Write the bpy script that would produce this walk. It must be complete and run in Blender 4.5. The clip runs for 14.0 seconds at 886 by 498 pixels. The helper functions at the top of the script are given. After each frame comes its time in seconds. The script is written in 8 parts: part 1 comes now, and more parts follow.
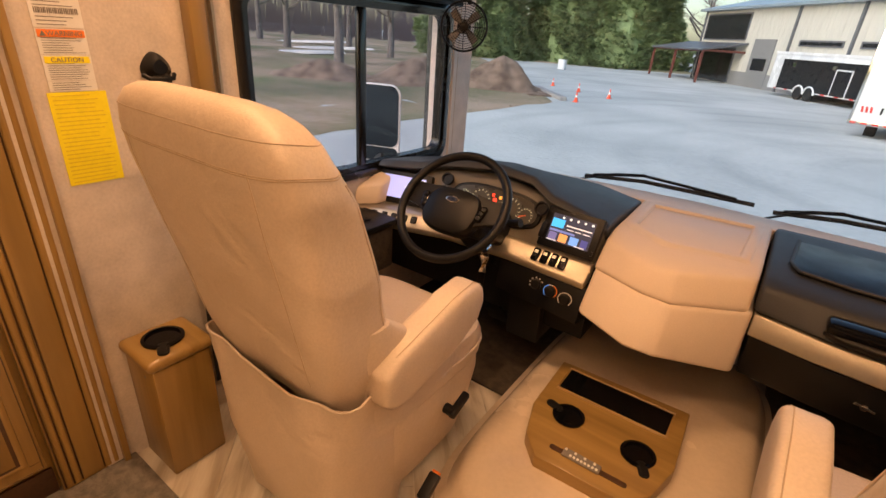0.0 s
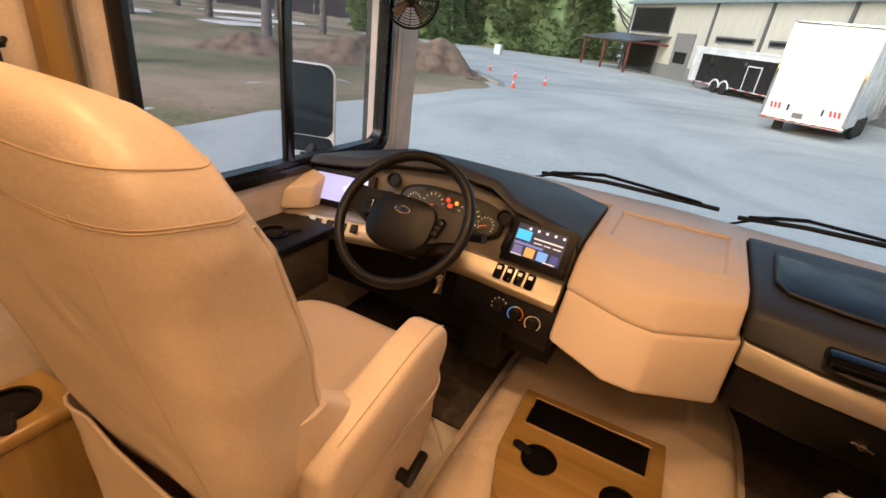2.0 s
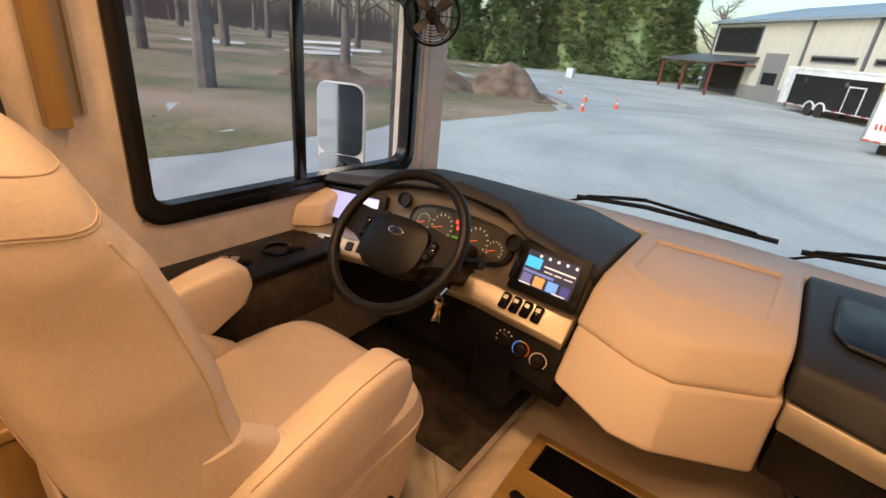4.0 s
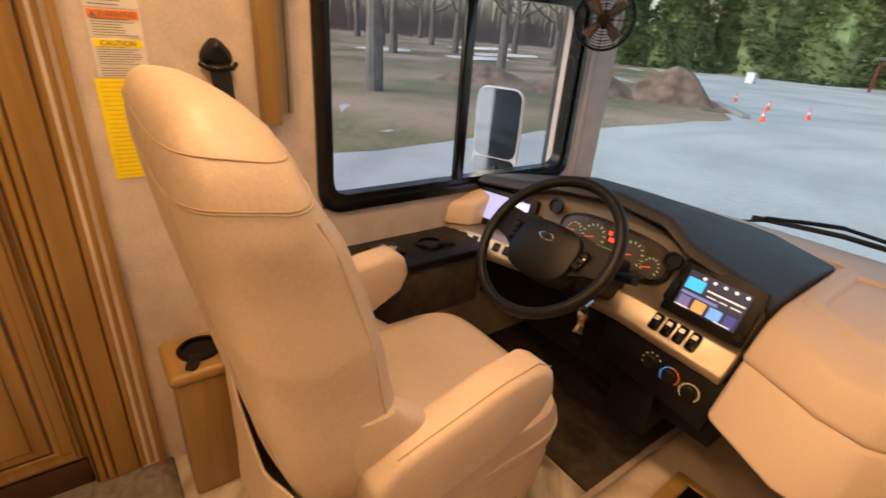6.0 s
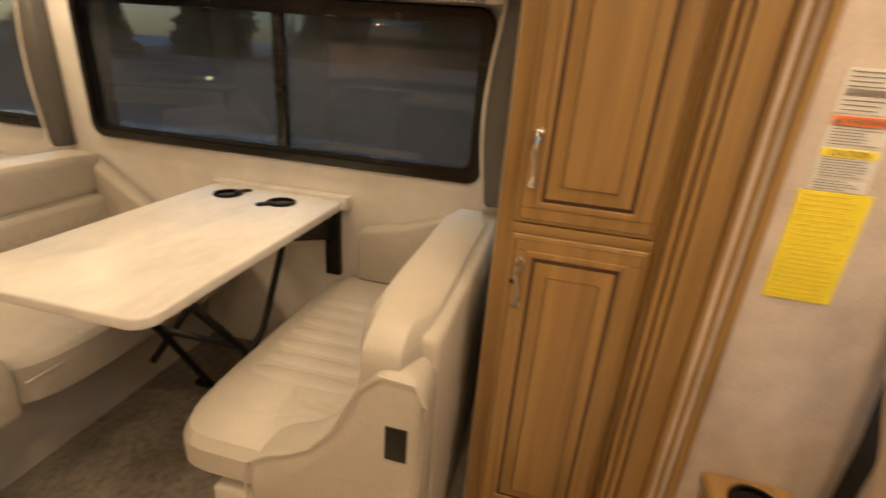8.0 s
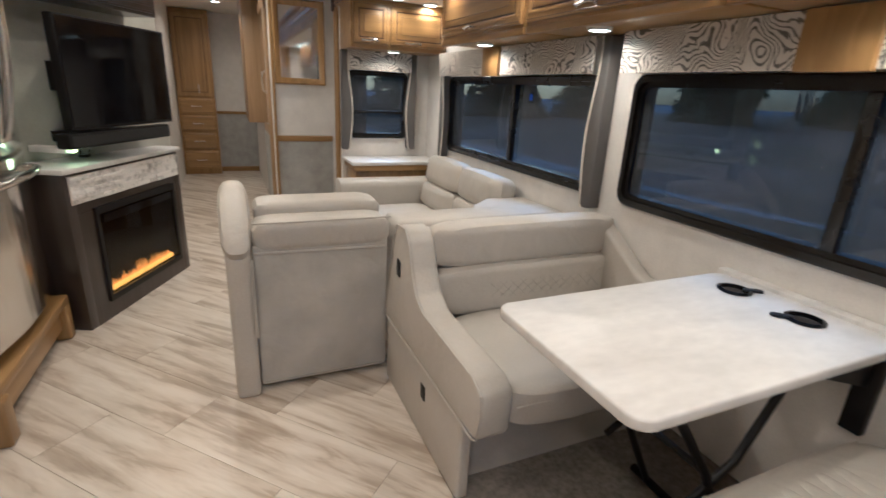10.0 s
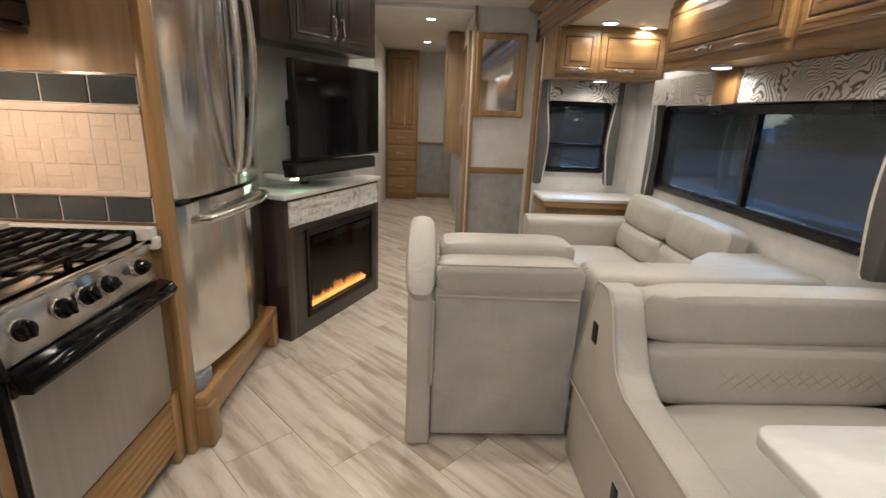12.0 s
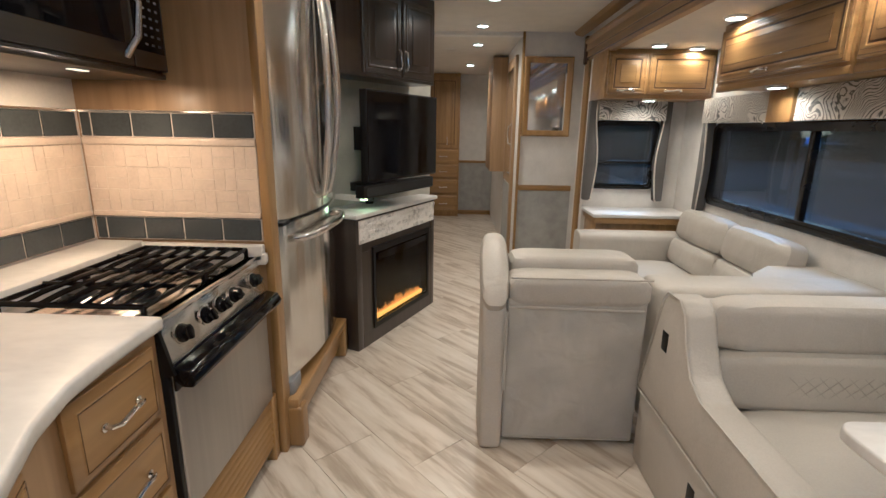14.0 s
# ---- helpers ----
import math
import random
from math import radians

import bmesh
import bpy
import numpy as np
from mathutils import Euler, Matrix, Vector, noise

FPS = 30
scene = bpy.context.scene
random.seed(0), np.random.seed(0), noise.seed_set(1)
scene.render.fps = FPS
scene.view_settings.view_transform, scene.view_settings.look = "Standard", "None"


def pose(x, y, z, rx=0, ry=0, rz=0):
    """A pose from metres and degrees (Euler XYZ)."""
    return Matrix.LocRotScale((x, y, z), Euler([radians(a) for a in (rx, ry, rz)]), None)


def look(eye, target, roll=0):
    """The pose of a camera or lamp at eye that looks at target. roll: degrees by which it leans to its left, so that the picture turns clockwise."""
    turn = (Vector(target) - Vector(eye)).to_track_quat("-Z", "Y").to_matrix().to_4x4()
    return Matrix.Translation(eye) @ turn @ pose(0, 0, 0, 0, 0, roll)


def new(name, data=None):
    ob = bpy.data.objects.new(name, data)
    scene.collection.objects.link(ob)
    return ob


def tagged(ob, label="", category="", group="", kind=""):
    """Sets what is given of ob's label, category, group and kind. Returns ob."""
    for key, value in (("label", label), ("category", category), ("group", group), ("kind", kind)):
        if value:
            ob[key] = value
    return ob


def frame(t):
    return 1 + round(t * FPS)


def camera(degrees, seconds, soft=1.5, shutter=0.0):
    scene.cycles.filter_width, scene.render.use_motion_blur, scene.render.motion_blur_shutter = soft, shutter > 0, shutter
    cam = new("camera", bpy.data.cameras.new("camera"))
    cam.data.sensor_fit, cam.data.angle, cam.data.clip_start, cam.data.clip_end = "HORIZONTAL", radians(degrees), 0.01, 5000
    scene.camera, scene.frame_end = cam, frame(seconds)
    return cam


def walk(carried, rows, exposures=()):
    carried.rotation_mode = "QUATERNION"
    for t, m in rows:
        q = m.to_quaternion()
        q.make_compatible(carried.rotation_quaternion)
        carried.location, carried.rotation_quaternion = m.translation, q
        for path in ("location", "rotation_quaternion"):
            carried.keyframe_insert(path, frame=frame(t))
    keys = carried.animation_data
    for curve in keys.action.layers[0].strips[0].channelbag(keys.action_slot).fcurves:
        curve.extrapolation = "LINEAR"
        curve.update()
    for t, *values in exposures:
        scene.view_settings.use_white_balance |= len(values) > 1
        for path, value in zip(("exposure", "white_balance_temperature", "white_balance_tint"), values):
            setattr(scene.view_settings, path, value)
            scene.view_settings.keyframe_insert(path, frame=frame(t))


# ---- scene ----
cam = camera(85.9, 14.0, shutter=0.35)
PATH = [
    (0, (0.212, 0.318, 1.318), (-0.814, 1.822, 0.49), 4.1),
    (0.5, (0.213, 0.331, 1.318), (-0.79, 1.827, 0.449), 4.3),
    (1, (0.205, 0.364, 1.313), (-0.735, 1.901, 0.444), 5.1),
    (1.5, (0.13, 0.416, 1.292), (-0.74, 1.982, 0.404), 5.9),
    (2, (0.01, 0.544, 1.295), (-0.774, 2.167, 0.428), 7.3),
    (4.5, (0.141, 0.728, 1.28), (-0.97, 2.18, 0.468), 5.9),
    (5, (0.127, 0.72, 1.305), (-1.04, 2.093, 0.438), 5.7),
    (5.5, (0.13, 0.707, 1.294), (-1.158, 1.974, 0.434), 5.1),
    (6, (0.114, 0.688, 1.281), (-1.326, 1.792, 0.439), 4.4),
    (6.5, (0.034, 0.618, 1.287), (-1.572, 1.5, 0.486), 4.2),
    (7, (-0.057, 0.503, 1.301), (-1.818, 1.08, 0.549), 4.2),
    (7.5, (-0.124, 0.387, 1.306), (-1.98, 0.526, 0.575), 4.8),
    (8, (-0.186, 0.266, 1.314), (-1.995, -0.137, 0.561), 4.4),
    (8.5, (-0.289, 0.188, 1.331), (-1.905, -0.732, 0.595), 4.6),
    (9, (-0.302, 0.158, 1.32), (-1.627, -1.165, 0.617), 4.5),
    (9.2, (-0.279, 0.142, 1.332), (-1.48, -1.298, 0.636), 4.2),
    (11.5, (-0.142, -0.202, 1.362), (-0.382, -2.107, 0.805), 2.4),
    (12, (-0.181, -0.238, 1.36), (-0.261, -2.159, 0.81), 2.2),
    (12.5, (-0.191, -0.241, 1.34), (-0.167, -2.169, 0.807), 1.6),
    (13, (-0.13, -0.19, 1.376), (-0.067, -2.121, 0.858), 1.3),
    (13.5, (-0.05, -0.127, 1.39), (0.012, -2.064, 0.897), 1.1),
    (14, (0.0, -0.086, 1.392), (0.051, -2.025, 0.904), 0.9),
]

# the picture starts balanced for the dusk outside and ends balanced for the lamps
walk(cam, [(t, look(eye, target, roll)) for t, eye, target, roll in PATH],
     [(0, 0.8, 6600, 10), (2.0, 0.8, 6600, 6), (6.5, 0.8, 6500, 4), (7.6, 0.9, 5800, -10), (8.4, 0.95, 4250, -8), (9.0, 0.97, 3720, -6), (11.5, 0.95, 3740, -8), (14.0, 0.95, 3740, -8)])

# ---------------------------------------------------------------- light
GROUND = -0.95
world = bpy.data.worlds.new("dusk")
scene.world = world
world.use_nodes = True
_nt = world.node_tree
_sky = _nt.nodes.new("ShaderNodeTexSky")
_sky.sky_type = 'NISHITA'
_sky.sun_disc = False
_sky.sun_elevation, _sky.sun_rotation = radians(20), radians(202)
_sky.air_density, _sky.dust_density, _sky.ozone_density = 1.2, 2.0, 2.5
_bg = _nt.nodes["Background"]
_bg.inputs["Strength"].default_value = 0.15
_nt.links.new(_sky.outputs[0], _bg.inputs["Color"])
_sun = bpy.data.lights.new("sun", 'SUN')
_sun.energy, _sun.angle, _sun.color = 1.55, radians(40), (0.97, 0.95, 1.0)
new("sun", _sun).matrix_world = look((0, 0, 22), (8, 20, 0))

LAMP = (1.0, 0.55, 0.27)


def lamp(x, y, z, watts, size=0.09, spread=150):
    li = bpy.data.lights.new("downlight_lamp", 'AREA')
    li.shape, li.size, li.energy, li.color, li.spread = 'DISK', size, watts * 0.62, LAMP, radians(spread)
    new("downlight_lamp", li).location = (x, y, z)


# ---------------------------------------------------------------- materials
def nodes_of(m):
    m.use_nodes = True
    nt = m.node_tree
    return nt, nt.nodes["Principled BSDF"]


def mat(name, col, rough=0.5, metal=0.0, var=0.12, scale=6.0, fine=90.0, bump=0.05, stretch=(1, 1, 1), rnd=0.0, spec=0.5, coat=0.0, folds=0.0):
    """Base colour with broad stains, fine grain and relief."""
    m = bpy.data.materials.new(name)
    nt, b = nodes_of(m)
    N, L = nt.nodes.new, nt.links.new
    co = N("ShaderNodeTexCoord")
    mp = N("ShaderNodeMapping")
    mp.inputs["Scale"].default_value = stretch
    L(co.outputs["Object"], mp.inputs[0])
    n1, n2 = N("ShaderNodeTexNoise"), N("ShaderNodeTexNoise")
    n1.inputs["Scale"].default_value, n1.inputs["Detail"].default_value = scale, 5
    n2.inputs["Scale"].default_value, n2.inputs["Detail"].default_value = fine, 4
    L(mp.outputs[0], n1.inputs["Vector"])
    L(mp.outputs[0], n2.inputs["Vector"])
    ad = N("ShaderNodeMath")
    ad.operation = 'ADD'
    L(n1.outputs[0], ad.inputs[0])
    ml = N("ShaderNodeMath")
    ml.operation = 'MULTIPLY'
    ml.inputs[1].default_value = 0.6
    L(n2.outputs[0], ml.inputs[0])
    L(ml.outputs[0], ad.inputs[1])
    last = ad.outputs[0]
    if rnd:
        oi = N("ShaderNodeObjectInfo")
        m2 = N("ShaderNodeMath")
        m2.operation = 'MULTIPLY_ADD'
        m2.inputs[1].default_value = rnd
        L(oi.outputs["Random"], m2.inputs[0])
        L(last, m2.inputs[2])
        last = m2.outputs[0]
    rp = N("ShaderNodeValToRGB")
    e = rp.color_ramp.elements
    e[0].position, e[1].position = 0.5, 1.1 + rnd
    lo = [max(0, c * (1 - var * 1.6)) for c in col]
    hi = [min(1, c * (1 + var)) for c in col]
    e[0].color, e[1].color = (*lo, 1), (*hi, 1)
    L(last, rp.inputs[0])
    L(rp.outputs[0], b.inputs["Base Color"])
    rr = N("ShaderNodeMapRange")
    rr.inputs["From Min"].default_value, rr.inputs["From Max"].default_value = 0.3, 0.7
    rr.inputs["To Min"].default_value, rr.inputs["To Max"].default_value = max(0.02, rough - 0.06), min(1, rough + 0.08)
    L(n1.outputs[0], rr.inputs[0])
    L(rr.outputs[0], b.inputs["Roughness"])
    b.inputs["Metallic"].default_value = metal
    b.inputs["Specular IOR Level"].default_value = spec
    b.inputs["Coat Weight"].default_value = coat
    if bump:
        bp = N("ShaderNodeBump")
        bp.inputs["Strength"].default_value, bp.inputs["Distance"].default_value = bump, 0.01
        L(n2.outputs[0], bp.inputs["Height"])
        if folds:
            n3, b2 = N("ShaderNodeTexNoise"), N("ShaderNodeBump")
            n3.inputs["Scale"].default_value, n3.inputs["Detail"].default_value, n3.inputs["Distortion"].default_value = 7.0, 2.0, 0.8
            L(mp.outputs[0], n3.inputs["Vector"])
            b2.inputs["Strength"].default_value, b2.inputs["Distance"].default_value = folds, 0.05
            L(n3.outputs[0], b2.inputs["Height"])
            L(b2.outputs[0], bp.inputs["Normal"])
        L(bp.outputs[0], b.inputs["Normal"])
    return m


def wood(name, dark, light, grain=(1, 1, 0.06), scale=22.0, rough=0.38, rnd=0.0, coat=0.28):
    """Grained timber; grain is stretched along the axis with the small number."""
    m = bpy.data.materials.new(name)
    nt, b = nodes_of(m)
    N, L = nt.nodes.new, nt.links.new
    co, mp = N("ShaderNodeTexCoord"), N("ShaderNodeMapping")
    mp.inputs["Scale"].default_value = grain
    L(co.outputs["Object"], mp.inputs[0])
    n1, n2 = N("ShaderNodeTexNoise"), N("ShaderNodeTexNoise")
    n1.inputs["Scale"].default_value, n1.inputs["Detail"].default_value, n1.inputs["Distortion"].default_value = scale, 6, 0.6
    n2.inputs["Scale"].default_value, n2.inputs["Detail"].default_value = scale * 0.16, 3
    for n in (n1, n2):
        L(mp.outputs[0], n.inputs["Vector"])
    mx = N("ShaderNodeMath")
    mx.operation = 'MULTIPLY_ADD'
    mx.inputs[1].default_value = 0.55
    L(n1.outputs[0], mx.inputs[0])
    m3 = N("ShaderNodeMath")
    m3.operation = 'MULTIPLY'
    m3.inputs[1].default_value = 0.45
    L(n2.outputs[0], m3.inputs[0])
    L(m3.outputs[0], mx.inputs[2])
    last = mx.outputs[0]
    if rnd:
        oi, m2 = N("ShaderNodeObjectInfo"), N("ShaderNodeMath")
        m2.operation = 'MULTIPLY_ADD'
        m2.inputs[1].default_value = rnd
        L(oi.outputs["Random"], m2.inputs[0])
        L(last, m2.inputs[2])
        last = m2.outputs[0]
    rp = N("ShaderNodeValToRGB")
    e = rp.color_ramp.elements
    e[0].position, e[1].position = 0.32, 0.68 + rnd
    e[0].color, e[1].color = (*dark, 1), (*light, 1)
    L(last, rp.inputs[0])
    L(rp.outputs[0], b.inputs["Base Color"])
    b.inputs["Roughness"].default_value = rough
    b.inputs["Coat Weight"].default_value, b.inputs["Coat Roughness"].default_value = coat, 0.2
    bp = N("ShaderNodeBump")
    bp.inputs["Strength"].default_value, bp.inputs["Distance"].default_value = 0.05, 0.005
    L(n1.outputs[0], bp.inputs["Height"])
    L(bp.outputs[0], b.inputs["Normal"])
    return m


def glow(name, col, strength):
    m = bpy.data.materials.new(name)
    nt, b = nodes_of(m)
    b.inputs["Base Color"].default_value = (*[min(1, c) for c in col], 1)
    b.inputs["Emission Color"].default_value = (*col, 1)
    b.inputs["Emission Strength"].default_value = strength * 0.6
    return m


def pane_glass(name, tint, gloss=0.07, screen=0.0):
    """A thin pane: the view behind is tinted, and it mirrors a little; screen is the share of fine mesh behind it."""
    m = bpy.data.materials.new(name)
    m.use_nodes = True
    nt = m.node_tree
    nt.nodes.clear()
    N, L = nt.nodes.new, nt.links.new
    out, mix, tr, gl, fr = N("ShaderNodeOutputMaterial"), N("ShaderNodeMixShader"), N("ShaderNodeBsdfTransparent"), N("ShaderNodeBsdfGlossy"), N("ShaderNodeLayerWeight")
    tr.inputs[0].default_value = (*tint, 1)
    gl.inputs["Roughness"].default_value = 0.02
    pw, ml = N("ShaderNodeMath"), N("ShaderNodeMath")
    pw.operation, ml.operation = 'POWER', 'MULTIPLY_ADD'
    pw.inputs[1].default_value = 5.0
    ml.inputs[1].default_value, ml.inputs[2].default_value = 0.45, gloss * 0.5
    L(fr.outputs["Facing"], pw.inputs[0])
    L(pw.outputs[0], ml.inputs[0])
    L(ml.outputs[0], mix.inputs[0])
    sc_, df = N("ShaderNodeMixShader"), N("ShaderNodeBsdfDiffuse")
    sc_.inputs[0].default_value = screen
    df.inputs[0].default_value = (0.42, 0.45, 0.50, 1)
    L(tr.outputs[0], sc_.inputs[1])
    L(df.outputs[0], sc_.inputs[2])
    L(sc_.outputs[0], mix.inputs[1])
    L(gl.outputs[0], mix.inputs[2])
    L(mix.outputs[0], out.inputs[0])
    return m


SEAM = mat("tan_seam_thread", (0.42, 0.325, 0.225), 0.7)
VINYL_TAN = mat("tan_vinyl", (0.54, 0.445, 0.35), 0.45, var=0.08, scale=3, fine=160, bump=0.10, folds=0.22)
VINYL_GREY = mat("grey_vinyl", (0.445, 0.42, 0.37), 0.42, var=0.07, scale=3, fine=160, bump=0.10, folds=0.16)
FABRIC_GREY = mat("grey_cloth", (0.41, 0.395, 0.355), 0.8, var=0.12, scale=5, fine=260, bump=0.2, folds=0.2)
WALLPAPER = mat("cream_wallpaper", (0.60, 0.53, 0.47), 0.75, var=0.10, scale=14, fine=120, bump=0.12)
WALL_LIGHT = mat("pale_wallpaper", (0.66, 0.64, 0.60), 0.75, var=0.06, scale=10, fine=120, bump=0.12)
WALL_GREY = mat("grey_wallpaper", (0.36, 0.36, 0.34), 0.75, var=0.14, scale=10, fine=120, bump=0.12)
WALL_TV = mat("sage_grey_wallpaper", (0.49, 0.485, 0.425), 0.75, var=0.08, scale=10, fine=120, bump=0.12)
CEIL = mat("cream_ceiling_vinyl", (0.62, 0.58, 0.50), 0.7, var=0.05, scale=8, fine=80)
WOOD = wood("glazed_maple", (0.185, 0.108, 0.030), (0.380, 0.236, 0.072))
WOOD_H = wood("glazed_maple_along_y", (0.185, 0.108, 0.030), (0.380, 0.236, 0.072), (1, 0.06, 1))
WOOD_X = wood("glazed_maple_along_x", (0.185, 0.108, 0.030), (0.380, 0.236, 0.072), (0.06, 1, 1))
WOOD_MID = wood("maple_laminate", (0.25, 0.160, 0.070), (0.42, 0.285, 0.135), rough=0.42, coat=0.15)
WOOD_GLAZE = mat("dark_wood_glaze", (0.055, 0.025, 0.010), 0.4, var=0.3, coat=0.2)
ESPRESSO = wood("espresso_wood", (0.018, 0.013, 0.010), (0.045, 0.034, 0.028), rough=0.3, coat=0.4)
BLACK = mat("black_plastic", (0.0055, 0.0055, 0.006), 0.42, var=0.2, scale=10, fine=300, bump=0.08, spec=0.28)
FRAME_BLACK = mat("satin_black_window_frame", (0.006, 0.0055, 0.005), 0.22, var=0.1, bump=0.01, spec=0.5)
BLACK_PAD = mat("charcoal_dash_pad", (0.026, 0.028, 0.032), 0.55, var=0.12, scale=5, fine=260, bump=0.15)
BLACK_GLOSS = mat("gloss_black", (0.004, 0.004, 0.005), 0.06, var=0.1, bump=0, spec=0.22)
RUBBER = mat("black_rubber", (0.015, 0.015, 0.015), 0.8, var=0.2)
CHAMPAGNE = mat("champagne_metal_trim", (0.41, 0.365, 0.29), 0.36, metal=0.75, var=0.05, bump=0.02)
BEIGE = mat("beige_dash_plastic", (0.68, 0.565, 0.455), 0.50, var=0.05, scale=4, fine=260, bump=0.10)
BEIGE_GLOSS = mat("beige_moulded_fibreglass", (0.60, 0.49, 0.37), 0.22, var=0.05, scale=4, fine=60, bump=0.02, coat=0.3)
STEEL = mat("brushed_stainless", (0.74, 0.72, 0.68), 0.17, metal=1.0, var=0.06, scale=3, fine=45, bump=0.02, stretch=(1, 1, 0.02))
STEEL_SATIN = mat("satin_stainless", (0.40, 0.385, 0.36), 0.36, metal=1.0, var=0.08, scale=3, fine=45, bump=0.02, stretch=(1, 1, 0.02))
STEEL_DARK = mat("dark_stainless", (0.15, 0.14, 0.128), 0.34, metal=1.0, var=0.08, scale=3, fine=45, bump=0.02, stretch=(1, 0.02, 1))
for m_ in (STEEL, STEEL_SATIN):
    b_ = m_.node_tree.nodes["Principled BSDF"]
    tg_ = m_.node_tree.nodes.new("ShaderNodeTangent")
    tg_.direction_type, tg_.axis = 'RADIAL', 'Z'
    m_.node_tree.links.new(tg_.outputs[0], b_.inputs["Tangent"])
    b_.inputs["Anisotropic"].default_value, b_.inputs["Anisotropic Rotation"].default_value = 0.85, 0.25
CHROME = mat("polished_nickel", (0.72, 0.70, 0.66), 0.12, metal=1.0, var=0.03, bump=0)
STONE = mat("white_marbled_solid_surface", (0.63, 0.62, 0.60), 0.34, var=0.08, scale=5, fine=18, bump=0, stretch=(1, 2.2, 1))
MIRROR = mat("mirror_glass", (0.80, 0.80, 0.80), 0.02, metal=1.0, var=0.01, bump=0)
CARPET = mat("grey_mottled_carpet", (0.23, 0.205, 0.175), 0.95, var=0.28, scale=45, fine=350, bump=0.8)
CARPET_BROWN = mat("brown_footwell_carpet", (0.055, 0.042, 0.030), 0.95, var=0.4, scale=30, fine=300, bump=0.7)
YELLOW = mat("yellow_paper", (0.92, 0.78, 0.012), 0.6, var=0.05, bump=0.02)
PAPER = mat("white_label_paper", (0.78, 0.76, 0.72), 0.5, var=0.04, bump=0.02)
INK = mat("grey_print", (0.20, 0.18, 0.16), 0.7, var=0.1, bump=0)
INK_Y = mat("brown_print", (0.74, 0.57, 0.02), 0.7, var=0.1, bump=0)
ORANGE = mat("orange_label", (0.85, 0.22, 0.03), 0.5, var=0.05, bump=0)
TILE_DARK = mat("slate_grey_glass_tile", (0.060, 0.068, 0.072), 0.14, var=0.15, rnd=0.25, bump=0.01)
TILE_CREAM = mat("cream_stone_tile", (0.62, 0.53, 0.43), 0.35, var=0.08, scale=14, rnd=0.15, bump=0.05)
GROUT = mat("pale_grout", (0.74, 0.67, 0.58), 0.85, var=0.08)
GLASS_CLEAR = pane_glass("clear_glass", (0.94, 0.96, 0.96), 0.05)
GLASS_LIGHT = pane_glass("lightly_tinted_glass", (0.95, 0.93, 0.94), 0.05)
GLASS_TINT = pane_glass("night_shade_tinted_glass", (0.24, 0.25, 0.275), 0.09, 0.08)
LED = glow("lit_led_lens", (1.0, 0.78, 0.50), 14.0)
CURTAIN = mat("grey_valance_cloth", (0.12, 0.114, 0.108), 0.85, var=0.1, scale=8, fine=250, bump=0.2)
CREAM_PIPING = mat("cream_piping", (0.62, 0.58, 0.50), 0.6)


def paisley():
    m = bpy.data.materials.new("swirled_valance_cloth")
    nt, b = nodes_of(m)
    N, L = nt.nodes.new, nt.links.new
    co, n1, wv = N("ShaderNodeTexCoord"), N("ShaderNodeTexNoise"), N("ShaderNodeTexWave")
    n1.inputs["Scale"].default_value, n1.inputs["Detail"].default_value = 5.0, 1.0
    ad = N("ShaderNodeVectorMath")
    ad.operation = 'MULTIPLY_ADD'
    ad.inputs[1].default_value = (0.55, 0.55, 0.55)
    L(co.outputs["Object"], n1.inputs["Vector"])
    L(n1.outputs["Color"], ad.inputs[0])
    L(co.outputs["Object"], ad.inputs[2])
    wv.wave_type = 'RINGS'
    wv.inputs["Scale"].default_value, wv.inputs["Distortion"].default_value, wv.inputs["Detail"].default_value = 15.0, 7.0, 3.0
    L(ad.outputs[0], wv.inputs["Vector"])
    rp = N("ShaderNodeValToRGB")
    e = rp.color_ramp.elements
    e[0].position, e[1].position = 0.08, 0.42
    e[0].color, e[1].color = (0.12, 0.115, 0.11, 1), (0.60, 0.57, 0.51, 1)
    L(wv.outputs["Fac"], rp.inputs[0])
    L(rp.outputs[0], b.inputs["Base Color"])
    b.inputs["Roughness"].default_value = 0.85
    return m


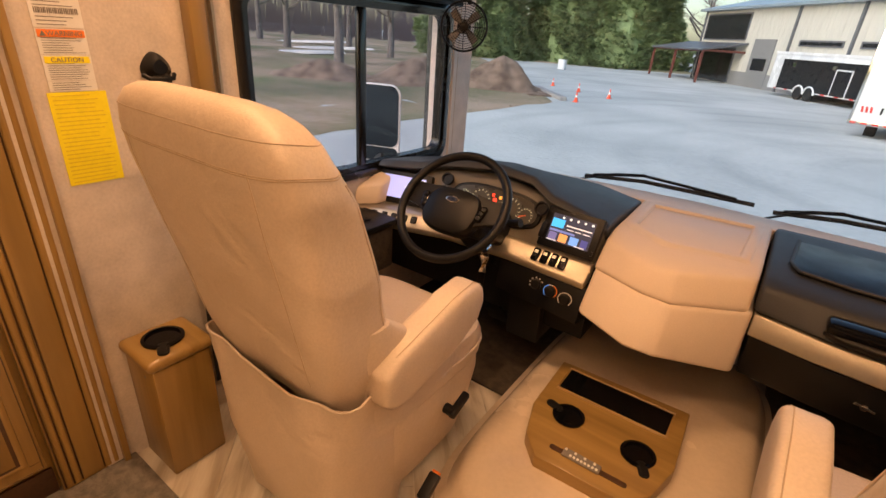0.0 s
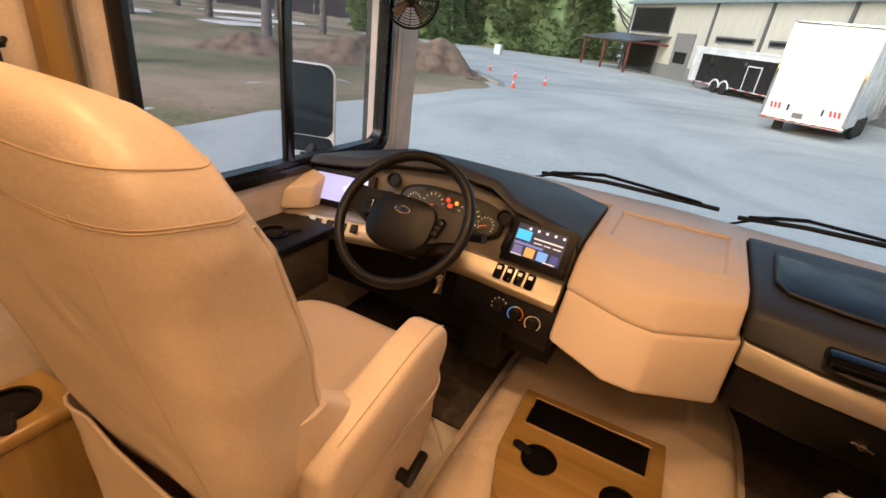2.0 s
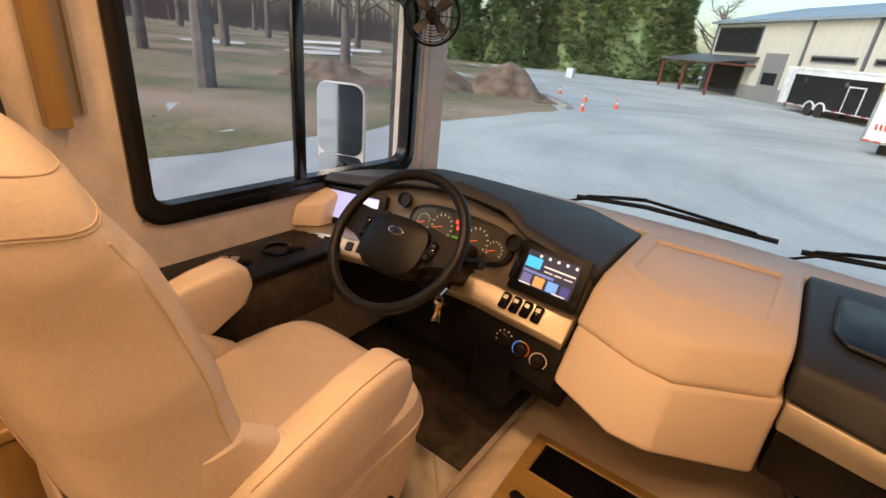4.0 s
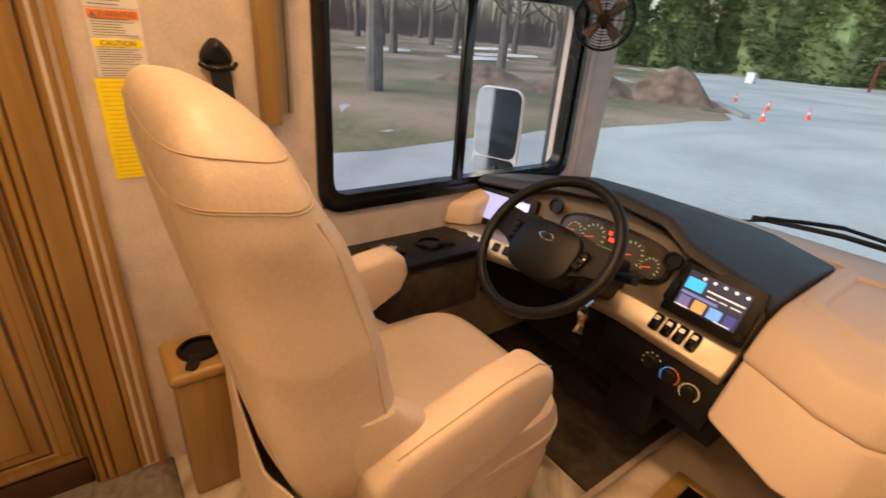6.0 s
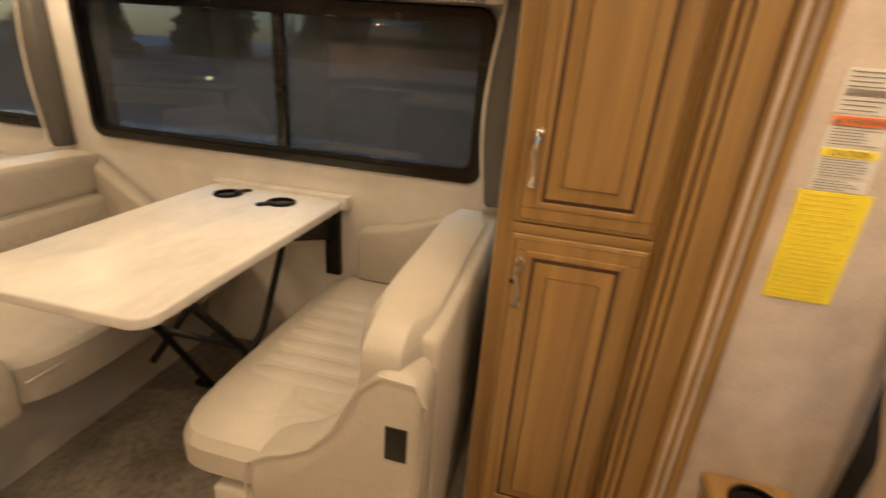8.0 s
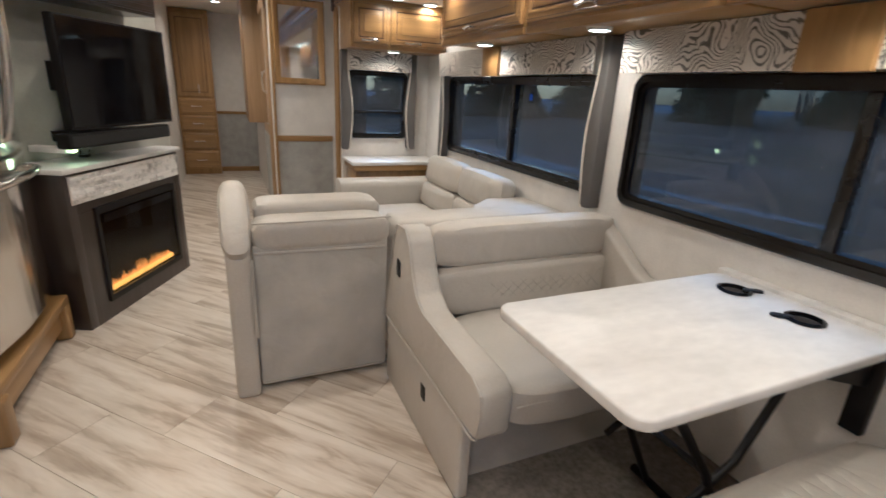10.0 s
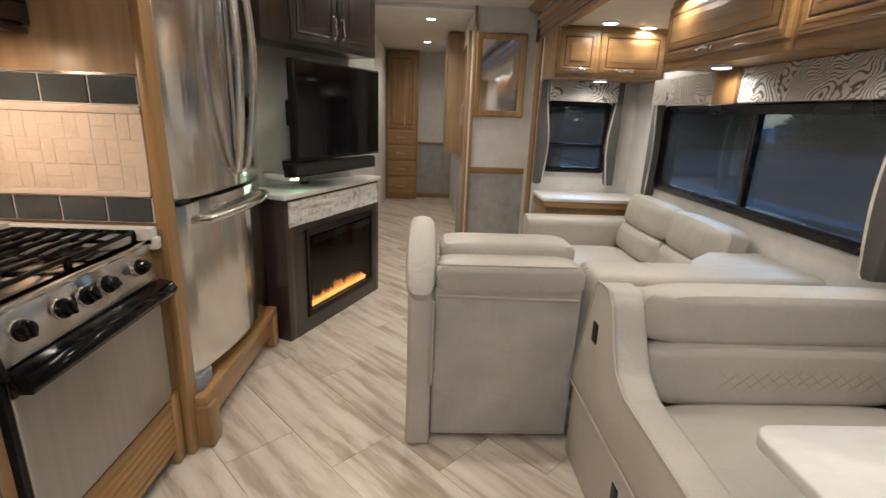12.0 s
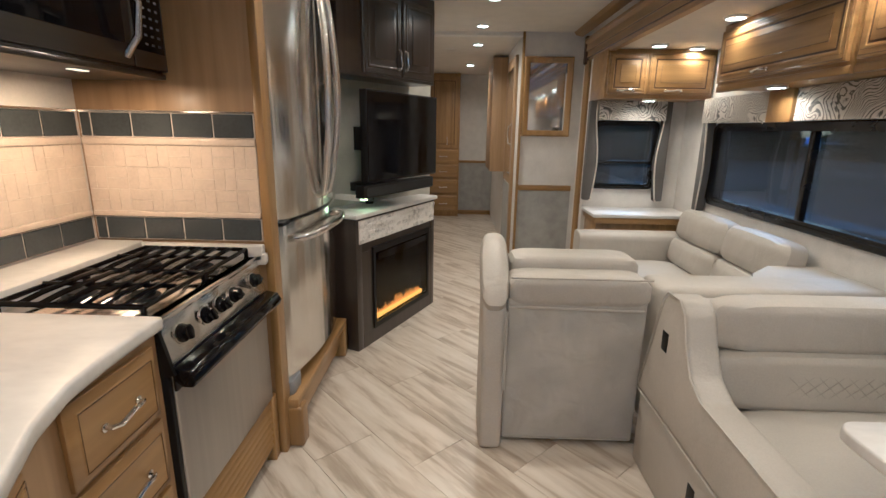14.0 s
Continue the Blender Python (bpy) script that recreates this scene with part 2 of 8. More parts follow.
def travertine():
    """Plank with diagonal streaks in cream, tan and grey."""
    m = bpy.data.materials.new("streaked_travertine_plank")
    nt, b = nodes_of(m)
    N, L = nt.nodes.new, nt.links.new
    co, oi = N("ShaderNodeTexCoord"), N("ShaderNodeObjectInfo")
    sh = N("ShaderNodeVectorMath")
    sh.operation = 'MULTIPLY_ADD'
    sh.inputs[1].default_value = (7, 7, 7)
    L(oi.outputs["Random"], sh.inputs[0])
    L(co.outputs["Object"], sh.inputs[2])
    mp = N("ShaderNodeMapping")
    mp.vector_type = 'TEXTURE'
    mp.inputs["Rotation"].default_value = (0, 0, radians(-47))
    mp.inputs["Scale"].default_value = (1.0, 0.15, 1)
    L(sh.outputs[0], mp.inputs[0])
    n1, n2, n3, wv = N("ShaderNodeTexNoise"), N("ShaderNodeTexNoise"), N("ShaderNodeTexNoise"), N("ShaderNodeTexWave")
    n1.inputs["Scale"].default_value, n1.inputs["Detail"].default_value, n1.inputs["Distortion"].default_value = 1.5, 5, 1.0
    n2.inputs["Scale"].default_value, n2.inputs["Detail"].default_value, n2.inputs["Distortion"].default_value = 7.0, 6, 0.8
    n3.inputs["Scale"].default_value = 2.2
    wv.wave_type, wv.bands_direction = 'BANDS', 'Y'
    wv.inputs["Scale"].default_value, wv.inputs["Distortion"].default_value, wv.inputs["Detail"].default_value, wv.inputs["Detail Scale"].default_value = 0.5, 7.0, 4.0, 0.8
    for n in (n1, n2, wv):
        L(mp.outputs[0], n.inputs["Vector"])
    L(sh.outputs[0], n3.inputs["Vector"])
    w1 = N("ShaderNodeMath")
    w1.operation = 'MULTIPLY_ADD'
    w1.inputs[1].default_value = 0.10
    L(wv.outputs["Fac"], w1.inputs[0])
    L(n1.outputs[0], w1.inputs[2])
    a1 = N("ShaderNodeMath")
    a1.operation = 'MULTIPLY_ADD'
    a1.inputs[1].default_value = 0.32
    L(n2.outputs[0], a1.inputs[0])
    L(w1.outputs[0], a1.inputs[2])
    a2 = N("ShaderNodeMath")
    a2.operation = 'MULTIPLY_ADD'
    a2.inputs[1].default_value = 0.22
    L(n3.outputs[0], a2.inputs[0])
    L(a1.outputs[0], a2.inputs[2])
    rp = N("ShaderNodeValToRGB")
    e = rp.color_ramp.elements
    e[0].position, e[0].color = 0.60, (0.34, 0.285, 0.215, 1)
    e[1].position, e[1].color = 0.98, (0.64, 0.590, 0.505, 1)
    x = e.new(0.72)
    x.color = (0.43, 0.370, 0.290, 1)
    x = e.new(0.80)
    x.color = (0.54, 0.485, 0.40, 1)
    L(a2.outputs[0], rp.inputs[0])
    L(rp.outputs[0], b.inputs["Base Color"])
    b.inputs["Roughness"].default_value = 0.33
    bp = N("ShaderNodeBump")
    bp.inputs["Strength"].default_value, bp.inputs["Distance"].default_value = 0.04, 0.005
    L(a1.outputs[0], bp.inputs["Height"])
    L(bp.outputs[0], b.inputs["Normal"])
    return m


VALANCE = paisley()
PLANK = travertine()


# ---------------------------------------------------------------- builders
def bx(lo, hi, bev=0.0, seg=2):
    bm = bmesh.new()
    bmesh.ops.create_cube(bm, size=1)
    for v in bm.verts:
        v.co = [(lo[i] + hi[i]) / 2 + v.co[i] * (hi[i] - lo[i]) for i in range(3)]
    if bev:
        bmesh.ops.bevel(bm, geom=list(bm.edges), offset=min(bev, 0.49 * min(hi[i] - lo[i] for i in range(3))), segments=seg, profile=0.5, affect='EDGES')
    return bm


def join(*bms):
    out = bmesh.new()
    for b in bms:
        me = bpy.data.meshes.new("tmp")
        b.to_mesh(me)
        out.from_mesh(me)
        b.free()
        bpy.data.meshes.remove(me)
    return out


def moved(bm, m):
    bmesh.ops.transform(bm, matrix=m, verts=bm.verts)
    return bm


def loft(rings, cap=True, closed=True):
    bm = bmesh.new()
    vs = [[bm.verts.new(p) for p in r] for r in rings]
    n = len(rings[0])
    for a, b in zip(vs, vs[1:]):
        for i in range(n if closed else n - 1):
            j = (i + 1) % n
            bm.faces.new((a[i], a[j], b[j], b[i]))
    if cap and closed:
        bm.faces.new(list(reversed(vs[0])))
        bm.faces.new(vs[-1])
    bmesh.ops.recalc_face_normals(bm, faces=bm.faces)
    return bm


def oval(cx, cy, z, w, d, n=28, p=4.0, tilt=0.0):
    """A soft rectangle in plan, w by d, at height z; tilt raises its +y side."""
    out = []
    for i in range(n):
        a = 2 * math.pi * (i + 0.5) / n
        c, s = math.cos(a), math.sin(a)
        x = math.copysign(abs(c) ** (2 / p), c) * w / 2
        y = math.copysign(abs(s) ** (2 / p), s) * d / 2
        out.append((cx + x, cy + y, z + tilt * y))
    return out


def pillow(lo, hi, p=5.0, n=32, puff=0.25):
    """A cushion that is soft on all its edges; the shortest way is its thickness."""
    size = [hi[i] - lo[i] for i in range(3)]
    k = size.index(min(size))
    a, b = [i for i in range(3) if i != k]
    rings = []
    for f in (-1, -0.94, -0.8, -0.45, 0, 0.45, 0.8, 0.94, 1):
        r = (1 - abs(f) ** 6 * puff * size[k] / min(size[a], size[b]) * 1.6) - (0.012 if abs(f) == 1 else 0)
        ring = []
        for i in range(n):
            t = 2 * math.pi * (i + 0.5) / n
            c, s = math.cos(t), math.sin(t)
            q = [0, 0, 0]
            q[a] = (lo[a] + hi[a]) / 2 + math.copysign(abs(c) ** (2 / p), c) * size[a] / 2 * r
            q[b] = (lo[b] + hi[b]) / 2 + math.copysign(abs(s) ** (2 / p), s) * size[b] / 2 * r
            q[k] = (lo[k] + hi[k]) / 2 + f * size[k] / 2
            ring.append(q)
        rings.append(ring)
    return loft(rings)


def prism(pts, axis, lo, hi, bev=0.0, seg=2):
    """A flat outline pushed along an axis; pts run over the other two axes in order."""
    o = [i for i in range(3) if i != axis]

    def at(p, h):
        q = [0, 0, 0]
        q[o[0]], q[o[1]], q[axis] = p[0], p[1], h
        return q
    bm = loft([[at(p, lo) for p in pts], [at(p, hi) for p in pts]])
    if bev:
        bmesh.ops.bevel(bm, geom=list(bm.edges), offset=bev, segments=seg, profile=0.5, affect='EDGES', clamp_overlap=True)
    return bm


def rod(p0, p1, r, r2=None, n=12):
    p0, p1 = Vector(p0), Vector(p1)
    q = (p1 - p0).to_track_quat('Z', 'Y')
    r2 = r if r2 is None else r2
    ring = lambda p, rr: [p + q @ Vector((math.cos(2 * math.pi * i / n) * rr, math.sin(2 * math.pi * i / n) * rr, 0)) for i in range(n)]
    return loft([ring(p0, r), ring(p1, r2)])


def tube(pts, r, n=10, closed=False):
    pts = [Vector(p) for p in pts]
    rings, m = [], len(pts)
    up = Vector((0.13, 0.21, 0.97)).normalized()
    for i, p in enumerate(pts):
        d = (pts[(i + 1) % m] - pts[i - 1]) if closed else (pts[min(i + 1, m - 1)] - pts[max(i - 1, 0)])
        d.normalize()
        a = d.cross(up)
        if a.length < 0.05:
            a = d.cross(Vector((1, 0, 0)))
        a.normalize()
        b = d.cross(a)
        rings.append([p + (a * math.cos(2 * math.pi * k / n) + b * math.sin(2 * math.pi * k / n)) * r for k in range(n)])
    if closed:
        rings.append(rings[0])
    bm = loft(rings, cap=not closed)
    bmesh.ops.remove_doubles(bm, verts=bm.verts, dist=1e-6)
    return bm


def lathe(profile, n=24, m=None):
    """Turned shape about z from (radius, height) pairs."""
    bm = loft([[(math.cos(2 * math.pi * i / n) * r, math.sin(2 * math.pi * i / n) * r, z) for i in range(n)] for r, z in profile])
    return moved(bm, m) if m else bm


def put(name, bm, material, parent=None, label="", smooth=True, angle=35):
    me = bpy.data.meshes.new(name)
    bm.to_mesh(me)
    bm.free()
    me.materials.append(material)
    if smooth:
        me.shade_smooth()
        me.set_sharp_from_angle(angle=radians(angle))
    ob = new(name, me)
    if parent:
        ob.parent = parent
        ob.matrix_parent_inverse = WORLD_OF[parent.name].inverted()
    WORLD_OF[ob.name] = Matrix.Identity(4)
    if label:
        tagged(ob, label)
    return ob


WORLD_OF = {}
part = put


def thing(name, at, label, category, group="", kind=""):
    ob = new(name)
    ob.empty_display_size = 0.1
    ob.matrix_basis = Matrix.Translation(at)
    WORLD_OF[ob.name] = ob.matrix_basis.copy()
    return tagged(ob, label, category, group, kind)


def solid(name, bm, material, label, category="", kind="structure", group="", smooth=True):
    return tagged(put(name, bm, material, None, "", smooth), label, category, group, kind)


def wall_with_hole(axis, pos0, pos1, a0, a1, z0, z1, holes):
    """A wall slab with rectangular openings; holes: (a_lo, a_hi, z_lo, z_hi)."""
    bms = []
    cuts = sorted({a0, a1, *[h[0] for h in holes], *[h[1] for h in holes]})

    def slab(p, q, zl, zh):
        if axis == 0:
            return bx((pos0, p, zl), (pos1, q, zh))
        return bx((p, pos0, zl), (q, pos1, zh))
    for p, q in zip(cuts, cuts[1:]):
        hs = [h for h in holes if h[0] <= p + 1e-6 and h[1] >= q - 1e-6]
        if hs:
            bms += [slab(p, q, z0, hs[0][2]), slab(p, q, hs[0][3], z1)]
        else:
            bms.append(slab(p, q, z0, z1))
    bm = join(*bms)
    bmesh.ops.remove_doubles(bm, verts=bm.verts, dist=1e-5)
    return bm


def rrect2(a0, a1, b0, b1, r, n=6):
    pts = []
    for cx, cy, s in ((a1 - r, b1 - r, 0), (a0 + r, b1 - r, 90), (a0 + r, b0 + r, 180), (a1 - r, b0 + r, 270)):
        for i in range(n + 1):
            t = radians(s + 90 * i / n)
            pts.append((cx + r * math.cos(t), cy + r * math.sin(t)))
    return pts


def window(name, axis, pos, depth, a0, a1, z0, z1, r, fw, mulls, glass, label, hbar=None):
    """A vehicle window: rounded black frame with a set-in inner lip, mullions and panes. depth is signed, towards the room."""
    def at(p, h):
        return (h, p[0], p[1]) if axis == 0 else (p[0], h, p[1])
    w = thing(name, at(((a0 + a1) / 2, z0), pos), label, "window", kind="structure")
    o, i1, i2 = rrect2(a0, a1, z0, z1, r), rrect2(a0 + fw * 0.6, a1 - fw * 0.6, z0 + fw * 0.6, z1 - fw * 0.6, r * 0.75), rrect2(a0 + fw, a1 - fw, z0 + fw, z1 - fw, r * 0.6)
    rings = [[at(p, pos - depth * 2.6) for p in o], [at(p, pos + depth * 0.75) for p in o], [at(p, pos + depth) for p in rrect2(a0 + 0.006, a1 - 0.006, z0 + 0.006, z1 - 0.006, r * 0.95)],
             [at(p, pos + depth) for p in i1], [at(p, pos + depth * 0.35) for p in i1], [at(p, pos + depth * 0.3) for p in i2], [at(p, pos - depth * 2.6) for p in i2]]
    rings.append(rings[0])
    bm = loft(rings, cap=False)
    bmesh.ops.remove_doubles(bm, verts=bm.verts, dist=1e-6)
    part("window_frame", bm, FRAME_BLACK, w)
    edges = [a0 + fw] + [m for m in mulls] + [a1 - fw]
    for m in mulls:
        lo, hi = sorted((pos + depth * 0.7, pos - depth * 0.9))
        part("mullion", bx(at((m - 0.02, z0 + fw), lo), at((m + 0.02, z1 - fw), hi), 0.006), FRAME_BLACK, w)
    if hbar:
        lo, hi = sorted((pos + depth * 0.5, pos - depth * 0.9))
        part("crossbar", bx(at((a0 + fw, hbar - 0.012), lo), at((a1 - fw, hbar + 0.012), hi), 0.004), FRAME_BLACK, w)
    for k, (p, q) in enumerate(zip(edges, edges[1:])):
        off = pos - depth * (0.5 + 0.3 * (k % 2))
        lo, hi = sorted((off, off - depth * 0.12))
        g = part("pane", bx(at((p - 0.008, z0 + fw - 0.008), lo), at((q + 0.008, z1 - fw + 0.008), hi)), glass, w)
        g.visible_shadow = False
    return w


def text_mesh(s, size, m, material, name="lettering", parent=None, depth=0.001):
    cu = bpy.data.curves.new(name, 'FONT')
    cu.body, cu.size, cu.extrude, cu.align_x, cu.align_y = s, size, depth, 'CENTER', 'CENTER'
    ob = new(name, cu)
    me = bpy.data.meshes.new_from_object(ob)
    bpy.data.objects.remove(ob)
    me.materials.append(material)
    me.transform(m)
    o = new(name, me)
    if parent:
        o.parent = parent
        o.matrix_parent_inverse = WORLD_OF[parent.name].inverted()
    return o


# ---------------------------------------------------------------- shell of the coach
CEILING, SLIDE_X, SLIDE_TOP = 2.24, -1.84, 1.97
solid("floor", join(bx((-1.90, -8.3, -0.12), (1.50, 0.1, -0.006)), bx((-1.29, 0.1, -0.12), (1.33, 2.50, -0.006))), PLANK, "pale streaked floor base under the planks", "floor")
solid("ceiling", bx((-1.25, -8.3, CEILING), (1.55, 2.65, CEILING + 0.05)), CEIL, "cream padded vinyl ceiling", "ceiling")
# driver's side: front wall with its window, then the slide-out
DW = (1.205, 2.325, 0.735, 1.435)
solid("wall_driver_side", wall_with_hole(0, -1.30, -1.20, 0.62, 2.52, -0.12, CEILING, [(DW[0] + 0.015, DW[1] - 0.015, DW[2] + 0.015, DW[3] - 0.015)]), WALLPAPER, "cream textured wallpaper on the driver's side wall", "wall")
W1, W2, RW = (-1.655, 0.02, 0.895, 1.462), (-3.63, -1.835, 0.895, 1.462), (-1.64, -1.115, 0.93, 1.482)
shrink = lambda w: (w[0] + 0.02, w[1] - 0.02, w[2] + 0.02, w[3] - 0.02)
solid("wall_slide_out", wall_with_hole(0, SLIDE_X - 0.08, SLIDE_X, -4.14, 0.15, -0.12, SLIDE_TOP, [shrink(W1), shrink(W2)]), WALL_LIGHT, "pale wallpaper on the slide-out wall", "wall")
solid("wall_slide_rear", wall_with_hole(1, -4.22, -4.14, SLIDE_X - 0.08, -1.07, -0.12, SLIDE_TOP, [shrink(RW)]), WALL_LIGHT, "pale wallpaper on the slide-out's end wall", "wall")
solid("wall_slide_front", bx((SLIDE_X - 0.08, 0.15, -0.12), (-1.27, 0.20, CEILING)), WALL_LIGHT, "pale end wall of the slide-out behind the pantry", "wall")
solid("ceiling_slide", bx((SLIDE_X - 0.08, -4.22, SLIDE_TOP), (-1.12, 0.20, SLIDE_TOP + 0.05)), CEIL, "cream ceiling of the slide-out", "ceiling")
solid("wall_above_slide", bx((-1.14, -4.30, SLIDE_TOP + 0.03), (-1.085, 0.62, CEILING)), WALL_LIGHT, "pale wall strip over the slide-out opening", "wall")
# rear partition and corridor
solid("wall_partition", bx((-1.30, -4.76, -0.12), (-0.575, -4.67, CEILING)), WALL_LIGHT, "pale wallpapered partition with the mirror", "wall")
solid("wall_partition_dado", bx((-1.085, -4.67, 0.0), (-0.575, -4.666, 0.845)), WALL_GREY, "grey wallpaper under the chair rail", "wall")
solid("wall_slide_gap", bx((-1.30, -4.67, -0.12), (-1.12, -4.22, CEILING)), WALL_LIGHT, "pale wall beside the slide-out", "wall")
solid("wall_corridor_driver_side", bx((-0.66, -8.2, -0.12), (-0.575, -4.76, CEILING)), WALL_LIGHT, "pale corridor wall", "wall")
solid("wall_corridor_end", bx((-0.66, -8.2, -0.12), (0.70, -8.1, CEILING)), WALL_LIGHT, "pale wall at the corridor's end", "wall")
solid("wall_corridor_end_dado", bx((-0.575, -8.1, 0.0), (-0.03, -8.094, 0.86)), WALL_GREY, "grey wallpaper low on the corridor's end wall", "wall")
solid("wall_corridor_passenger_side", bx((0.46, -8.2, -0.12), (0.52, -4.0, CEILING)), WALL_LIGHT, "pale corridor wall", "wall")
solid("arch_header", bx((-0.575, -4.76, CEILING - 0.03), (0.46, -4.67, CEILING)), WALL_LIGHT, "narrow pale header across the corridor", "trim")
# passenger side
solid("wall_kitchen", bx((1.42, -3.0, -0.12), (1.52, 0.1, CEILING)), WALL_LIGHT, "pale wall behind the kitchen", "wall")
solid("wall_passenger_side", bx((1.24, 0.1, -0.12), (1.34, 2.52, CEILING)), WALLPAPER, "cream wallpaper on the passenger's side wall", "wall")
solid("wall_kitchen_front", bx((1.24, 0.04, -0.12), (1.52, 0.1, CEILING)), WALL_LIGHT, "pale end wall of the kitchen slide-out", "wall")
# dark outer skin of the coach
SKIN = mat("dark_grey_coach_paint", (0.045, 0.052, 0.052), 0.3, var=0.08, scale=1, fine=20, bump=0.01, coat=0.3)
solid("wall_outer_skin", wall_with_hole(0, -1.325, -1.303, 0.22, 2.52, -0.75, CEILING + 0.08, [(DW[0] + 0.015, DW[1] - 0.015, DW[2] + 0.015, DW[3] - 0.015)]), SKIN, "dark grey painted side of the coach", "wall")
solid("wall_slide_outer_skin", wall_with_hole(0, SLIDE_X - 0.105, SLIDE_X - 0.083, -4.24, 0.24, -0.14, SLIDE_TOP + 0.08, [shrink(W1), shrink(W2)]), SKIN, "dark grey painted face of the slide-out", "wall")
solid("wall_slide_front_skin", bx((SLIDE_X - 0.105, 0.203, -0.14), (-1.327, 0.228, SLIDE_TOP + 0.08)), SKIN, "dark grey painted front of the slide-out", "wall")
U = Vector((-0.475, -0.68, 0)).normalized()      # the way the media wall runs
V = Vector((-U.y, U.x, 0)) * -1                  # out of the media wall, to its back
V = V if V.x > 0 else -V


def media(u, v, z):
    """A place by the media wall: u along it from its fridge end, v out of it into the room."""
    q = Vector((0.86, -3.05, 0)) + U * u - V * v
    return (q.x, q.y, z)


def mbox(u0, u1, v0, v1, z0, z1, bev=0.0, seg=2):
    m = Matrix(((U.x, -V.x, 0, 0.86), (U.y, -V.y, 0, -3.05), (0, 0, 1, 0), (0, 0, 0, 1)))
    bm = moved(bx((u0, v0, z0), (u1, v1, z1), bev, seg), m)
    bmesh.ops.recalc_face_normals(bm, faces=bm.faces)
    return bm


solid("wall_media", mbox(-0.75, 1.12, -0.08, 0.0, -0.12, CEILING), WALL_TV, "sage grey wallpaper behind the television", "wall")

# front wall under and over the windscreen, pillars
solid("wall_front_low", bx((-1.30, 2.62, -0.7), (1.34, 2.70, 0.60)), BEIGE, "beige lining under the windscreen", "wall")
solid("wall_front_high", bx((-1.30, 2.44, 1.62), (1.34, 2.54, CEILING)), BLACK_PAD, "dark panel over the windscreen", "wall")
ws = thing("windscreen", (0, 2.6, 0.66), "large one-piece windscreen with a black edge", "windscreen", kind="structure")


def ws_ring(z, n=24):
    out = []
    for i in range(n + 1):
        x = -1.30 + 2.6 * i / n
        out.append((x, 2.78 - 0.25 * (x / 1.3) ** 2 - 0.10 * (z - 0.66), z))
    return out


gl = part("pane", loft([ws_ring(0.64), ws_ring(1.0), ws_ring(1.4), ws_ring(1.75)], cap=False, closed=False), GLASS_CLEAR, ws)
gl.visible_shadow = False
edge = [(x, y - 0.012, z) for x, y, z in ws_ring(0.655)]
part("lower_seal", tube(edge, 0.012), RUBBER, ws)
part("side_seal", tube([(-1.272, 2.545, 0.66), (-1.272, 2.52, 1.0), (-1.272, 2.49, 1.7)], 0.012), RUBBER, ws)
pil = thing("windscreen_pillar", (-1.25, 2.42, 0), "beige windscreen pillar with a wood-toned strip", "pillar", kind="structure")
part("pillar_body", prism([(-1.33, 2.33), (-1.205, 2.33), (-1.205, 2.40), (-1.225, 2.43), (-1.262, 2.53), (-1.33, 2.56)], 2, -0.1, CEILING, 0.008), BEIGE, pil)
part("pillar_strip", prism([(-1.222, 2.395), (-1.199, 2.396), (-1.214, 2.452), (-1.245, 2.455)], 2, 0.70, CEILING, 0.002), WOOD, pil, "wood-toned strip")
part("pillar_ridge", rod((-1.232, 2.480, 0.7), (-1.232, 2.480, CEILING), 0.013), BEIGE, pil)
part("pillar_ridge", rod((-1.204, 2.362, 0.72), (-1.204, 2.362, CEILING), 0.010), BEIGE, pil)
solid("pillar_passenger", bx((1.20, 2.40, -0.1), (1.34, 2.58, CEILING), 0.02), BEIGE, "beige windscreen pillar on the passenger's side", "pillar")

window("window_1", 0, -1.20, 0.016, *DW, 0.075, 0.052, [1.735], GLASS_LIGHT, "black-framed sliding window beside the driver's seat")
window("window_2", 0, SLIDE_X, 0.022, *W1, 0.06, 0.05, [-0.76], GLASS_TINT, "black-framed sliding window with a dark screen over the dinette")
window("window_3", 0, SLIDE_X, 0.022, *W2, 0.06, 0.05, [-2.66], GLASS_TINT, "black-framed sliding window with a dark screen over the sofa")
window("window_4", 1, -4.14, 0.022, *RW, 0.05, 0.04, [], GLASS_TINT, "small black-framed window in the slide-out's end wall", hbar=1.15)

# lamps
def downlight(x, y, z, watts, on=None, r=0.045):
    d = thing("downlight", (x, y, z), "round lit LED downlight in a white rim", "downlight", "downlights")
    part("rim", lathe([(r + 0.012, 0), (r + 0.012, -0.006), (r, -0.012), (r, -0.004), (r, 0)], 28, Matrix.Translation((x, y, z))), PAPER, d)
    part("lens", lathe([(r - 0.001, -0.002), (r - 0.001, -0.009), (r * 0.6, -0.012)], 24, Matrix.Translation((x, y, z))), LED, d, "glowing lens")
    lamp(x, y, z - 0.016, watts, r * 2)


LW = 7.0
# the last four are out of view, added to light the aisle and kitchen
for x, y in ((-0.23, -3.53), (-0.19, -4.40), (-0.19, -5.30), (-0.15, -6.9), (0.35, -0.6), (-0.35, -2.2), (0.35, -2.2), (-0.4, 0.1)):
    downlight(x, y, CEILING, LW)
for x, y in ((-1.40, -2.76), (-1.36, -3.60), (-1.66, -3.70), (-1.40, -1.9), (-1.40, -0.9), (-1.40, -0.25)):
    downlight(x, y, SLIDE_TOP, LW * 0.36)
# out of view: downlights added overhead to light the cockpit
for x, y in ((-1.0, 0.95), (-0.35, 1.2), (0.75, 1.0), (0.3, 0.35)):
    downlight(x, y, CEILING, LW * 1.05)


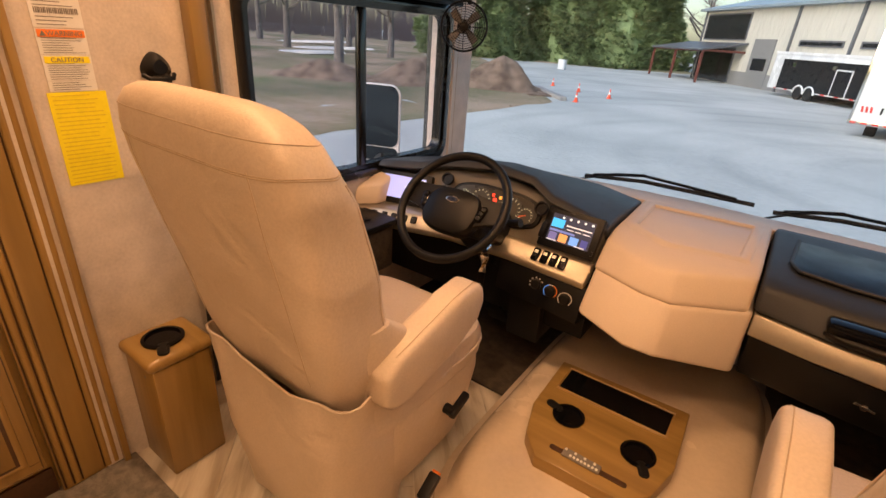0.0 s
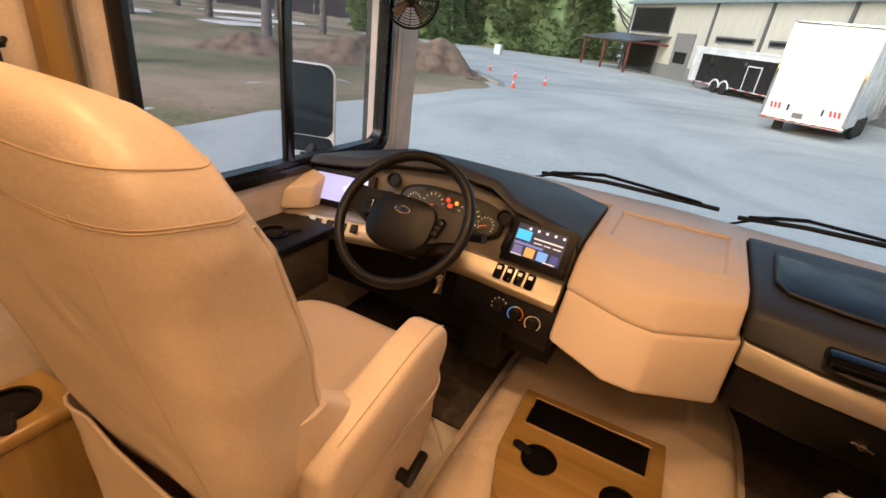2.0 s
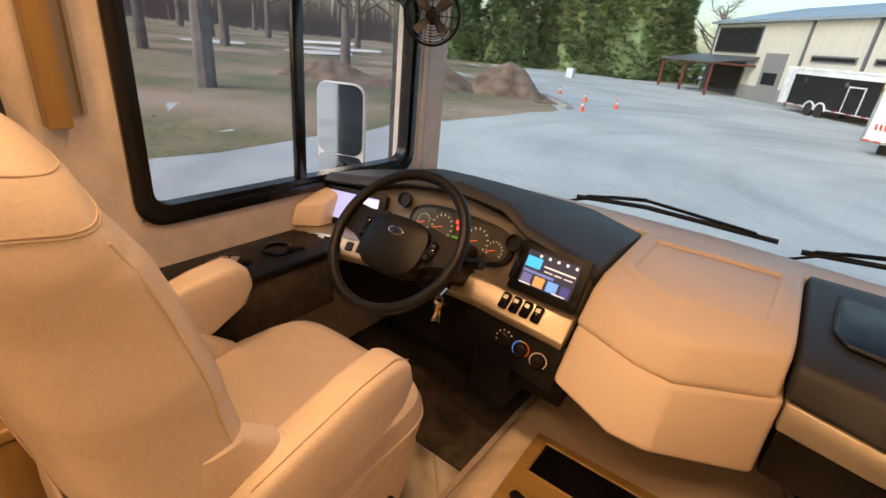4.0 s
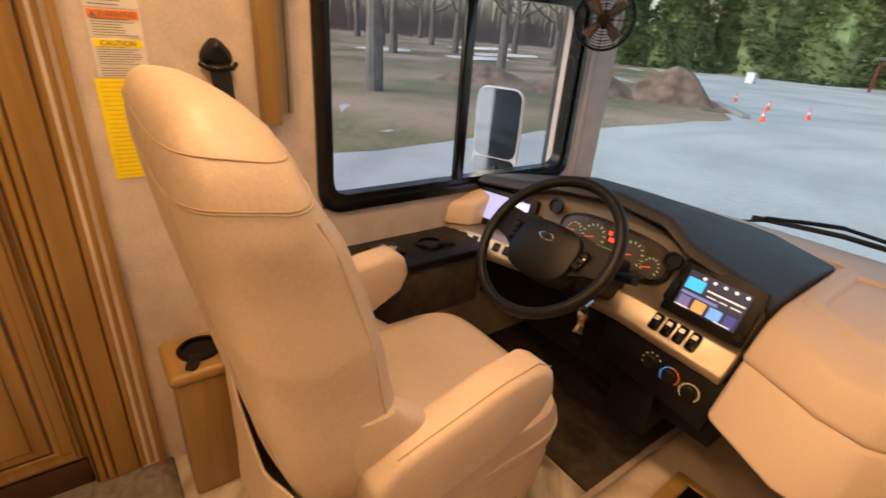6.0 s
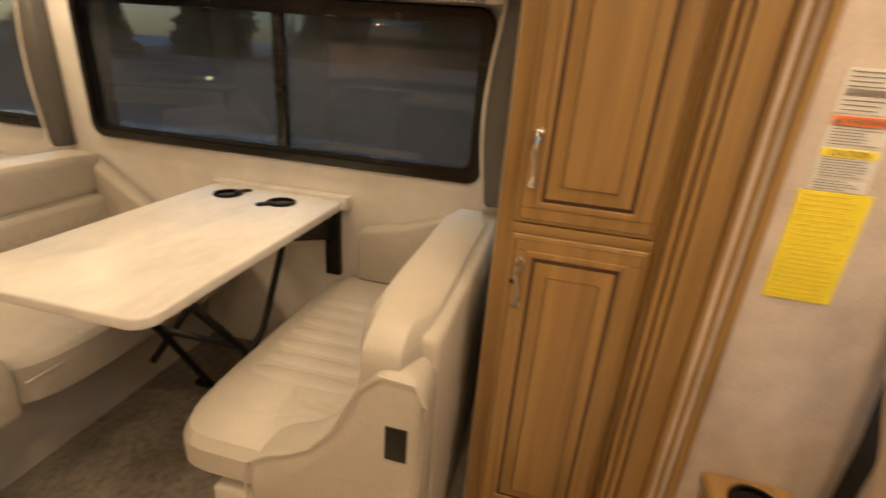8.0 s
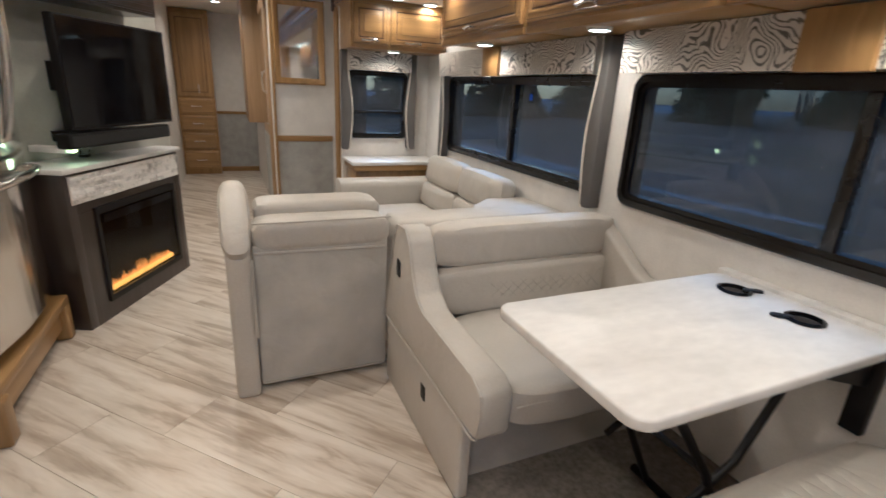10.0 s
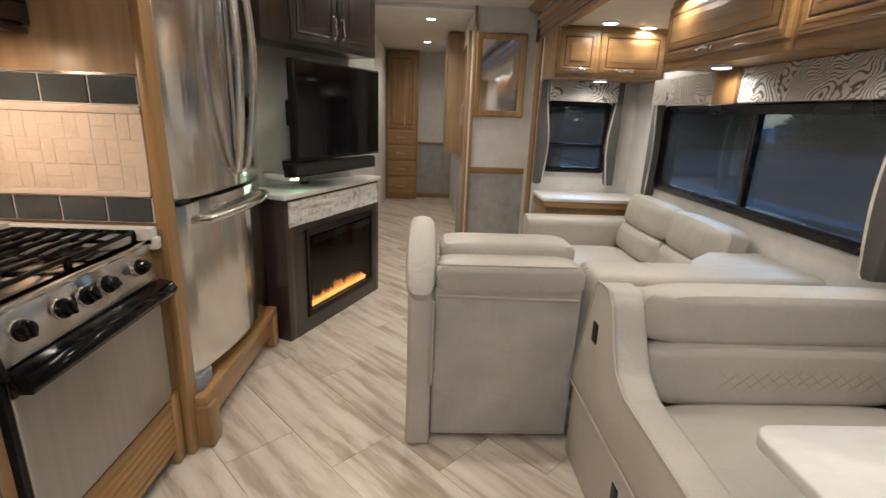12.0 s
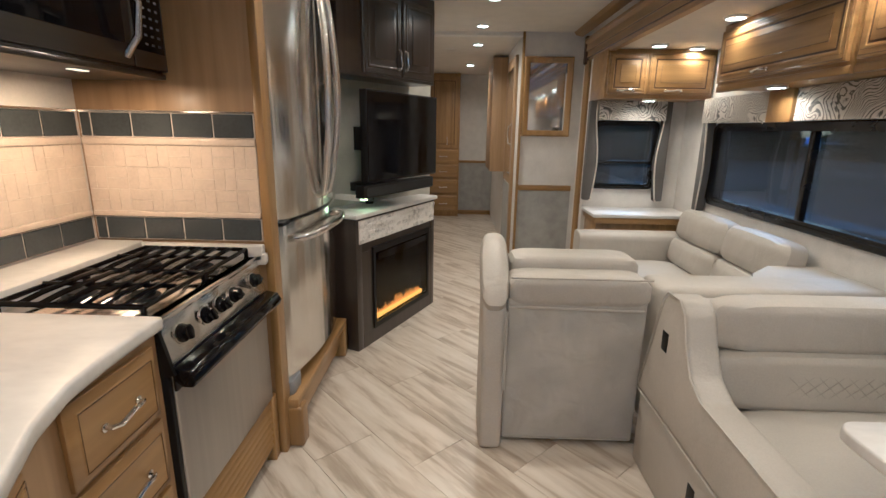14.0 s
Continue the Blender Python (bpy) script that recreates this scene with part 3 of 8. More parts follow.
# ---------------------------------------------------------------- cockpit
def arc(cx, cz, r, a0, a1, n):
    return [(cx + r * math.cos(radians(a0 + (a1 - a0) * i / n)), cz + r * math.sin(radians(a0 + (a1 - a0) * i / n))) for i in range(n + 1)]


SEAT_X = -0.64


def captain_seat(dx, mirror, label):
    """High-backed swivel seat with a slip cover; x is measured from the seat's middle."""
    s = -1 if mirror else 1
    c = SEAT_X + dx
    seat = thing("captain_seat", (c, 1.1, 0), label, "seat", "front seats")
    # backrest: soft block leaning back, narrowing to a rounded top
    rings = []
    heights = (0.50, 0.60, 0.72, 0.84, 0.95, 1.03, 1.09, 1.135, 1.165, 1.183, 1.190)
    for z, y, w, d, o in ((0.50, 0.955, 0.49, 0.20, 0), (0.60, 0.93, 0.515, 0.215, 0), (0.72, 0.915, 0.53, 0.238, -0.004), (0.84, 0.892, 0.545, 0.240, -0.010), (0.95, 0.868, 0.560, 0.228, -0.024), (1.03, 0.847, 0.585, 0.208, -0.034),
                          (1.09, 0.826, 0.575, 0.175, -0.039), (1.135, 0.818, 0.540, 0.155, -0.044), (1.165, 0.814, 0.48, 0.125, -0.048), (1.183, 0.812, 0.395, 0.085, -0.050), (1.190, 0.812, 0.28, 0.04, -0.052)):
        rings.append(oval(c + o * s, y, z, w, d, 72, 4.5, -0.2))

    def shell(i, z, out=0.0):
        """Place on the backrest's skin: column i at height z."""
        for (za, lo), (zb, hi) in zip(zip(heights, rings), zip(heights[1:], rings[1:])):
            if z <= zb:
                break
        p = Vector(lo[i]).lerp(Vector(hi[i]), (z - za) / (zb - za))
        r = p - Vector((c, 0.85 + (0.95 - z) * 0.22, z))
        low = max(0.0, min(1.0, (1.02 - z) / 0.45))
        w_ = noise.noise((p.x * 7 + dx, p.y * 5, z * 2.2)) * 0.007 + noise.noise((p.x * 15 + dx, p.y * 9, z * 5 + 4)) * 0.006 * low + 0.004 * low * math.sin(p.x * 26 + z * 19 + 2 * math.sin(z * 8))
        return tuple(p + r.normalized() * (w_ + out))
    zs = [0.50 + 0.0215 * k for k in range(25)] + [1.03, 1.05, 1.07, 1.09, 1.11, 1.135, 1.15, 1.165, 1.175, 1.183, 1.190]
    part("backrest", loft([[shell(i, z) for i in range(72)] for z in zs]), VINYL_TAN, seat)
    back = [i for i in range(72) if rings[3][i][1] < 0.878 + 0.02]
    back.sort(key=lambda i: rings[3][i][0])
    for zz, dip in ((1.078, 0.024), (1.082, 0.024), (1.135, 0.010)):
        part("seam", tube([shell(i, zz + dip * (1 if rings[3][i][1] > 0.88 else -1) * abs((rings[3][i][1] - 0.878) / 0.105) ** 3 * 0.6, 0.0002) for i in range(72)], 0.0012, 6, closed=True), SEAM, seat)
    for i in (back[int(len(back) * 0.36)], back[int(len(back) * 0.66)]):
        part("seam", tube([shell(i, 0.58 + 0.0495 * k, 0.0002) for k in range(11)], 0.0011, 6), SEAM, seat)
    front = sorted((i for i in range(72) if rings[3][i][1] > 0.878 + 0.06), key=lambda i: rings[3][i][0])
    for i in (front[2], front[-3]):
        part("welt", tube([shell(i, 0.56 + 0.051 * k, 0.0005) for k in range(11)], 0.0022, 6), VINYL_TAN, seat, "stitched edge welt")
    # slip-cover skirt and pocket below the back
    rings = []
    for z, y, w, d in ((0.02, 1.02, 0.43, 0.31), (0.15, 1.01, 0.46, 0.34), (0.30, 0.985, 0.50, 0.33), (0.45, 0.965, 0.52, 0.28), (0.52, 0.950, 0.527, 0.250), (0.565, 0.941, 0.531, 0.236)):
        ring = oval(c, y, z, w, d, 48, 4.2)
        rings.append([(x + 0.006 * math.sin(i * 1.3 + z * 9) + 0.004 * math.sin(i * 0.6 + z * 21), yy + 0.008 * math.sin(i * 0.9 + 2 + z * 13), zz + (0.03 * s * (c - x) if z > 0.5 else 0)) for i, (x, yy, zz) in enumerate(ring)])
    part("skirt", loft(rings, cap=False), VINYL_TAN, seat, "draped slip-cover skirt with a back pocket")
    part("pocket_hem", tube(rings[-1], 0.0035, 8, closed=True), VINYL_TAN, seat)
    # cushion and its box
    part("cushion", pillow((c - 0.265, 0.98, 0.36), (c + 0.265, 1.51, 0.50), 5, 40, 0.35), VINYL_TAN, seat)
    part("seat_box", loft([oval(c, 1.23, z, w, d, 36, 5) for z, w, d in ((0.10, 0.46, 0.44), (0.2, 0.50, 0.50), (0.33, 0.53, 0.54), (0.39, 0.525, 0.53))]), VINYL_TAN, seat)
    part("piping", tube([(p[0], p[1], 0.435) for p in oval(c, 1.245, 0, 0.532, 0.532, 48, 5)], 0.004, 6, closed=True), VINYL_TAN, seat)
    part("swivel_base", bx((c - 0.17, 1.0, 0.0), (c + 0.17, 1.32, 0.12), 0.02), BLACK, seat)
    for side in (-1, 1):
        xx = c + side * 0.272
        prof = [(0.93, 0.545), (0.965, 0.515), (1.02, 0.51), (1.22, 0.555), (1.31, 0.60), (1.335, 0.65), (1.325, 0.70), (1.29, 0.722), (1.20, 0.712), (0.98, 0.655), (0.935, 0.62)]
        part("armrest", prism(prof, 0, xx - 0.042, xx + 0.042, 0.018, 3), VINYL_TAN, seat)
        off = 0.025
        part("arm_seam", tube([(xx + side * off, p[0], p[1] + 0.0005) for p in ((0.98, 0.655), (1.2, 0.712), (1.285, 0.7225), (1.325, 0.70))], 0.0014, 6), SEAM, seat)
        # gathered fabric side wings between back and cushion
        part("side_bolster", loft([oval(c + side * (0.236 + 0.006 * math.sin(z * 40)), y, z, 0.066, d, 24, 3) for z, y, d in ((0.40, 1.12, 0.38), (0.50, 1.10, 0.34), (0.58, 1.05, 0.26), (0.66, 1.00, 0.17), (0.72, 0.965, 0.08))]), VINYL_TAN, seat)
    k = c + s * 0.275
    lever = part("recline_lever", join(rod((k, 1.235, 0.315), (k + s * 0.03, 1.235, 0.315), 0.016), moved(bx((-0.012, -0.045, -0.013), (0.012, 0.045, 0.013), 0.008), pose(k + s * 0.03, 1.26, 0.325, 20, 0, 0))), BLACK, seat, "black recline lever")
    buckle = part("buckle_stalk", tube([(k + s * 0.02, 0.98, 0.03), (k + s * 0.03, 1.03, 0.07), (k + s * 0.04, 1.08, 0.10)], 0.012), BLACK, seat, "black belt stalk")
    part("buckle", moved(bx((-0.018, -0.04, -0.012), (0.018, 0.04, 0.012), 0.006), pose(k + s * 0.04, 1.12, 0.125, 35, 0, 0)), BLACK, seat)
    part("buckle_button", moved(bx((-0.012, -0.004, -0.008), (0.012, 0.004, 0.008), 0.002), pose(k + s * 0.04, 1.155, 0.15, 35, 0, 0)), ORANGE, seat)
    return seat


captain_seat(0, False, "tan vinyl high-backed driver's seat with slip cover and armrests")
captain_seat(1.31, True, "tan vinyl passenger's seat with a padded armrest")


# cup caddy beside the seat
def cup_holder(parent, x, y, z, r=0.046, turn=0.0, name="cup_holder"):
    m = pose(x, y, z, 0, 0, turn)
    h = part(name, lathe([(r + 0.008, 0), (r + 0.008, 0.005), (r - 0.002, 0.007), (r - 0.005, -0.035), (r * 0.85, -0.06), (0.004, -0.06)], 28, m), BLACK_GLOSS, parent, "black plastic cup holder")
    part("mug_slot", join(moved(prism(rrect2(r * 0.6, r + 0.045, -0.016, 0.016, 0.014, 4), 2, 0.0005, 0.006, 0.002), m), moved(bx((r * 0.7, -0.009, 0.004), (r + 0.036, 0.009, 0.0075)), m)), BLACK, h)


caddy = thing("cup_caddy", (-1.11, 0.82, 0), "tall maple cup caddy with a black cup holder", "cup caddy")
part("box", join(bx((-1.195, 0.735, 0.0), (-1.02, 0.905, 0.40), 0.008)), WOOD, caddy)
part("top", bx((-1.198, 0.722, 0.40), (-1.010, 0.918, 0.436), 0.016, 3), WOOD_X, caddy)
cup_holder(caddy, -1.11, 0.815, 0.437, 0.05, -25)
part("screw", rod((-1.075, 0.7335, 0.36), (-1.075, 0.737, 0.36), 0.004), INK, caddy)

# notices on the wall
def label_sheet(name, y0, y1, z0, z1, material, label, bars, category="notice", ink=INK, skip=()):
    t = thing(name, (-1.199, (y0 + y1) / 2, z0), label, category)
    part("sheet", bx((-1.1995, y0, z0), (-1.1975, y1, z1)), material, t)
    rnd = random.Random(len(name) + int(z0 * 100))
    h = (z1 - z0)
    for k in range(bars):
        zz = z1 - h * (k + 0.8) / (bars + 0.6)
        if any(a <= zz <= b for a, b in skip):
            continue
        a, b = y0 + 0.008, y1 - 0.008 - rnd.random() * 0.03
        part("print_line", bx((-1.1977, a, zz - h / bars * 0.11), (-1.1968, b, zz + h / bars * 0.11)), ink, t)
    return t


Y0, Y1 = 0.716, 0.838
n = label_sheet("yellow_notice", Y0, Y1, 0.906, 1.130, YELLOW, "yellow printed notice on the wall beside the pantry", 22, ink=INK_Y)
label_sheet("small_label", 0.724, 0.822, 1.132, 1.155, PAPER, "small white printed label on the wall", 4)
c = label_sheet("caution_label", 0.724, 0.822, 1.156, 1.212, PAPER, "white caution label with a yellow heading", 11, skip=((1.194, 1.22),))
part("heading", bx((-1.1974, 0.728, 1.194), (-1.1964, 0.818, 1.209)), YELLOW, c)
text_mesh("CAUTION", 0.0145, Matrix.Translation((-1.1958, 0.773, 1.2013)) @ pose(0, 0, 0, 90, 0, 90), INK, "lettering", c, 0.0003)
c = label_sheet("warning_label", 0.724, 0.822, 1.213, 1.268, PAPER, "white warning label with an orange heading", 10, skip=((1.25, 1.28),))
part("heading", bx((-1.1974, 0.727, 1.250), (-1.1964, 0.819, 1.266)), ORANGE, c)
text_mesh("WARNING", 0.0145, Matrix.Translation((-1.1958, 0.779, 1.2578)) @ pose(0, 0, 0, 90, 0, 90), INK, "lettering", c, 0.0003)
part("warning_triangle", prism([(0.731, 1.2525), (0.743, 1.2525), (0.737, 1.2635)], 0, -1.1965, -1.1957), INK, c)
c = label_sheet("data_label", 0.724, 0.822, 1.270, 1.345, PAPER, "white data label with a bar code", 9, skip=((1.295, 1.315),))
for k in range(24):
    part("bar", bx((-1.1974, 0.732 + k * 0.0035, 1.299), (-1.1964, 0.7335 + k * 0.0035 + (k * 7 % 3) * 0.0005, 1.311)), INK, c)

# seat belt anchor
belt = thing("seat_belt", (-1.2, 0.965, 1.1), "black seat belt hanging from a wall anchor", "seat belt")
part("anchor_cap", loft([[(-1.1995, 0.965 + p[0], 1.175 + p[1]) for p in [(0.035 * math.cos(a) * (1 - 0.35 * math.sin(a)), 0.012 + 0.035 * math.sin(a)) for a in [2 * math.pi * i / 24 for i in range(24)]]],
                         [(-1.180, 0.965 + p[0], 1.175 + p[1]) for p in [(0.032 * math.cos(a) * (1 - 0.35 * math.sin(a)), 0.012 + 0.032 * math.sin(a)) for a in [2 * math.pi * i / 24 for i in range(24)]]],
                         [(-1.165, 0.965 + p[0], 1.175 + p[1]) for p in [(0.018 * math.cos(a) * (1 - 0.35 * math.sin(a)), 0.012 + 0.018 * math.sin(a)) for a in [2 * math.pi * i / 24 for i in range(24)]]]]), BLACK, belt)
part("guide_loop", tube([(-1.18, 0.925, 1.166), (-1.165, 0.935, 1.158), (-1.162, 0.965, 1.155), (-1.165, 0.995, 1.158), (-1.18, 1.005, 1.166)], 0.006), BLACK, belt)
part("webbing", loft([[(-1.168, 0.942, 1.165), (-1.168, 0.988, 1.165), (-1.164, 0.988, 1.165), (-1.164, 0.942, 1.165)], [(-1.17, 0.95, 1.0), (-1.17, 0.996, 1.0), (-1.167, 0.996, 1.0), (-1.167, 0.95, 1.0)], [(-1.17, 0.98, 0.62), (-1.17, 1.026, 0.62), (-1.167, 1.026, 0.62), (-1.167, 0.98, 0.62)], [(-1.19, 0.99, 0.12), (-1.19, 1.036, 0.12), (-1.187, 1.036, 0.12), (-1.187, 0.99, 0.12)]]), RUBBER, belt)

# wooden trim with a metal track beside the window
tr = thing("shade_trim", (-1.2, 1.1, 1.03), "maple trim board with a metal curtain track", "trim", kind="structure")
part("board", bx((-1.199, 1.055, 1.02), (-1.150, 1.102, CEILING), 0.006), WOOD, tr)
part("track", join(bx((-1.199, 1.104, 1.045), (-1.172, 1.112, CEILING)), bx((-1.199, 1.130, 1.045), (-1.172, 1.138, CEILING)), bx((-1.199, 1.112, 1.045), (-1.190, 1.130, CEILING))), CHAMPAGNE, tr)
sh = thing("window_shade_cassette", (-1.18, 1.75, 1.45), "dark roller shade cassette over the driver's window", "shade")
part("cassette", bx((-1.199, 1.16, 1.445), (-1.11, 2.33, 1.53), 0.02, 3), BLACK_PAD, sh)
part("hem_bar", rod((-1.14, 1.18, 1.437), (-1.14, 2.31, 1.437), 0.010), BLACK, sh)
sh = thing("windscreen_shade_cassette", (0, 2.45, 1.6), "dark roller shade cassette over the windscreen", "shade")
part("cassette", bx((-1.20, 2.36, 1.60), (1.2, 2.47, 1.70), 0.02, 3), BLACK_PAD, sh)

# clip fan on the pillar
FAN = Vector((-1.045, 2.20, 1.345))
fm = look(FAN, FAN + (FAN - Vector((0.0, 0.6, 1.32))))
fan = thing("clip_fan", FAN, "small black wire-cage fan hung by the windscreen pillar", "fan")
for k in range(9):
    r = 0.02 + k * 0.0095
    zz = 0.028 - 0.022 * (k / 8) ** 2.5
    part("cage_ring", moved(tube([(r * math.cos(a), r * math.sin(a), zz) for a in [2 * math.pi * i / 32 for i in range(32)]], 0.0011, 5, closed=True), fm), BLACK, fan)
for zz, r in ((0.0, 0.005), (-0.026, 0.004)):
    part("cage_rim", moved(tube([(0.098 * math.cos(a), 0.098 * math.sin(a), zz) for a in [2 * math.pi * i / 36 for i in range(36)]], r, 8, closed=True), fm), BLACK, fan)
for k in range(4):
    part("rear_ring", moved(tube([((0.03 + k * 0.02) * math.cos(a), (0.03 + k * 0.02) * math.sin(a), -0.05 + 0.006 * k) for a in [2 * math.pi * i / 28 for i in range(28)]], 0.0011, 5, closed=True), fm), BLACK, fan)
for k in range(12):
    a = 2 * math.pi * k / 12
    part("cage_spoke", moved(tube([(0.015 * math.cos(a), 0.015 * math.sin(a), 0.029), (0.06 * math.cos(a), 0.06 * math.sin(a), 0.022), (0.097 * math.cos(a), 0.097 * math.sin(a), 0.004)], 0.0015, 5), fm), BLACK, fan)
part("hub", moved(lathe([(0.0, 0.034), (0.018, 0.032), (0.02, 0.0), (0.02, -0.05), (0.001, -0.055)], 20), fm), BLACK, fan)
for k in range(4):
    part("blade", moved(loft([[(0.015, -0.010, -0.012), (0.015, 0.010, 0.004), (0.015, 0.010, 0.006), (0.015, -0.010, -0.010)], [(0.050, -0.020, -0.016), (0.050, 0.014, 0.006), (0.050, 0.014, 0.008), (0.050, -0.020, -0.014)], [(0.080, -0.018, -0.014), (0.080, 0.010, 0.004), (0.080, 0.010, 0.006), (0.080, -0.018, -0.012)]]), fm @ pose(0, 0, 0, 0, 0, 45 + 90 * k)), INK, fan)
part("bracket", tube([FAN + Vector((0, 0.03, 0.09)), FAN + Vector((-0.02, 0.06, 0.16)), FAN + Vector((-0.05, 0.16, 0.27))], 0.008), BLACK, fan)
part("motor", moved(lathe([(0.001, -0.08), (0.025, -0.075), (0.028, -0.03), (0.02, -0.02)], 20), fm), BLACK, fan)


# ---- dashboard
dash = thing("dashboard", (0, 2.1, 0), "beige and charcoal dashboard with champagne trim", "dashboard", kind="structure")


def sweep(sections, bev=0.0, seg=2):
    """Cross-sections across the coach, joined into one solid."""
    bm = loft(sections)
    if bev:
        sharp = [e for e in bm.edges if len(e.link_faces) == 2 and e.calc_face_angle(0) > 0.35]
        bmesh.ops.bevel(bm, geom=sharp, offset=bev, segments=seg, profile=0.5, affect='EDGES', clamp_overlap=True)
    return bm


def sec(x, pts):
    return [(x, y, z) for y, z in pts]


# charcoal hood over the instruments: lip in front, falling to the windscreen
part("instrument_hood", sweep([
    sec(-1.195, [(1.82, 0.770), (1.85, 0.795), (2.05, 0.775), (2.56, 0.70), (2.56, 0.66), (1.92, 0.72)]),
    sec(-1.02, [(1.87, 0.782), (1.90, 0.810), (2.08, 0.792), (2.57, 0.705), (2.57, 0.66), (1.98, 0.735)]),
    sec(-0.90, [(1.93, 0.808), (1.96, 0.836), (2.14, 0.812), (2.58, 0.705), (2.58, 0.66), (2.04, 0.76)]),
    sec(-0.70, [(1.95, 0.832), (1.99, 0.856), (2.16, 0.825), (2.58, 0.705), (2.58, 0.66), (2.05, 0.78)]),
    sec(-0.52, [(1.95, 0.815), (1.985, 0.838), (2.16, 0.81), (2.58, 0.705), (2.58, 0.66), (2.05, 0.77)]),
    sec(-0.43, [(1.935, 0.768), (1.965, 0.790), (2.14, 0.775), (2.58, 0.70), (2.58, 0.66), (2.02, 0.73)]),
    sec(-0.205, [(1.955, 0.712), (1.985, 0.728), (2.14, 0.738), (2.42, 0.715), (2.42, 0.64), (1.98, 0.66)])], 0.010, 3), BLACK_PAD, dash, "charcoal padded instrument hood")
# face behind the wheel
part("instrument_face", sweep([
    sec(-1.19, [(1.875, 0.760), (1.80, 0.62), (1.95, 0.60), (2.03, 0.745)]),
    sec(-0.93, [(1.965, 0.785), (1.86, 0.60), (2.02, 0.58), (2.09, 0.77)]),
    sec(-0.70, [(2.000, 0.815), (1.895, 0.60), (2.05, 0.58), (2.13, 0.78)]),
    sec(-0.45, [(1.985, 0.770), (1.89, 0.60), (2.05, 0.58), (2.11, 0.745)]),
    sec(-0.212, [(1.965, 0.695), (1.885, 0.59), (2.05, 0.57), (2.1, 0.70)])], 0.008), mat("taupe_dash_face", (0.13, 0.115, 0.092), 0.5, var=0.08, fine=260, bump=0.1), dash, "taupe instrument surround")
# champagne strip
part("driver_trim_strip", sweep([
    sec(-1.19, [(1.70, 0.622), (1.655, 0.580), (1.66, 0.555), (1.72, 0.56), (1.80, 0.622)]),
    sec(-1.03, [(1.755, 0.622), (1.71, 0.578), (1.715, 0.552), (1.77, 0.56), (1.86, 0.622)]),
    sec(-0.80, [(1.835, 0.615), (1.795, 0.568), (1.80, 0.545), (1.85, 0.55), (1.92, 0.612)]),
    sec(-0.52, [(1.885, 0.606), (1.838, 0.555), (1.84, 0.53), (1.89, 0.54), (1.95, 0.602)]),
    sec(-0.21, [(1.878, 0.600), (1.822, 0.545), (1.825, 0.522), (1.88, 0.53), (1.95, 0.598)])], 0.006), CHAMPAGNE, dash, "champagne metal trim strip")
part("lower_panel", sweep([
    sec(-0.56, [(1.86, 0.535), (1.84, 0.40), (2.1, 0.36), (2.1, 0.53)]),
    sec(-0.20, [(1.845, 0.525), (1.785, 0.40), (2.1, 0.34), (2.1, 0.52)])], 0.006), BLACK, dash, "black heater control panel")
part("knee_panel", bx((-1.19, 1.90, 0.28), (-0.20, 2.2, 0.56)), BLACK, dash)
part("column_shroud", sweep([sec(-0.74, [(1.68, 0.72), (1.66, 0.66), (1.95, 0.52), (1.98, 0.68)]), sec(-0.56, [(1.68, 0.72), (1.66, 0.66), (1.95, 0.52), (1.98, 0.68)])], 0.02, 3), BLACK, dash)
# beige vent box at the far end
part("corner_box", sweep([sec(-1.197, [(1.70, 0.70), (1.68, 0.625), (1.86, 0.62), (1.90, 0.745), (1.82, 0.742)]), sec(-1.13, [(1.79, 0.705), (1.76, 0.622), (1.9, 0.62), (1.93, 0.735), (1.86, 0.735)])], 0.01), BEIGE, dash)
# centre: two stacked beige bodies that bulge into the cabin
part("centre_upper", sweep([
    sec(-0.200, [(2.50, 0.70), (2.41, 0.722), (2.02, 0.708), (1.945, 0.685), (1.865, 0.606), (1.90, 0.57), (2.5, 0.57)]),
    sec(-0.02, [(2.52, 0.70), (2.43, 0.722), (1.93, 0.708), (1.845, 0.680), (1.80, 0.596), (1.85, 0.56), (2.52, 0.56)]),
    sec(0.07, [(2.52, 0.70), (2.435, 0.722), (1.93, 0.712), (1.84, 0.685), (1.795, 0.594), (1.85, 0.56), (2.52, 0.56)]),
    sec(0.275, [(2.53, 0.70), (2.45, 0.722), (2.02, 0.712), (1.955, 0.690), (1.905, 0.602), (1.95, 0.56), (2.53, 0.56)])], 0.014, 3), BEIGE, dash, "beige upper centre cover with a set-in panel")
rim_pts = [(-0.14, 2.36), (-0.14, 2.10), (-0.005, 2.005), (0.205, 2.045), (0.215, 2.38)]


def rim_ring(grow, lift):
    """The set-in panel's outline, grown about its middle and lifted off the cover."""
    mx_, my_ = 0.037, 2.20
    return [(mx_ + (x - mx_) * (1 + grow / 0.18), my_ + (y - my_) * (1 + grow / 0.18), 0.7105 + (y - 1.93) * 0.026 + lift) for x, y in rim_pts]


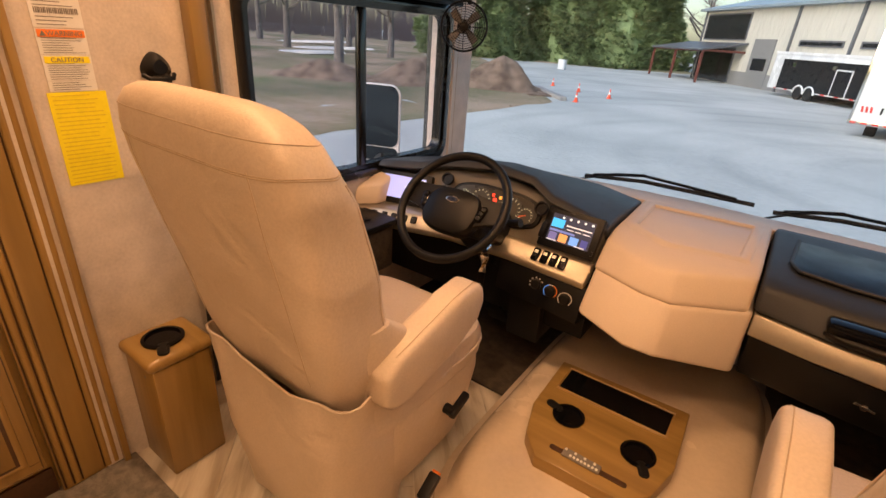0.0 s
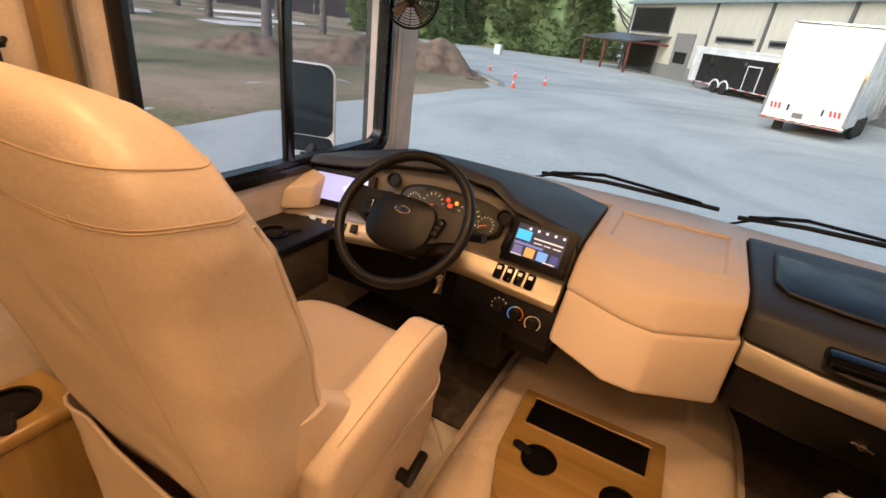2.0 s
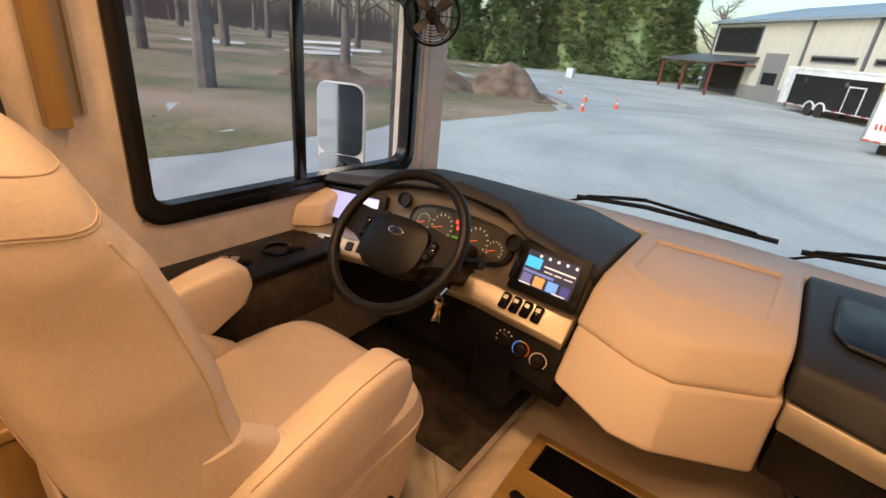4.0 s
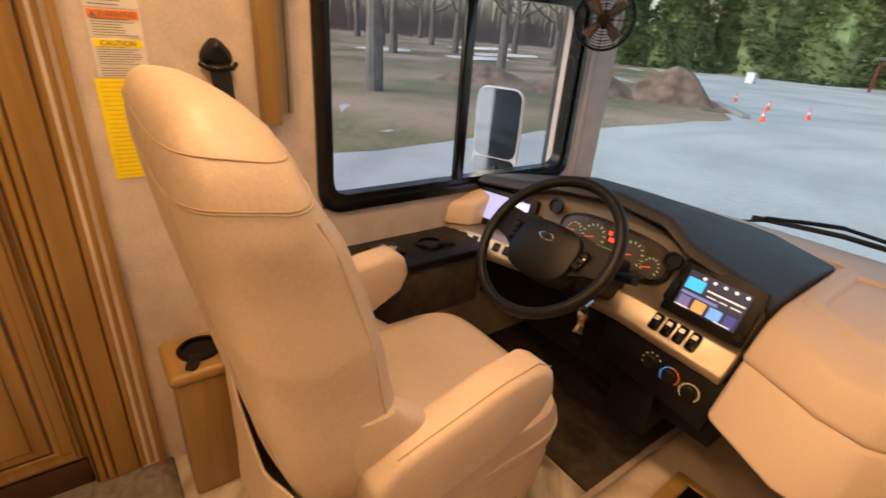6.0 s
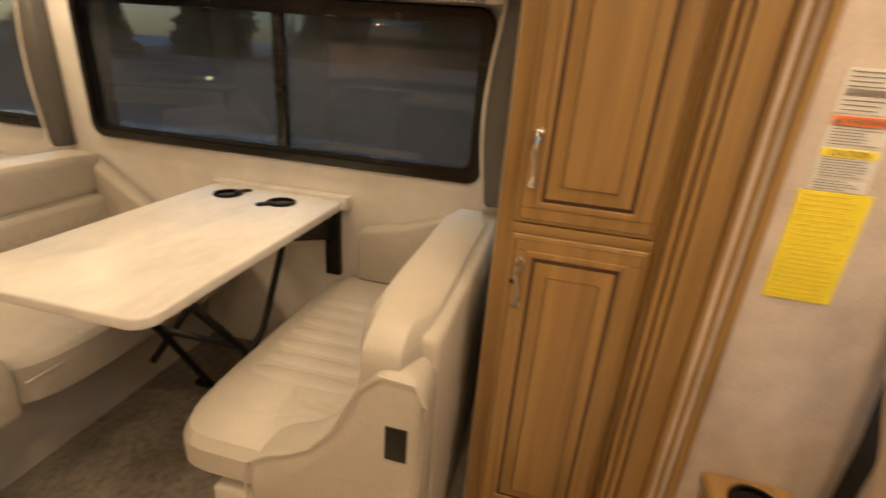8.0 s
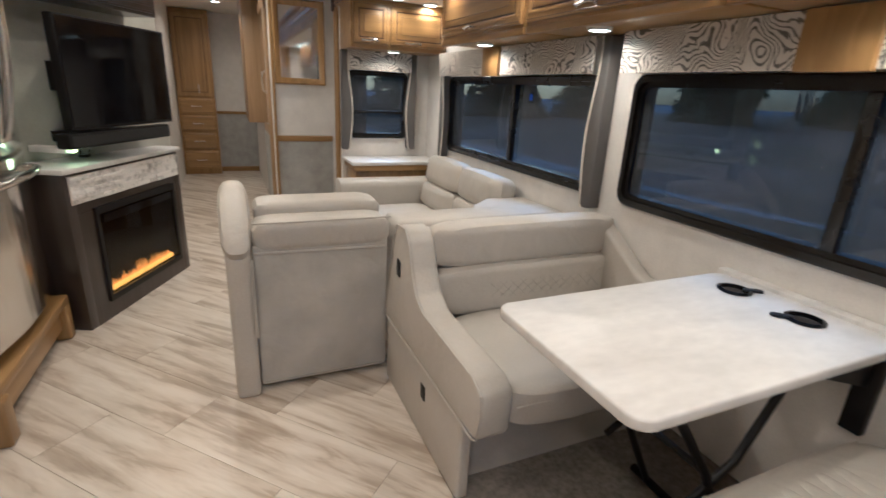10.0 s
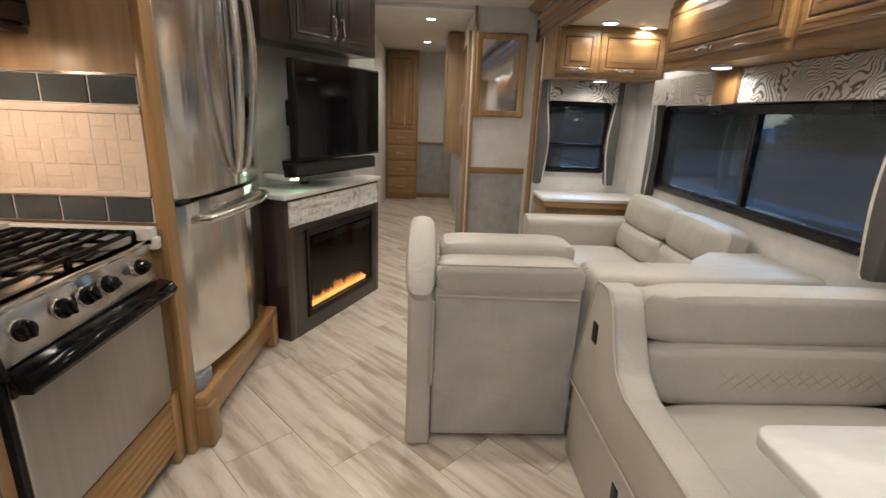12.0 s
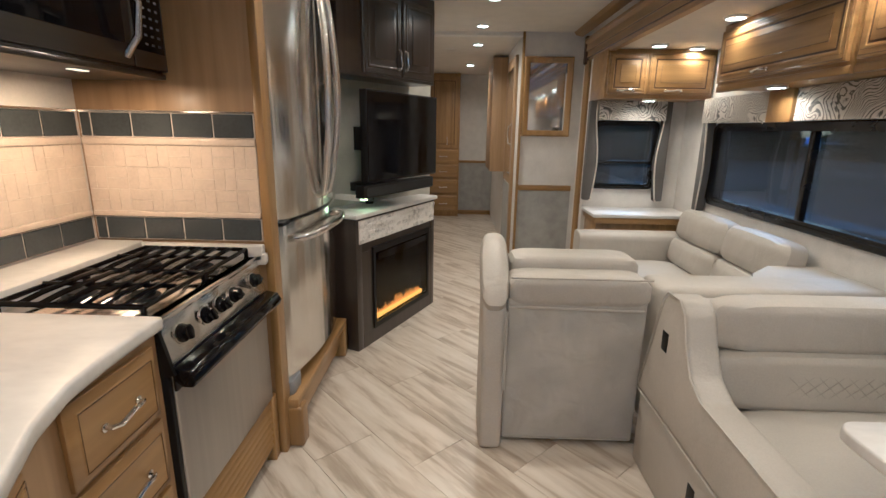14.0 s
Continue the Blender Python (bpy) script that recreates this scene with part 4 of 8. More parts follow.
part("centre_panel_rim", loft([rim_ring(0.040, -0.004), rim_ring(0.028, 0.006), rim_ring(0.008, 0.009), rim_ring(0.003, 0.008), rim_ring(-0.004, 0.0), rim_ring(-0.004, -0.004)], cap=False), BEIGE, dash, "raised border round a set-in panel")
part("centre_lower", sweep([
    sec(-0.197, [(1.868, 0.600), (1.762, 0.468), (2.2, 0.36), (2.2, 0.59)]),
    sec(-0.02, [(1.80, 0.592), (1.70, 0.445), (2.2, 0.32), (2.2, 0.59)]),
    sec(0.07, [(1.798, 0.590), (1.715, 0.435), (2.2, 0.32), (2.2, 0.59)]),
    sec(0.29, [(1.915, 0.598), (1.90, 0.372), (2.2, 0.32), (2.2, 0.59)])], 0.016, 3), BEIGE, dash, "beige lower centre cover")
# passenger side
part("glove_top", sweep([
    sec(0.285, [(2.45, 0.715), (1.99, 0.700), (1.935, 0.68), (1.915, 0.60), (2.5, 0.58), (2.54, 0.70)]),
    sec(0.46, [(2.45, 0.715), (1.97, 0.700), (1.91, 0.68), (1.865, 0.60), (2.5, 0.58), (2.54, 0.70)]),
    sec(1.20, [(2.45, 0.715), (1.93, 0.700), (1.87, 0.68), (1.78, 0.60), (2.5, 0.58), (2.52, 0.70)])], 0.016, 3), BLACK_PAD, dash, "charcoal padded passenger tray")
part("tray_recess", prism([(0.36, 2.36), (0.345, 2.12), (0.37, 2.06), (0.50, 2.03), (1.15, 1.99), (1.15, 2.36)], 2, 0.7135, 0.7185, 0.002), BLACK, dash)
part("tray_rim", tube([(0.36, 2.36, 0.722), (0.345, 2.12, 0.716), (0.37, 2.06, 0.714), (0.50, 2.03, 0.713), (1.15, 1.99, 0.712)], 0.006, 8), BLACK_PAD, dash)
part("grab_slot", bx((0.455, 1.84, 0.635), (1.18, 1.91, 0.672), 0.012), BLACK_GLOSS, dash)
part("grab_bar", tube([(0.46, 1.872, 0.632), (0.50, 1.852, 0.628), (1.18, 1.808, 0.622)], 0.013, 10), BLACK, dash)
part("passenger_trim_strip", sweep([
    sec(0.293, [(1.912, 0.598), (1.885, 0.535), (1.92, 0.52), (2.0, 0.59)]),
    sec(0.46, [(1.868, 0.598), (1.842, 0.538), (1.88, 0.52), (2.0, 0.59)]),
    sec(1.20, [(1.785, 0.598), (1.76, 0.535), (1.80, 0.52), (2.0, 0.59)])], 0.005), CHAMPAGNE, dash, "champagne metal trim strip")
part("passenger_knee_panel", sweep([
    sec(0.30, [(1.90, 0.530), (1.93, 0.372), (2.25, 0.37), (2.25, 0.55)]),
    sec(0.48, [(1.85, 0.530), (1.87, 0.385), (2.25, 0.37), (2.25, 0.55)]),
    sec(1.20, [(1.775, 0.530), (1.80, 0.385), (2.25, 0.37), (2.25, 0.55)])], 0.006), BLACK, dash, "black knee panel")
part("panel_latch", join(rod((0.60, 1.85, 0.46), (0.60, 1.838, 0.46), 0.010), moved(bx((-0.025, -0.004, -0.004), (0.025, 0.004, 0.004), 0.002), pose(0.60, 1.838, 0.462, 0, 10, -6))), CHROME, dash)
part("windscreen_ledge", sweep([sec(-1.2, [(2.48, 0.695), (2.58, 0.690), (2.58, 0.60), (2.48, 0.6)]), sec(-0.6, [(2.50, 0.700), (2.70, 0.680), (2.70, 0.60), (2.50, 0.6)]), sec(0, [(2.50, 0.700), (2.76, 0.675), (2.76, 0.60), (2.50, 0.6)]), sec(0.6, [(2.50, 0.700), (2.70, 0.680), (2.70, 0.60), (2.50, 0.6)]), sec(1.2, [(2.48, 0.70), (2.58, 0.690), (2.58, 0.60), (2.48, 0.6)])], 0.01), BEIGE, dash)


def on_face(x, z, turn=0.0):
    """A pose on the dashboard's driver face: x across, z up; local x to the right, y up, z out to the driver."""
    y = 1.905 + (z - 0.62) * 0.42 - 0.12 * max(0, (-0.93 - x)) * 2
    return pose(x, y, z, 67, 0, turn)


SCREEN = glow("pale_lit_camera_screen", (0.42, 0.46, 0.90), 0.75)
m1 = pose(-1.065, 1.862, 0.688, 70, 0, 14)
part("monitor_bezel", moved(bx((-0.125, -0.070, -0.02), (0.125, 0.070, 0.012), 0.008), m1), BLACK, dash, "black camera monitor surround")
part("monitor_screen", moved(bx((-0.098, -0.046, 0.012), (0.098, 0.050, 0.0145)), m1), SCREEN, dash, "lit rear-view camera screen")
part("monitor_dark_patch", moved(prism([(0.005, 0.005), (0.05, 0.045), (0.098, 0.045), (0.098, -0.046), (0.06, -0.046)], 2, 0.0146, 0.0152), m1), glow("screen_white", (0.66, 0.68, 0.92), 0.85), dash)
for x in (-1.145, -1.105, -1.06, -1.02, -0.975, -0.935):
    t = (x + 1.19) / 0.99
    part("rocker_switch", moved(bx((-0.013, -0.016, -0.004), (0.013, 0.016, 0.007), 0.004), pose(x, 1.683 + t * 0.36 * 0.93, 0.600, 43, 0, 17)), BLACK, dash)
# radio
m2 = pose(-0.322, 1.925, 0.680, 62, 0, -2)
part("radio_bezel", moved(bx((-0.112, -0.078, -0.02), (0.108, 0.078, 0.008), 0.006), m2), BLACK, dash, "black radio surround")
part("radio_screen", moved(bx((-0.082, -0.050, 0.008), (0.082, 0.054, 0.0105)), m2), glow("radio_screen_dark", (0.02, 0.025, 0.05), 1.0), dash, "lit touch-screen radio")
for a0, a1, b0, b1, col, st in ((-0.078, -0.030, 0.004, 0.036, (0.05, 0.45, 0.9), 1.0), (-0.02, 0.078, 0.016, 0.021, (0.7, 0.7, 0.7), 0.8), (-0.078, 0.02, -0.012, -0.004, (0.15, 0.2, 0.5), 0.8),
                                (-0.075, -0.045, -0.046, -0.016, (0.12, 0.12, 0.3), 1.0), (-0.035, -0.003, -0.046, -0.016, (0.8, 0.35, 0.12), 0.8), (0.007, 0.040, -0.046, -0.016, (0.15, 0.35, 0.8), 0.9), (0.05, 0.075, -0.046, -0.016, (0.05, 0.06, 0.25), 0.9)):
    part("screen_tile", moved(bx((a0, b0, 0.0105), (a1, b1, 0.0115)), m2), glow("screen_tile_light", col, st), dash)
for k in range(5):
    part("screen_icon", moved(lathe([(0.0048, 0.0105), (0.0048, 0.0115), (0.001, 0.0116)], 12), m2 @ Matrix.Translation((-0.04 + k * 0.028, 0.044, 0))), glow("icon_light", (0.75, 0.8, 0.85), 0.8), dash)
for k in range(4):
    b = part("rocker_switch", moved(bx((-0.014, -0.026, -0.006), (0.014, 0.026, 0.012), 0.006), pose(-0.415 + k * 0.036, 1.858 - k * 0.001, 0.583, 43, 0, -2)), BLACK_GLOSS, dash)
    part("switch_legend", moved(bx((-0.007, 0.004, 0.012), (0.007, 0.016, 0.0126)), pose(-0.415 + k * 0.036, 1.858 - k * 0.001, 0.583, 43, 0, -2)), PAPER, b)
for k, (a0, a1, b0) in enumerate(((-0.015, 0.012, 0.003), (0.018, 0.040, 0.003), (0.048, 0.074, 0.003), (-0.078, -0.040, -0.052 + 0.004), (0.030, 0.070, -0.052 + 0.004))):
    part("screen_text", moved(bx((a0, b0, 0.0117), (a1, b0 + 0.004, 0.0121)), m2), glow("text_light", (0.7, 0.72, 0.78), 0.5), dash)
part("volume_knob", moved(lathe([(0.009, 0.008), (0.009, 0.016), (0.001, 0.017)], 14), m2 @ Matrix.Translation((0.096, -0.055, 0))), BLACK, dash)
# heater dials
for k, col in enumerate((None, (0.1, 0.3, 0.9), None)):
    x = -0.385 + k * 0.062
    m3 = pose(x, 1.830 - 0.010 * k, 0.482 - 0.005 * k, 80, 0, 9)
    d = part("heater_dial", moved(lathe([(0.019, 0), (0.019, 0.014), (0.015, 0.018), (0.001, 0.018)], 20), m3), BLACK, dash)
    for j in range(16):
        a = radians(-40 + j * 260 / 15)
        c2 = PAPER if col is None else (ORANGE if j < 7 else glow("blue_mark", (0.1, 0.3, 0.9), 0.5) if j > 8 else PAPER)
        if k == 0 and j % 2:
            continue
        part("dial_mark", moved(bx((-0.0026, 0.0225, 0.001), (0.0026, 0.026, 0.003)), m3 @ pose(0, 0, 0, 0, 0, math.degrees(a) - 90)), c2, d)
# gauge cluster
m4 = pose(-0.655, 1.935, 0.700, 66, 0, 0)
part("cluster_frame", moved(prism([(0.205 * math.copysign(abs(math.cos(a)) ** 0.7, math.cos(a)), 0.072 * math.copysign(abs(math.sin(a)) ** 0.7, math.sin(a))) for a in [2 * math.pi * i / 36 for i in range(36)]], 2, -0.01, 0.010, 0.004), m4), BLACK, dash, "black gauge cluster")
part("cluster_face", moved(prism([(0.190 * math.copysign(abs(math.cos(a)) ** 0.7, math.cos(a)), 0.060 * math.copysign(abs(math.sin(a)) ** 0.7, math.sin(a))) for a in [2 * math.pi * i / 36 for i in range(36)]], 2, 0.008, 0.0115), m4), mat("gauge_face", (0.05, 0.045, 0.035), 0.3), dash)
DIAL = mat("gauge_ring", (0.07, 0.066, 0.05), 0.4)
for gx, gy, r in ((-0.14, 0.0, 0.034), (-0.065, 0.005, 0.05), (0.075, 0.0, 0.05), (0.145, -0.01, 0.034)):
    g = part("gauge", moved(lathe([(r, 0.011), (r, 0.0145), (r * 0.93, 0.0145), (r * 0.90, 0.0125), (0.001, 0.0125)], 28), m4 @ Matrix.Translation((gx, gy, 0))), DIAL, dash)
    for j in range(11):
        part("tick", moved(bx((-0.0012, r * 0.70, 0.0127), (0.0012, r * 0.86, 0.0135)), m4 @ Matrix.Translation((gx, gy, 0)) @ pose(0, 0, 0, 0, 0, 120 - j * 24)), glow("tick_light", (0.7, 0.75, 0.55), 0.45), g)
    part("needle", moved(bx((-0.0015, -0.004, 0.0137), (0.0015, r * 0.8, 0.0147)), m4 @ Matrix.Translation((gx, gy, 0)) @ pose(0, 0, 0, 0, 0, 110)), glow("needle_light", (0.9, 0.15, 0.05), 0.35), g)
for gx, gy, w, col, st in ((-0.012, 0.036, 0.006, (1, 0.05, 0.02), 1.6), (0.000, 0.018, 0.008, (1, 0.05, 0.02), 1.8), (0.022, 0.032, 0.006, (1, 0.35, 0.05), 1.2), (0.006, -0.016, 0.024, (0.10, 0.30, 0.04), 0.5)):
    part("warning_light", moved(bx((gx - w, gy - 0.006, 0.0116), (gx + w, gy + 0.006, 0.0126)), m4), glow("warning_glow", col, st), dash)
part("air_vent", moved(lathe([(0.026, -0.005), (0.026, 0.010), (0.021, 0.010), (0.019, 0.002), (0.001, 0.002)], 24), pose(-0.885, 1.928, 0.758, 62, 0, 8)), BLACK, dash)
part("air_vent", moved(lathe([(0.026, -0.005), (0.026, 0.010), (0.021, 0.010), (0.019, 0.002), (0.001, 0.002)], 24), pose(-0.452, 1.93, 0.738, 62, 0, -6)), BLACK, dash)
part("switch_panel", moved(bx((-0.012, -0.03, 0.0), (0.012, 0.03, 0.008), 0.004), pose(-0.425, 1.915, 0.665, 66, 0, -12)), BLACK, dash)

# steering wheel and column
HUB = Vector((-0.65, 1.615, 0.772))
wm = pose(*HUB, 48, 0, 0)
wheel = thing("steering_wheel", HUB, "black steering wheel with padded hub and thumb buttons", "steering wheel")
part("rim", moved(tube([(0.199 * math.cos(a), 0.199 * math.sin(a) + 0.005, 0.0) for a in [2 * math.pi * i / 56 for i in range(56)]], 0.0155, 12, closed=True), wm), BLACK, wheel)
part("hub_pad", moved(loft([[(p[0] * k, p[1] * k - 0.01, z) for p in [(0.108 * math.copysign(abs(math.cos(a)) ** 0.6, math.cos(a)), 0.082 * math.copysign(abs(math.sin(a)) ** 0.75, math.sin(a))) for a in [2 * math.pi * i / 40 for i in range(40)]]] for k, z in ((0.92, -0.06), (1.0, -0.03), (1.0, -0.008), (0.95, 0.004), (0.82, 0.011), (0.5, 0.015), (0.05, 0.016))]), wm), BLACK, wheel, "padded hub")
part("emblem", moved(prism([(0.026 * math.cos(a), 0.012 * math.sin(a) + 0.022) for a in [2 * math.pi * i / 24 for i in range(24)]], 2, 0.013, 0.0175, 0.001), wm), CHROME, wheel, "plain oval emblem")
part("emblem_face", moved(prism([(0.022 * math.cos(a), 0.009 * math.sin(a) + 0.022) for a in [2 * math.pi * i / 24 for i in range(24)]], 2, 0.0172, 0.0182), wm), mat("navy_enamel", (0.01, 0.02, 0.06), 0.3), wheel)
for a in (172, 8):
    ca, sa = math.cos(radians(a)), math.sin(radians(a))
    part("spoke", moved(loft([[(ca * r + wq * -sa * w, sa * r + wq * ca * w, z) for wq, z in ((-1, -0.03), (1, -0.03), (1, -0.008), (-1, -0.008))] for r, w in ((0.08, 0.062), (0.14, 0.044), (0.202, 0.040))]), wm), BLACK, wheel)
    b = part("thumb_pad", moved(prism(rrect2(-0.013, 0.013, -0.03, 0.03, 0.01, 4), 2, -0.01, 0.002, 0.002), wm @ Matrix.Translation((ca * 0.118, sa * 0.118 - 0.012, 0)) @ pose(0, 0, 0, 0, 0, -12 if ca > 0 else 12)), BLACK_GLOSS, wheel)
    for k in (-1, 0, 1):
        part("thumb_button", moved(bx((-0.008, k * 0.017 - 0.006, 0.002), (0.008, k * 0.017 + 0.006, 0.004), 0.001), wm @ Matrix.Translation((ca * 0.118, sa * 0.118 - 0.012, 0)) @ pose(0, 0, 0, 0, 0, -12 if ca > 0 else 12)), BLACK, b)
part("column", moved(rod((0, 0, -0.03), (0, 0, -0.30), 0.05, 0.055, 20), wm), BLACK, wheel)
stalk = thing("gear_lever", (-0.56, 1.72, 0.70), "black gear lever on the steering column", "lever")
part("stem", rod((-0.60, 1.74, 0.69), (-0.47, 1.72, 0.735), 0.006), BLACK, stalk)
part("grip", rod((-0.50, 1.725, 0.725), (-0.43, 1.715, 0.745), 0.012, 0.015), BLACK, stalk)
keys = thing("key_bunch", (-0.56, 1.72, 0.5), "bunch of keys hanging from the ignition", "keys")
part("ring", tube([(-0.545 + 0.014 * math.cos(a), 1.70, 0.60 + 0.014 * math.sin(a)) for a in [2 * math.pi * i / 16 for i in range(16)]], 0.0015, 5, closed=True), CHROME, keys)
for k, dx in enumerate((-0.012, 0.0, 0.012)):
    part("key", moved(bx((-0.008, -0.001, -0.07), (0.008, 0.001, 0.0), 0.001), pose(-0.545 + dx, 1.70, 0.59, 6 * k, 14 * (k - 1), 30 * k)), CHROME, keys)
part("ignition", rod((-0.545, 1.72, 0.625), (-0.545, 1.69, 0.615), 0.014), CHROME, keys)
part("tag", moved(bx((-0.014, -0.002, -0.10), (0.014, 0.002, -0.02), 0.004), pose(-0.55, 1.705, 0.57, 8, 6, 10)), BLACK, keys)
for x, y, z, w in ((-0.62, 2.02, 0.16, 0.05), (-0.46, 2.05, 0.10, 0.035)):
    p = thing("pedal", (x, y, 0), "black rubber foot pedal", "pedal", "pedals")
    part("pad", moved(bx((-w, -0.012, -0.05), (w, 0.012, 0.05), 0.008), pose(x, y, z, 35, 0, 0)), RUBBER, p)
    part("arm", tube([(x, y + 0.01, z), (x, y + 0.08, z + 0.12), (x, y + 0.10, 0.40)], 0.012), BLACK, p)
part("under_dash_box", join(bx((-0.50, 1.86, 0.20), (-0.36, 2.1, 0.42), 0.01), rod((-0.65, 1.88, 0.55), (-0.62, 2.2, 0.06), 0.045)), BLACK, dash, "black steering shaft cover")

# side console below the window
sc = thing("side_console", (-1.1, 1.5, 0), "black side console with cup holder and switches", "console", kind="structure")
part("body", bx((-1.199, 1.10, 0.40), (-0.985, 1.70, 0.585), 0.008), CARPET_BROWN, sc)
part("top", bx((-1.199, 1.08, 0.585), (-0.975, 1.72, 0.612), 0.008), BLACK, sc)
cup_holder(sc, -1.085, 1.55, 0.613, 0.042, 60)
part("switch_pad", prism(rrect2(-1.15, -1.05, 1.34, 1.44, 0.01), 2, 0.612, 0.619, 0.002), BLACK_GLOSS, sc)
for dx, dy in ((-0.022, 0), (0.022, 0), (0, -0.022), (0, 0.022)):
    part("pad_button", moved(bx((-0.012, -0.012, 0), (0.012, 0.012, 0.003), 0.001), pose(-1.10 + dx, 1.39 + dy, 0.619, 0, 0, 45)), INK, sc)

# engine cover between the seats with its wooden tray
dog = thing("engine_cover", (0.05, 1.8, 0), "glossy beige moulded engine cover between the seats", "engine cover", kind="structure")
part("shell", loft([[(0.05 + (x) * sx, 1.82 + y * sy, z) for x, y in [(math.copysign(abs(math.cos(a)) ** 0.45, math.cos(a)), math.copysign(abs(math.sin(a)) ** 0.35, math.sin(a))) for a in [2 * math.pi * (i + 0.5) / 64 for i in range(64)]]]
                    for z, sx, sy in ((-0.003, 0.455, 0.74), (0.018, 0.45, 0.735), (0.03, 0.425, 0.70), (0.05, 0.415, 0.685), (0.080, 0.40, 0.67), (0.098, 0.385, 0.655), (0.108, 0.36, 0.63), (0.112, 0.32, 0.59))]), BEIGE_GLOSS, dog)
tray = thing("cup_tray", (0, 1.65, 0.14), "maple tray with two cup holders on the engine cover", "tray")
TR = [(-0.242, 1.895), (-0.232, 1.60), (-0.19, 1.46), (-0.125, 1.39), (0.135, 1.40), (0.20, 1.47), (0.235, 1.61), (0.225, 1.91)]
part("tray_body", prism(TR, 2, 0.085, 0.158, 0.006), WOOD_X, tray)
# no hollow here: a flat black sheet paints the shade inside the bin
part("bin", join(bx((-0.195, 1.735, 0.1565), (0.178, 1.862, 0.1595))), BLACK_GLOSS, tray, "flat dark sheet in place of the shaded bin")
part("bin_rim", tube([(-0.20, 1.73, 0.160), (0.183, 1.733, 0.160), (0.183, 1.868, 0.160), (-0.20, 1.865, 0.160)], 0.005, 6, closed=True), WOOD_X, tray)
cup_holder(tray, -0.108, 1.615, 0.159, 0.046, 165)
cup_holder(tray, 0.128, 1.60, 0.159, 0.046, -62)
# a flat dark strip paints the slot's shade on the solid tray
part("remote_slot", prism(rrect2(-0.105, 0.135, 1.447, 1.467, 0.008), 2, 0.157, 0.160, 0.001), WOOD_GLAZE, tray)
rem = thing("remote_control", (0.0, 1.46, 0.16), "small dark remote control with white buttons in the tray slot", "remote control")
part("body", bx((-0.062, 1.440, 0.160), (0.055, 1.474, 0.168), 0.003), INK, rem)
for k in range(8):
    part("button", lathe([(0.0042, 0), (0.0042, 0.003), (0.001, 0.0035)], 10, Matrix.Translation((-0.035 + k * 0.0115, 1.448, 0.168))), PAPER, rem)
for k in range(4):
    part("button", lathe([(0.0042, 0), (0.0042, 0.003), (0.001, 0.0035)], 10, Matrix.Translation((-0.055 + k * 0.03, 1.465, 0.168))), PAPER, rem)

# cockpit floor
solid("floor_footwell_carpet", bx((-1.2, 1.72, 0.0), (-0.36, 2.55, 0.012), 0.004), CARPET_BROWN, "brown carpet in the driver's footwell", "carpet")
solid("floor_passenger_carpet", bx((0.46, 1.45, 0.0), (1.22, 2.55, 0.012), 0.004), CARPET_BROWN, "brown carpet in the passenger's footwell", "carpet")
part("side_floor_vent", bx((-0.345, 1.9, 0.012), (-0.30, 2.3, 0.02)), BLACK, dog)


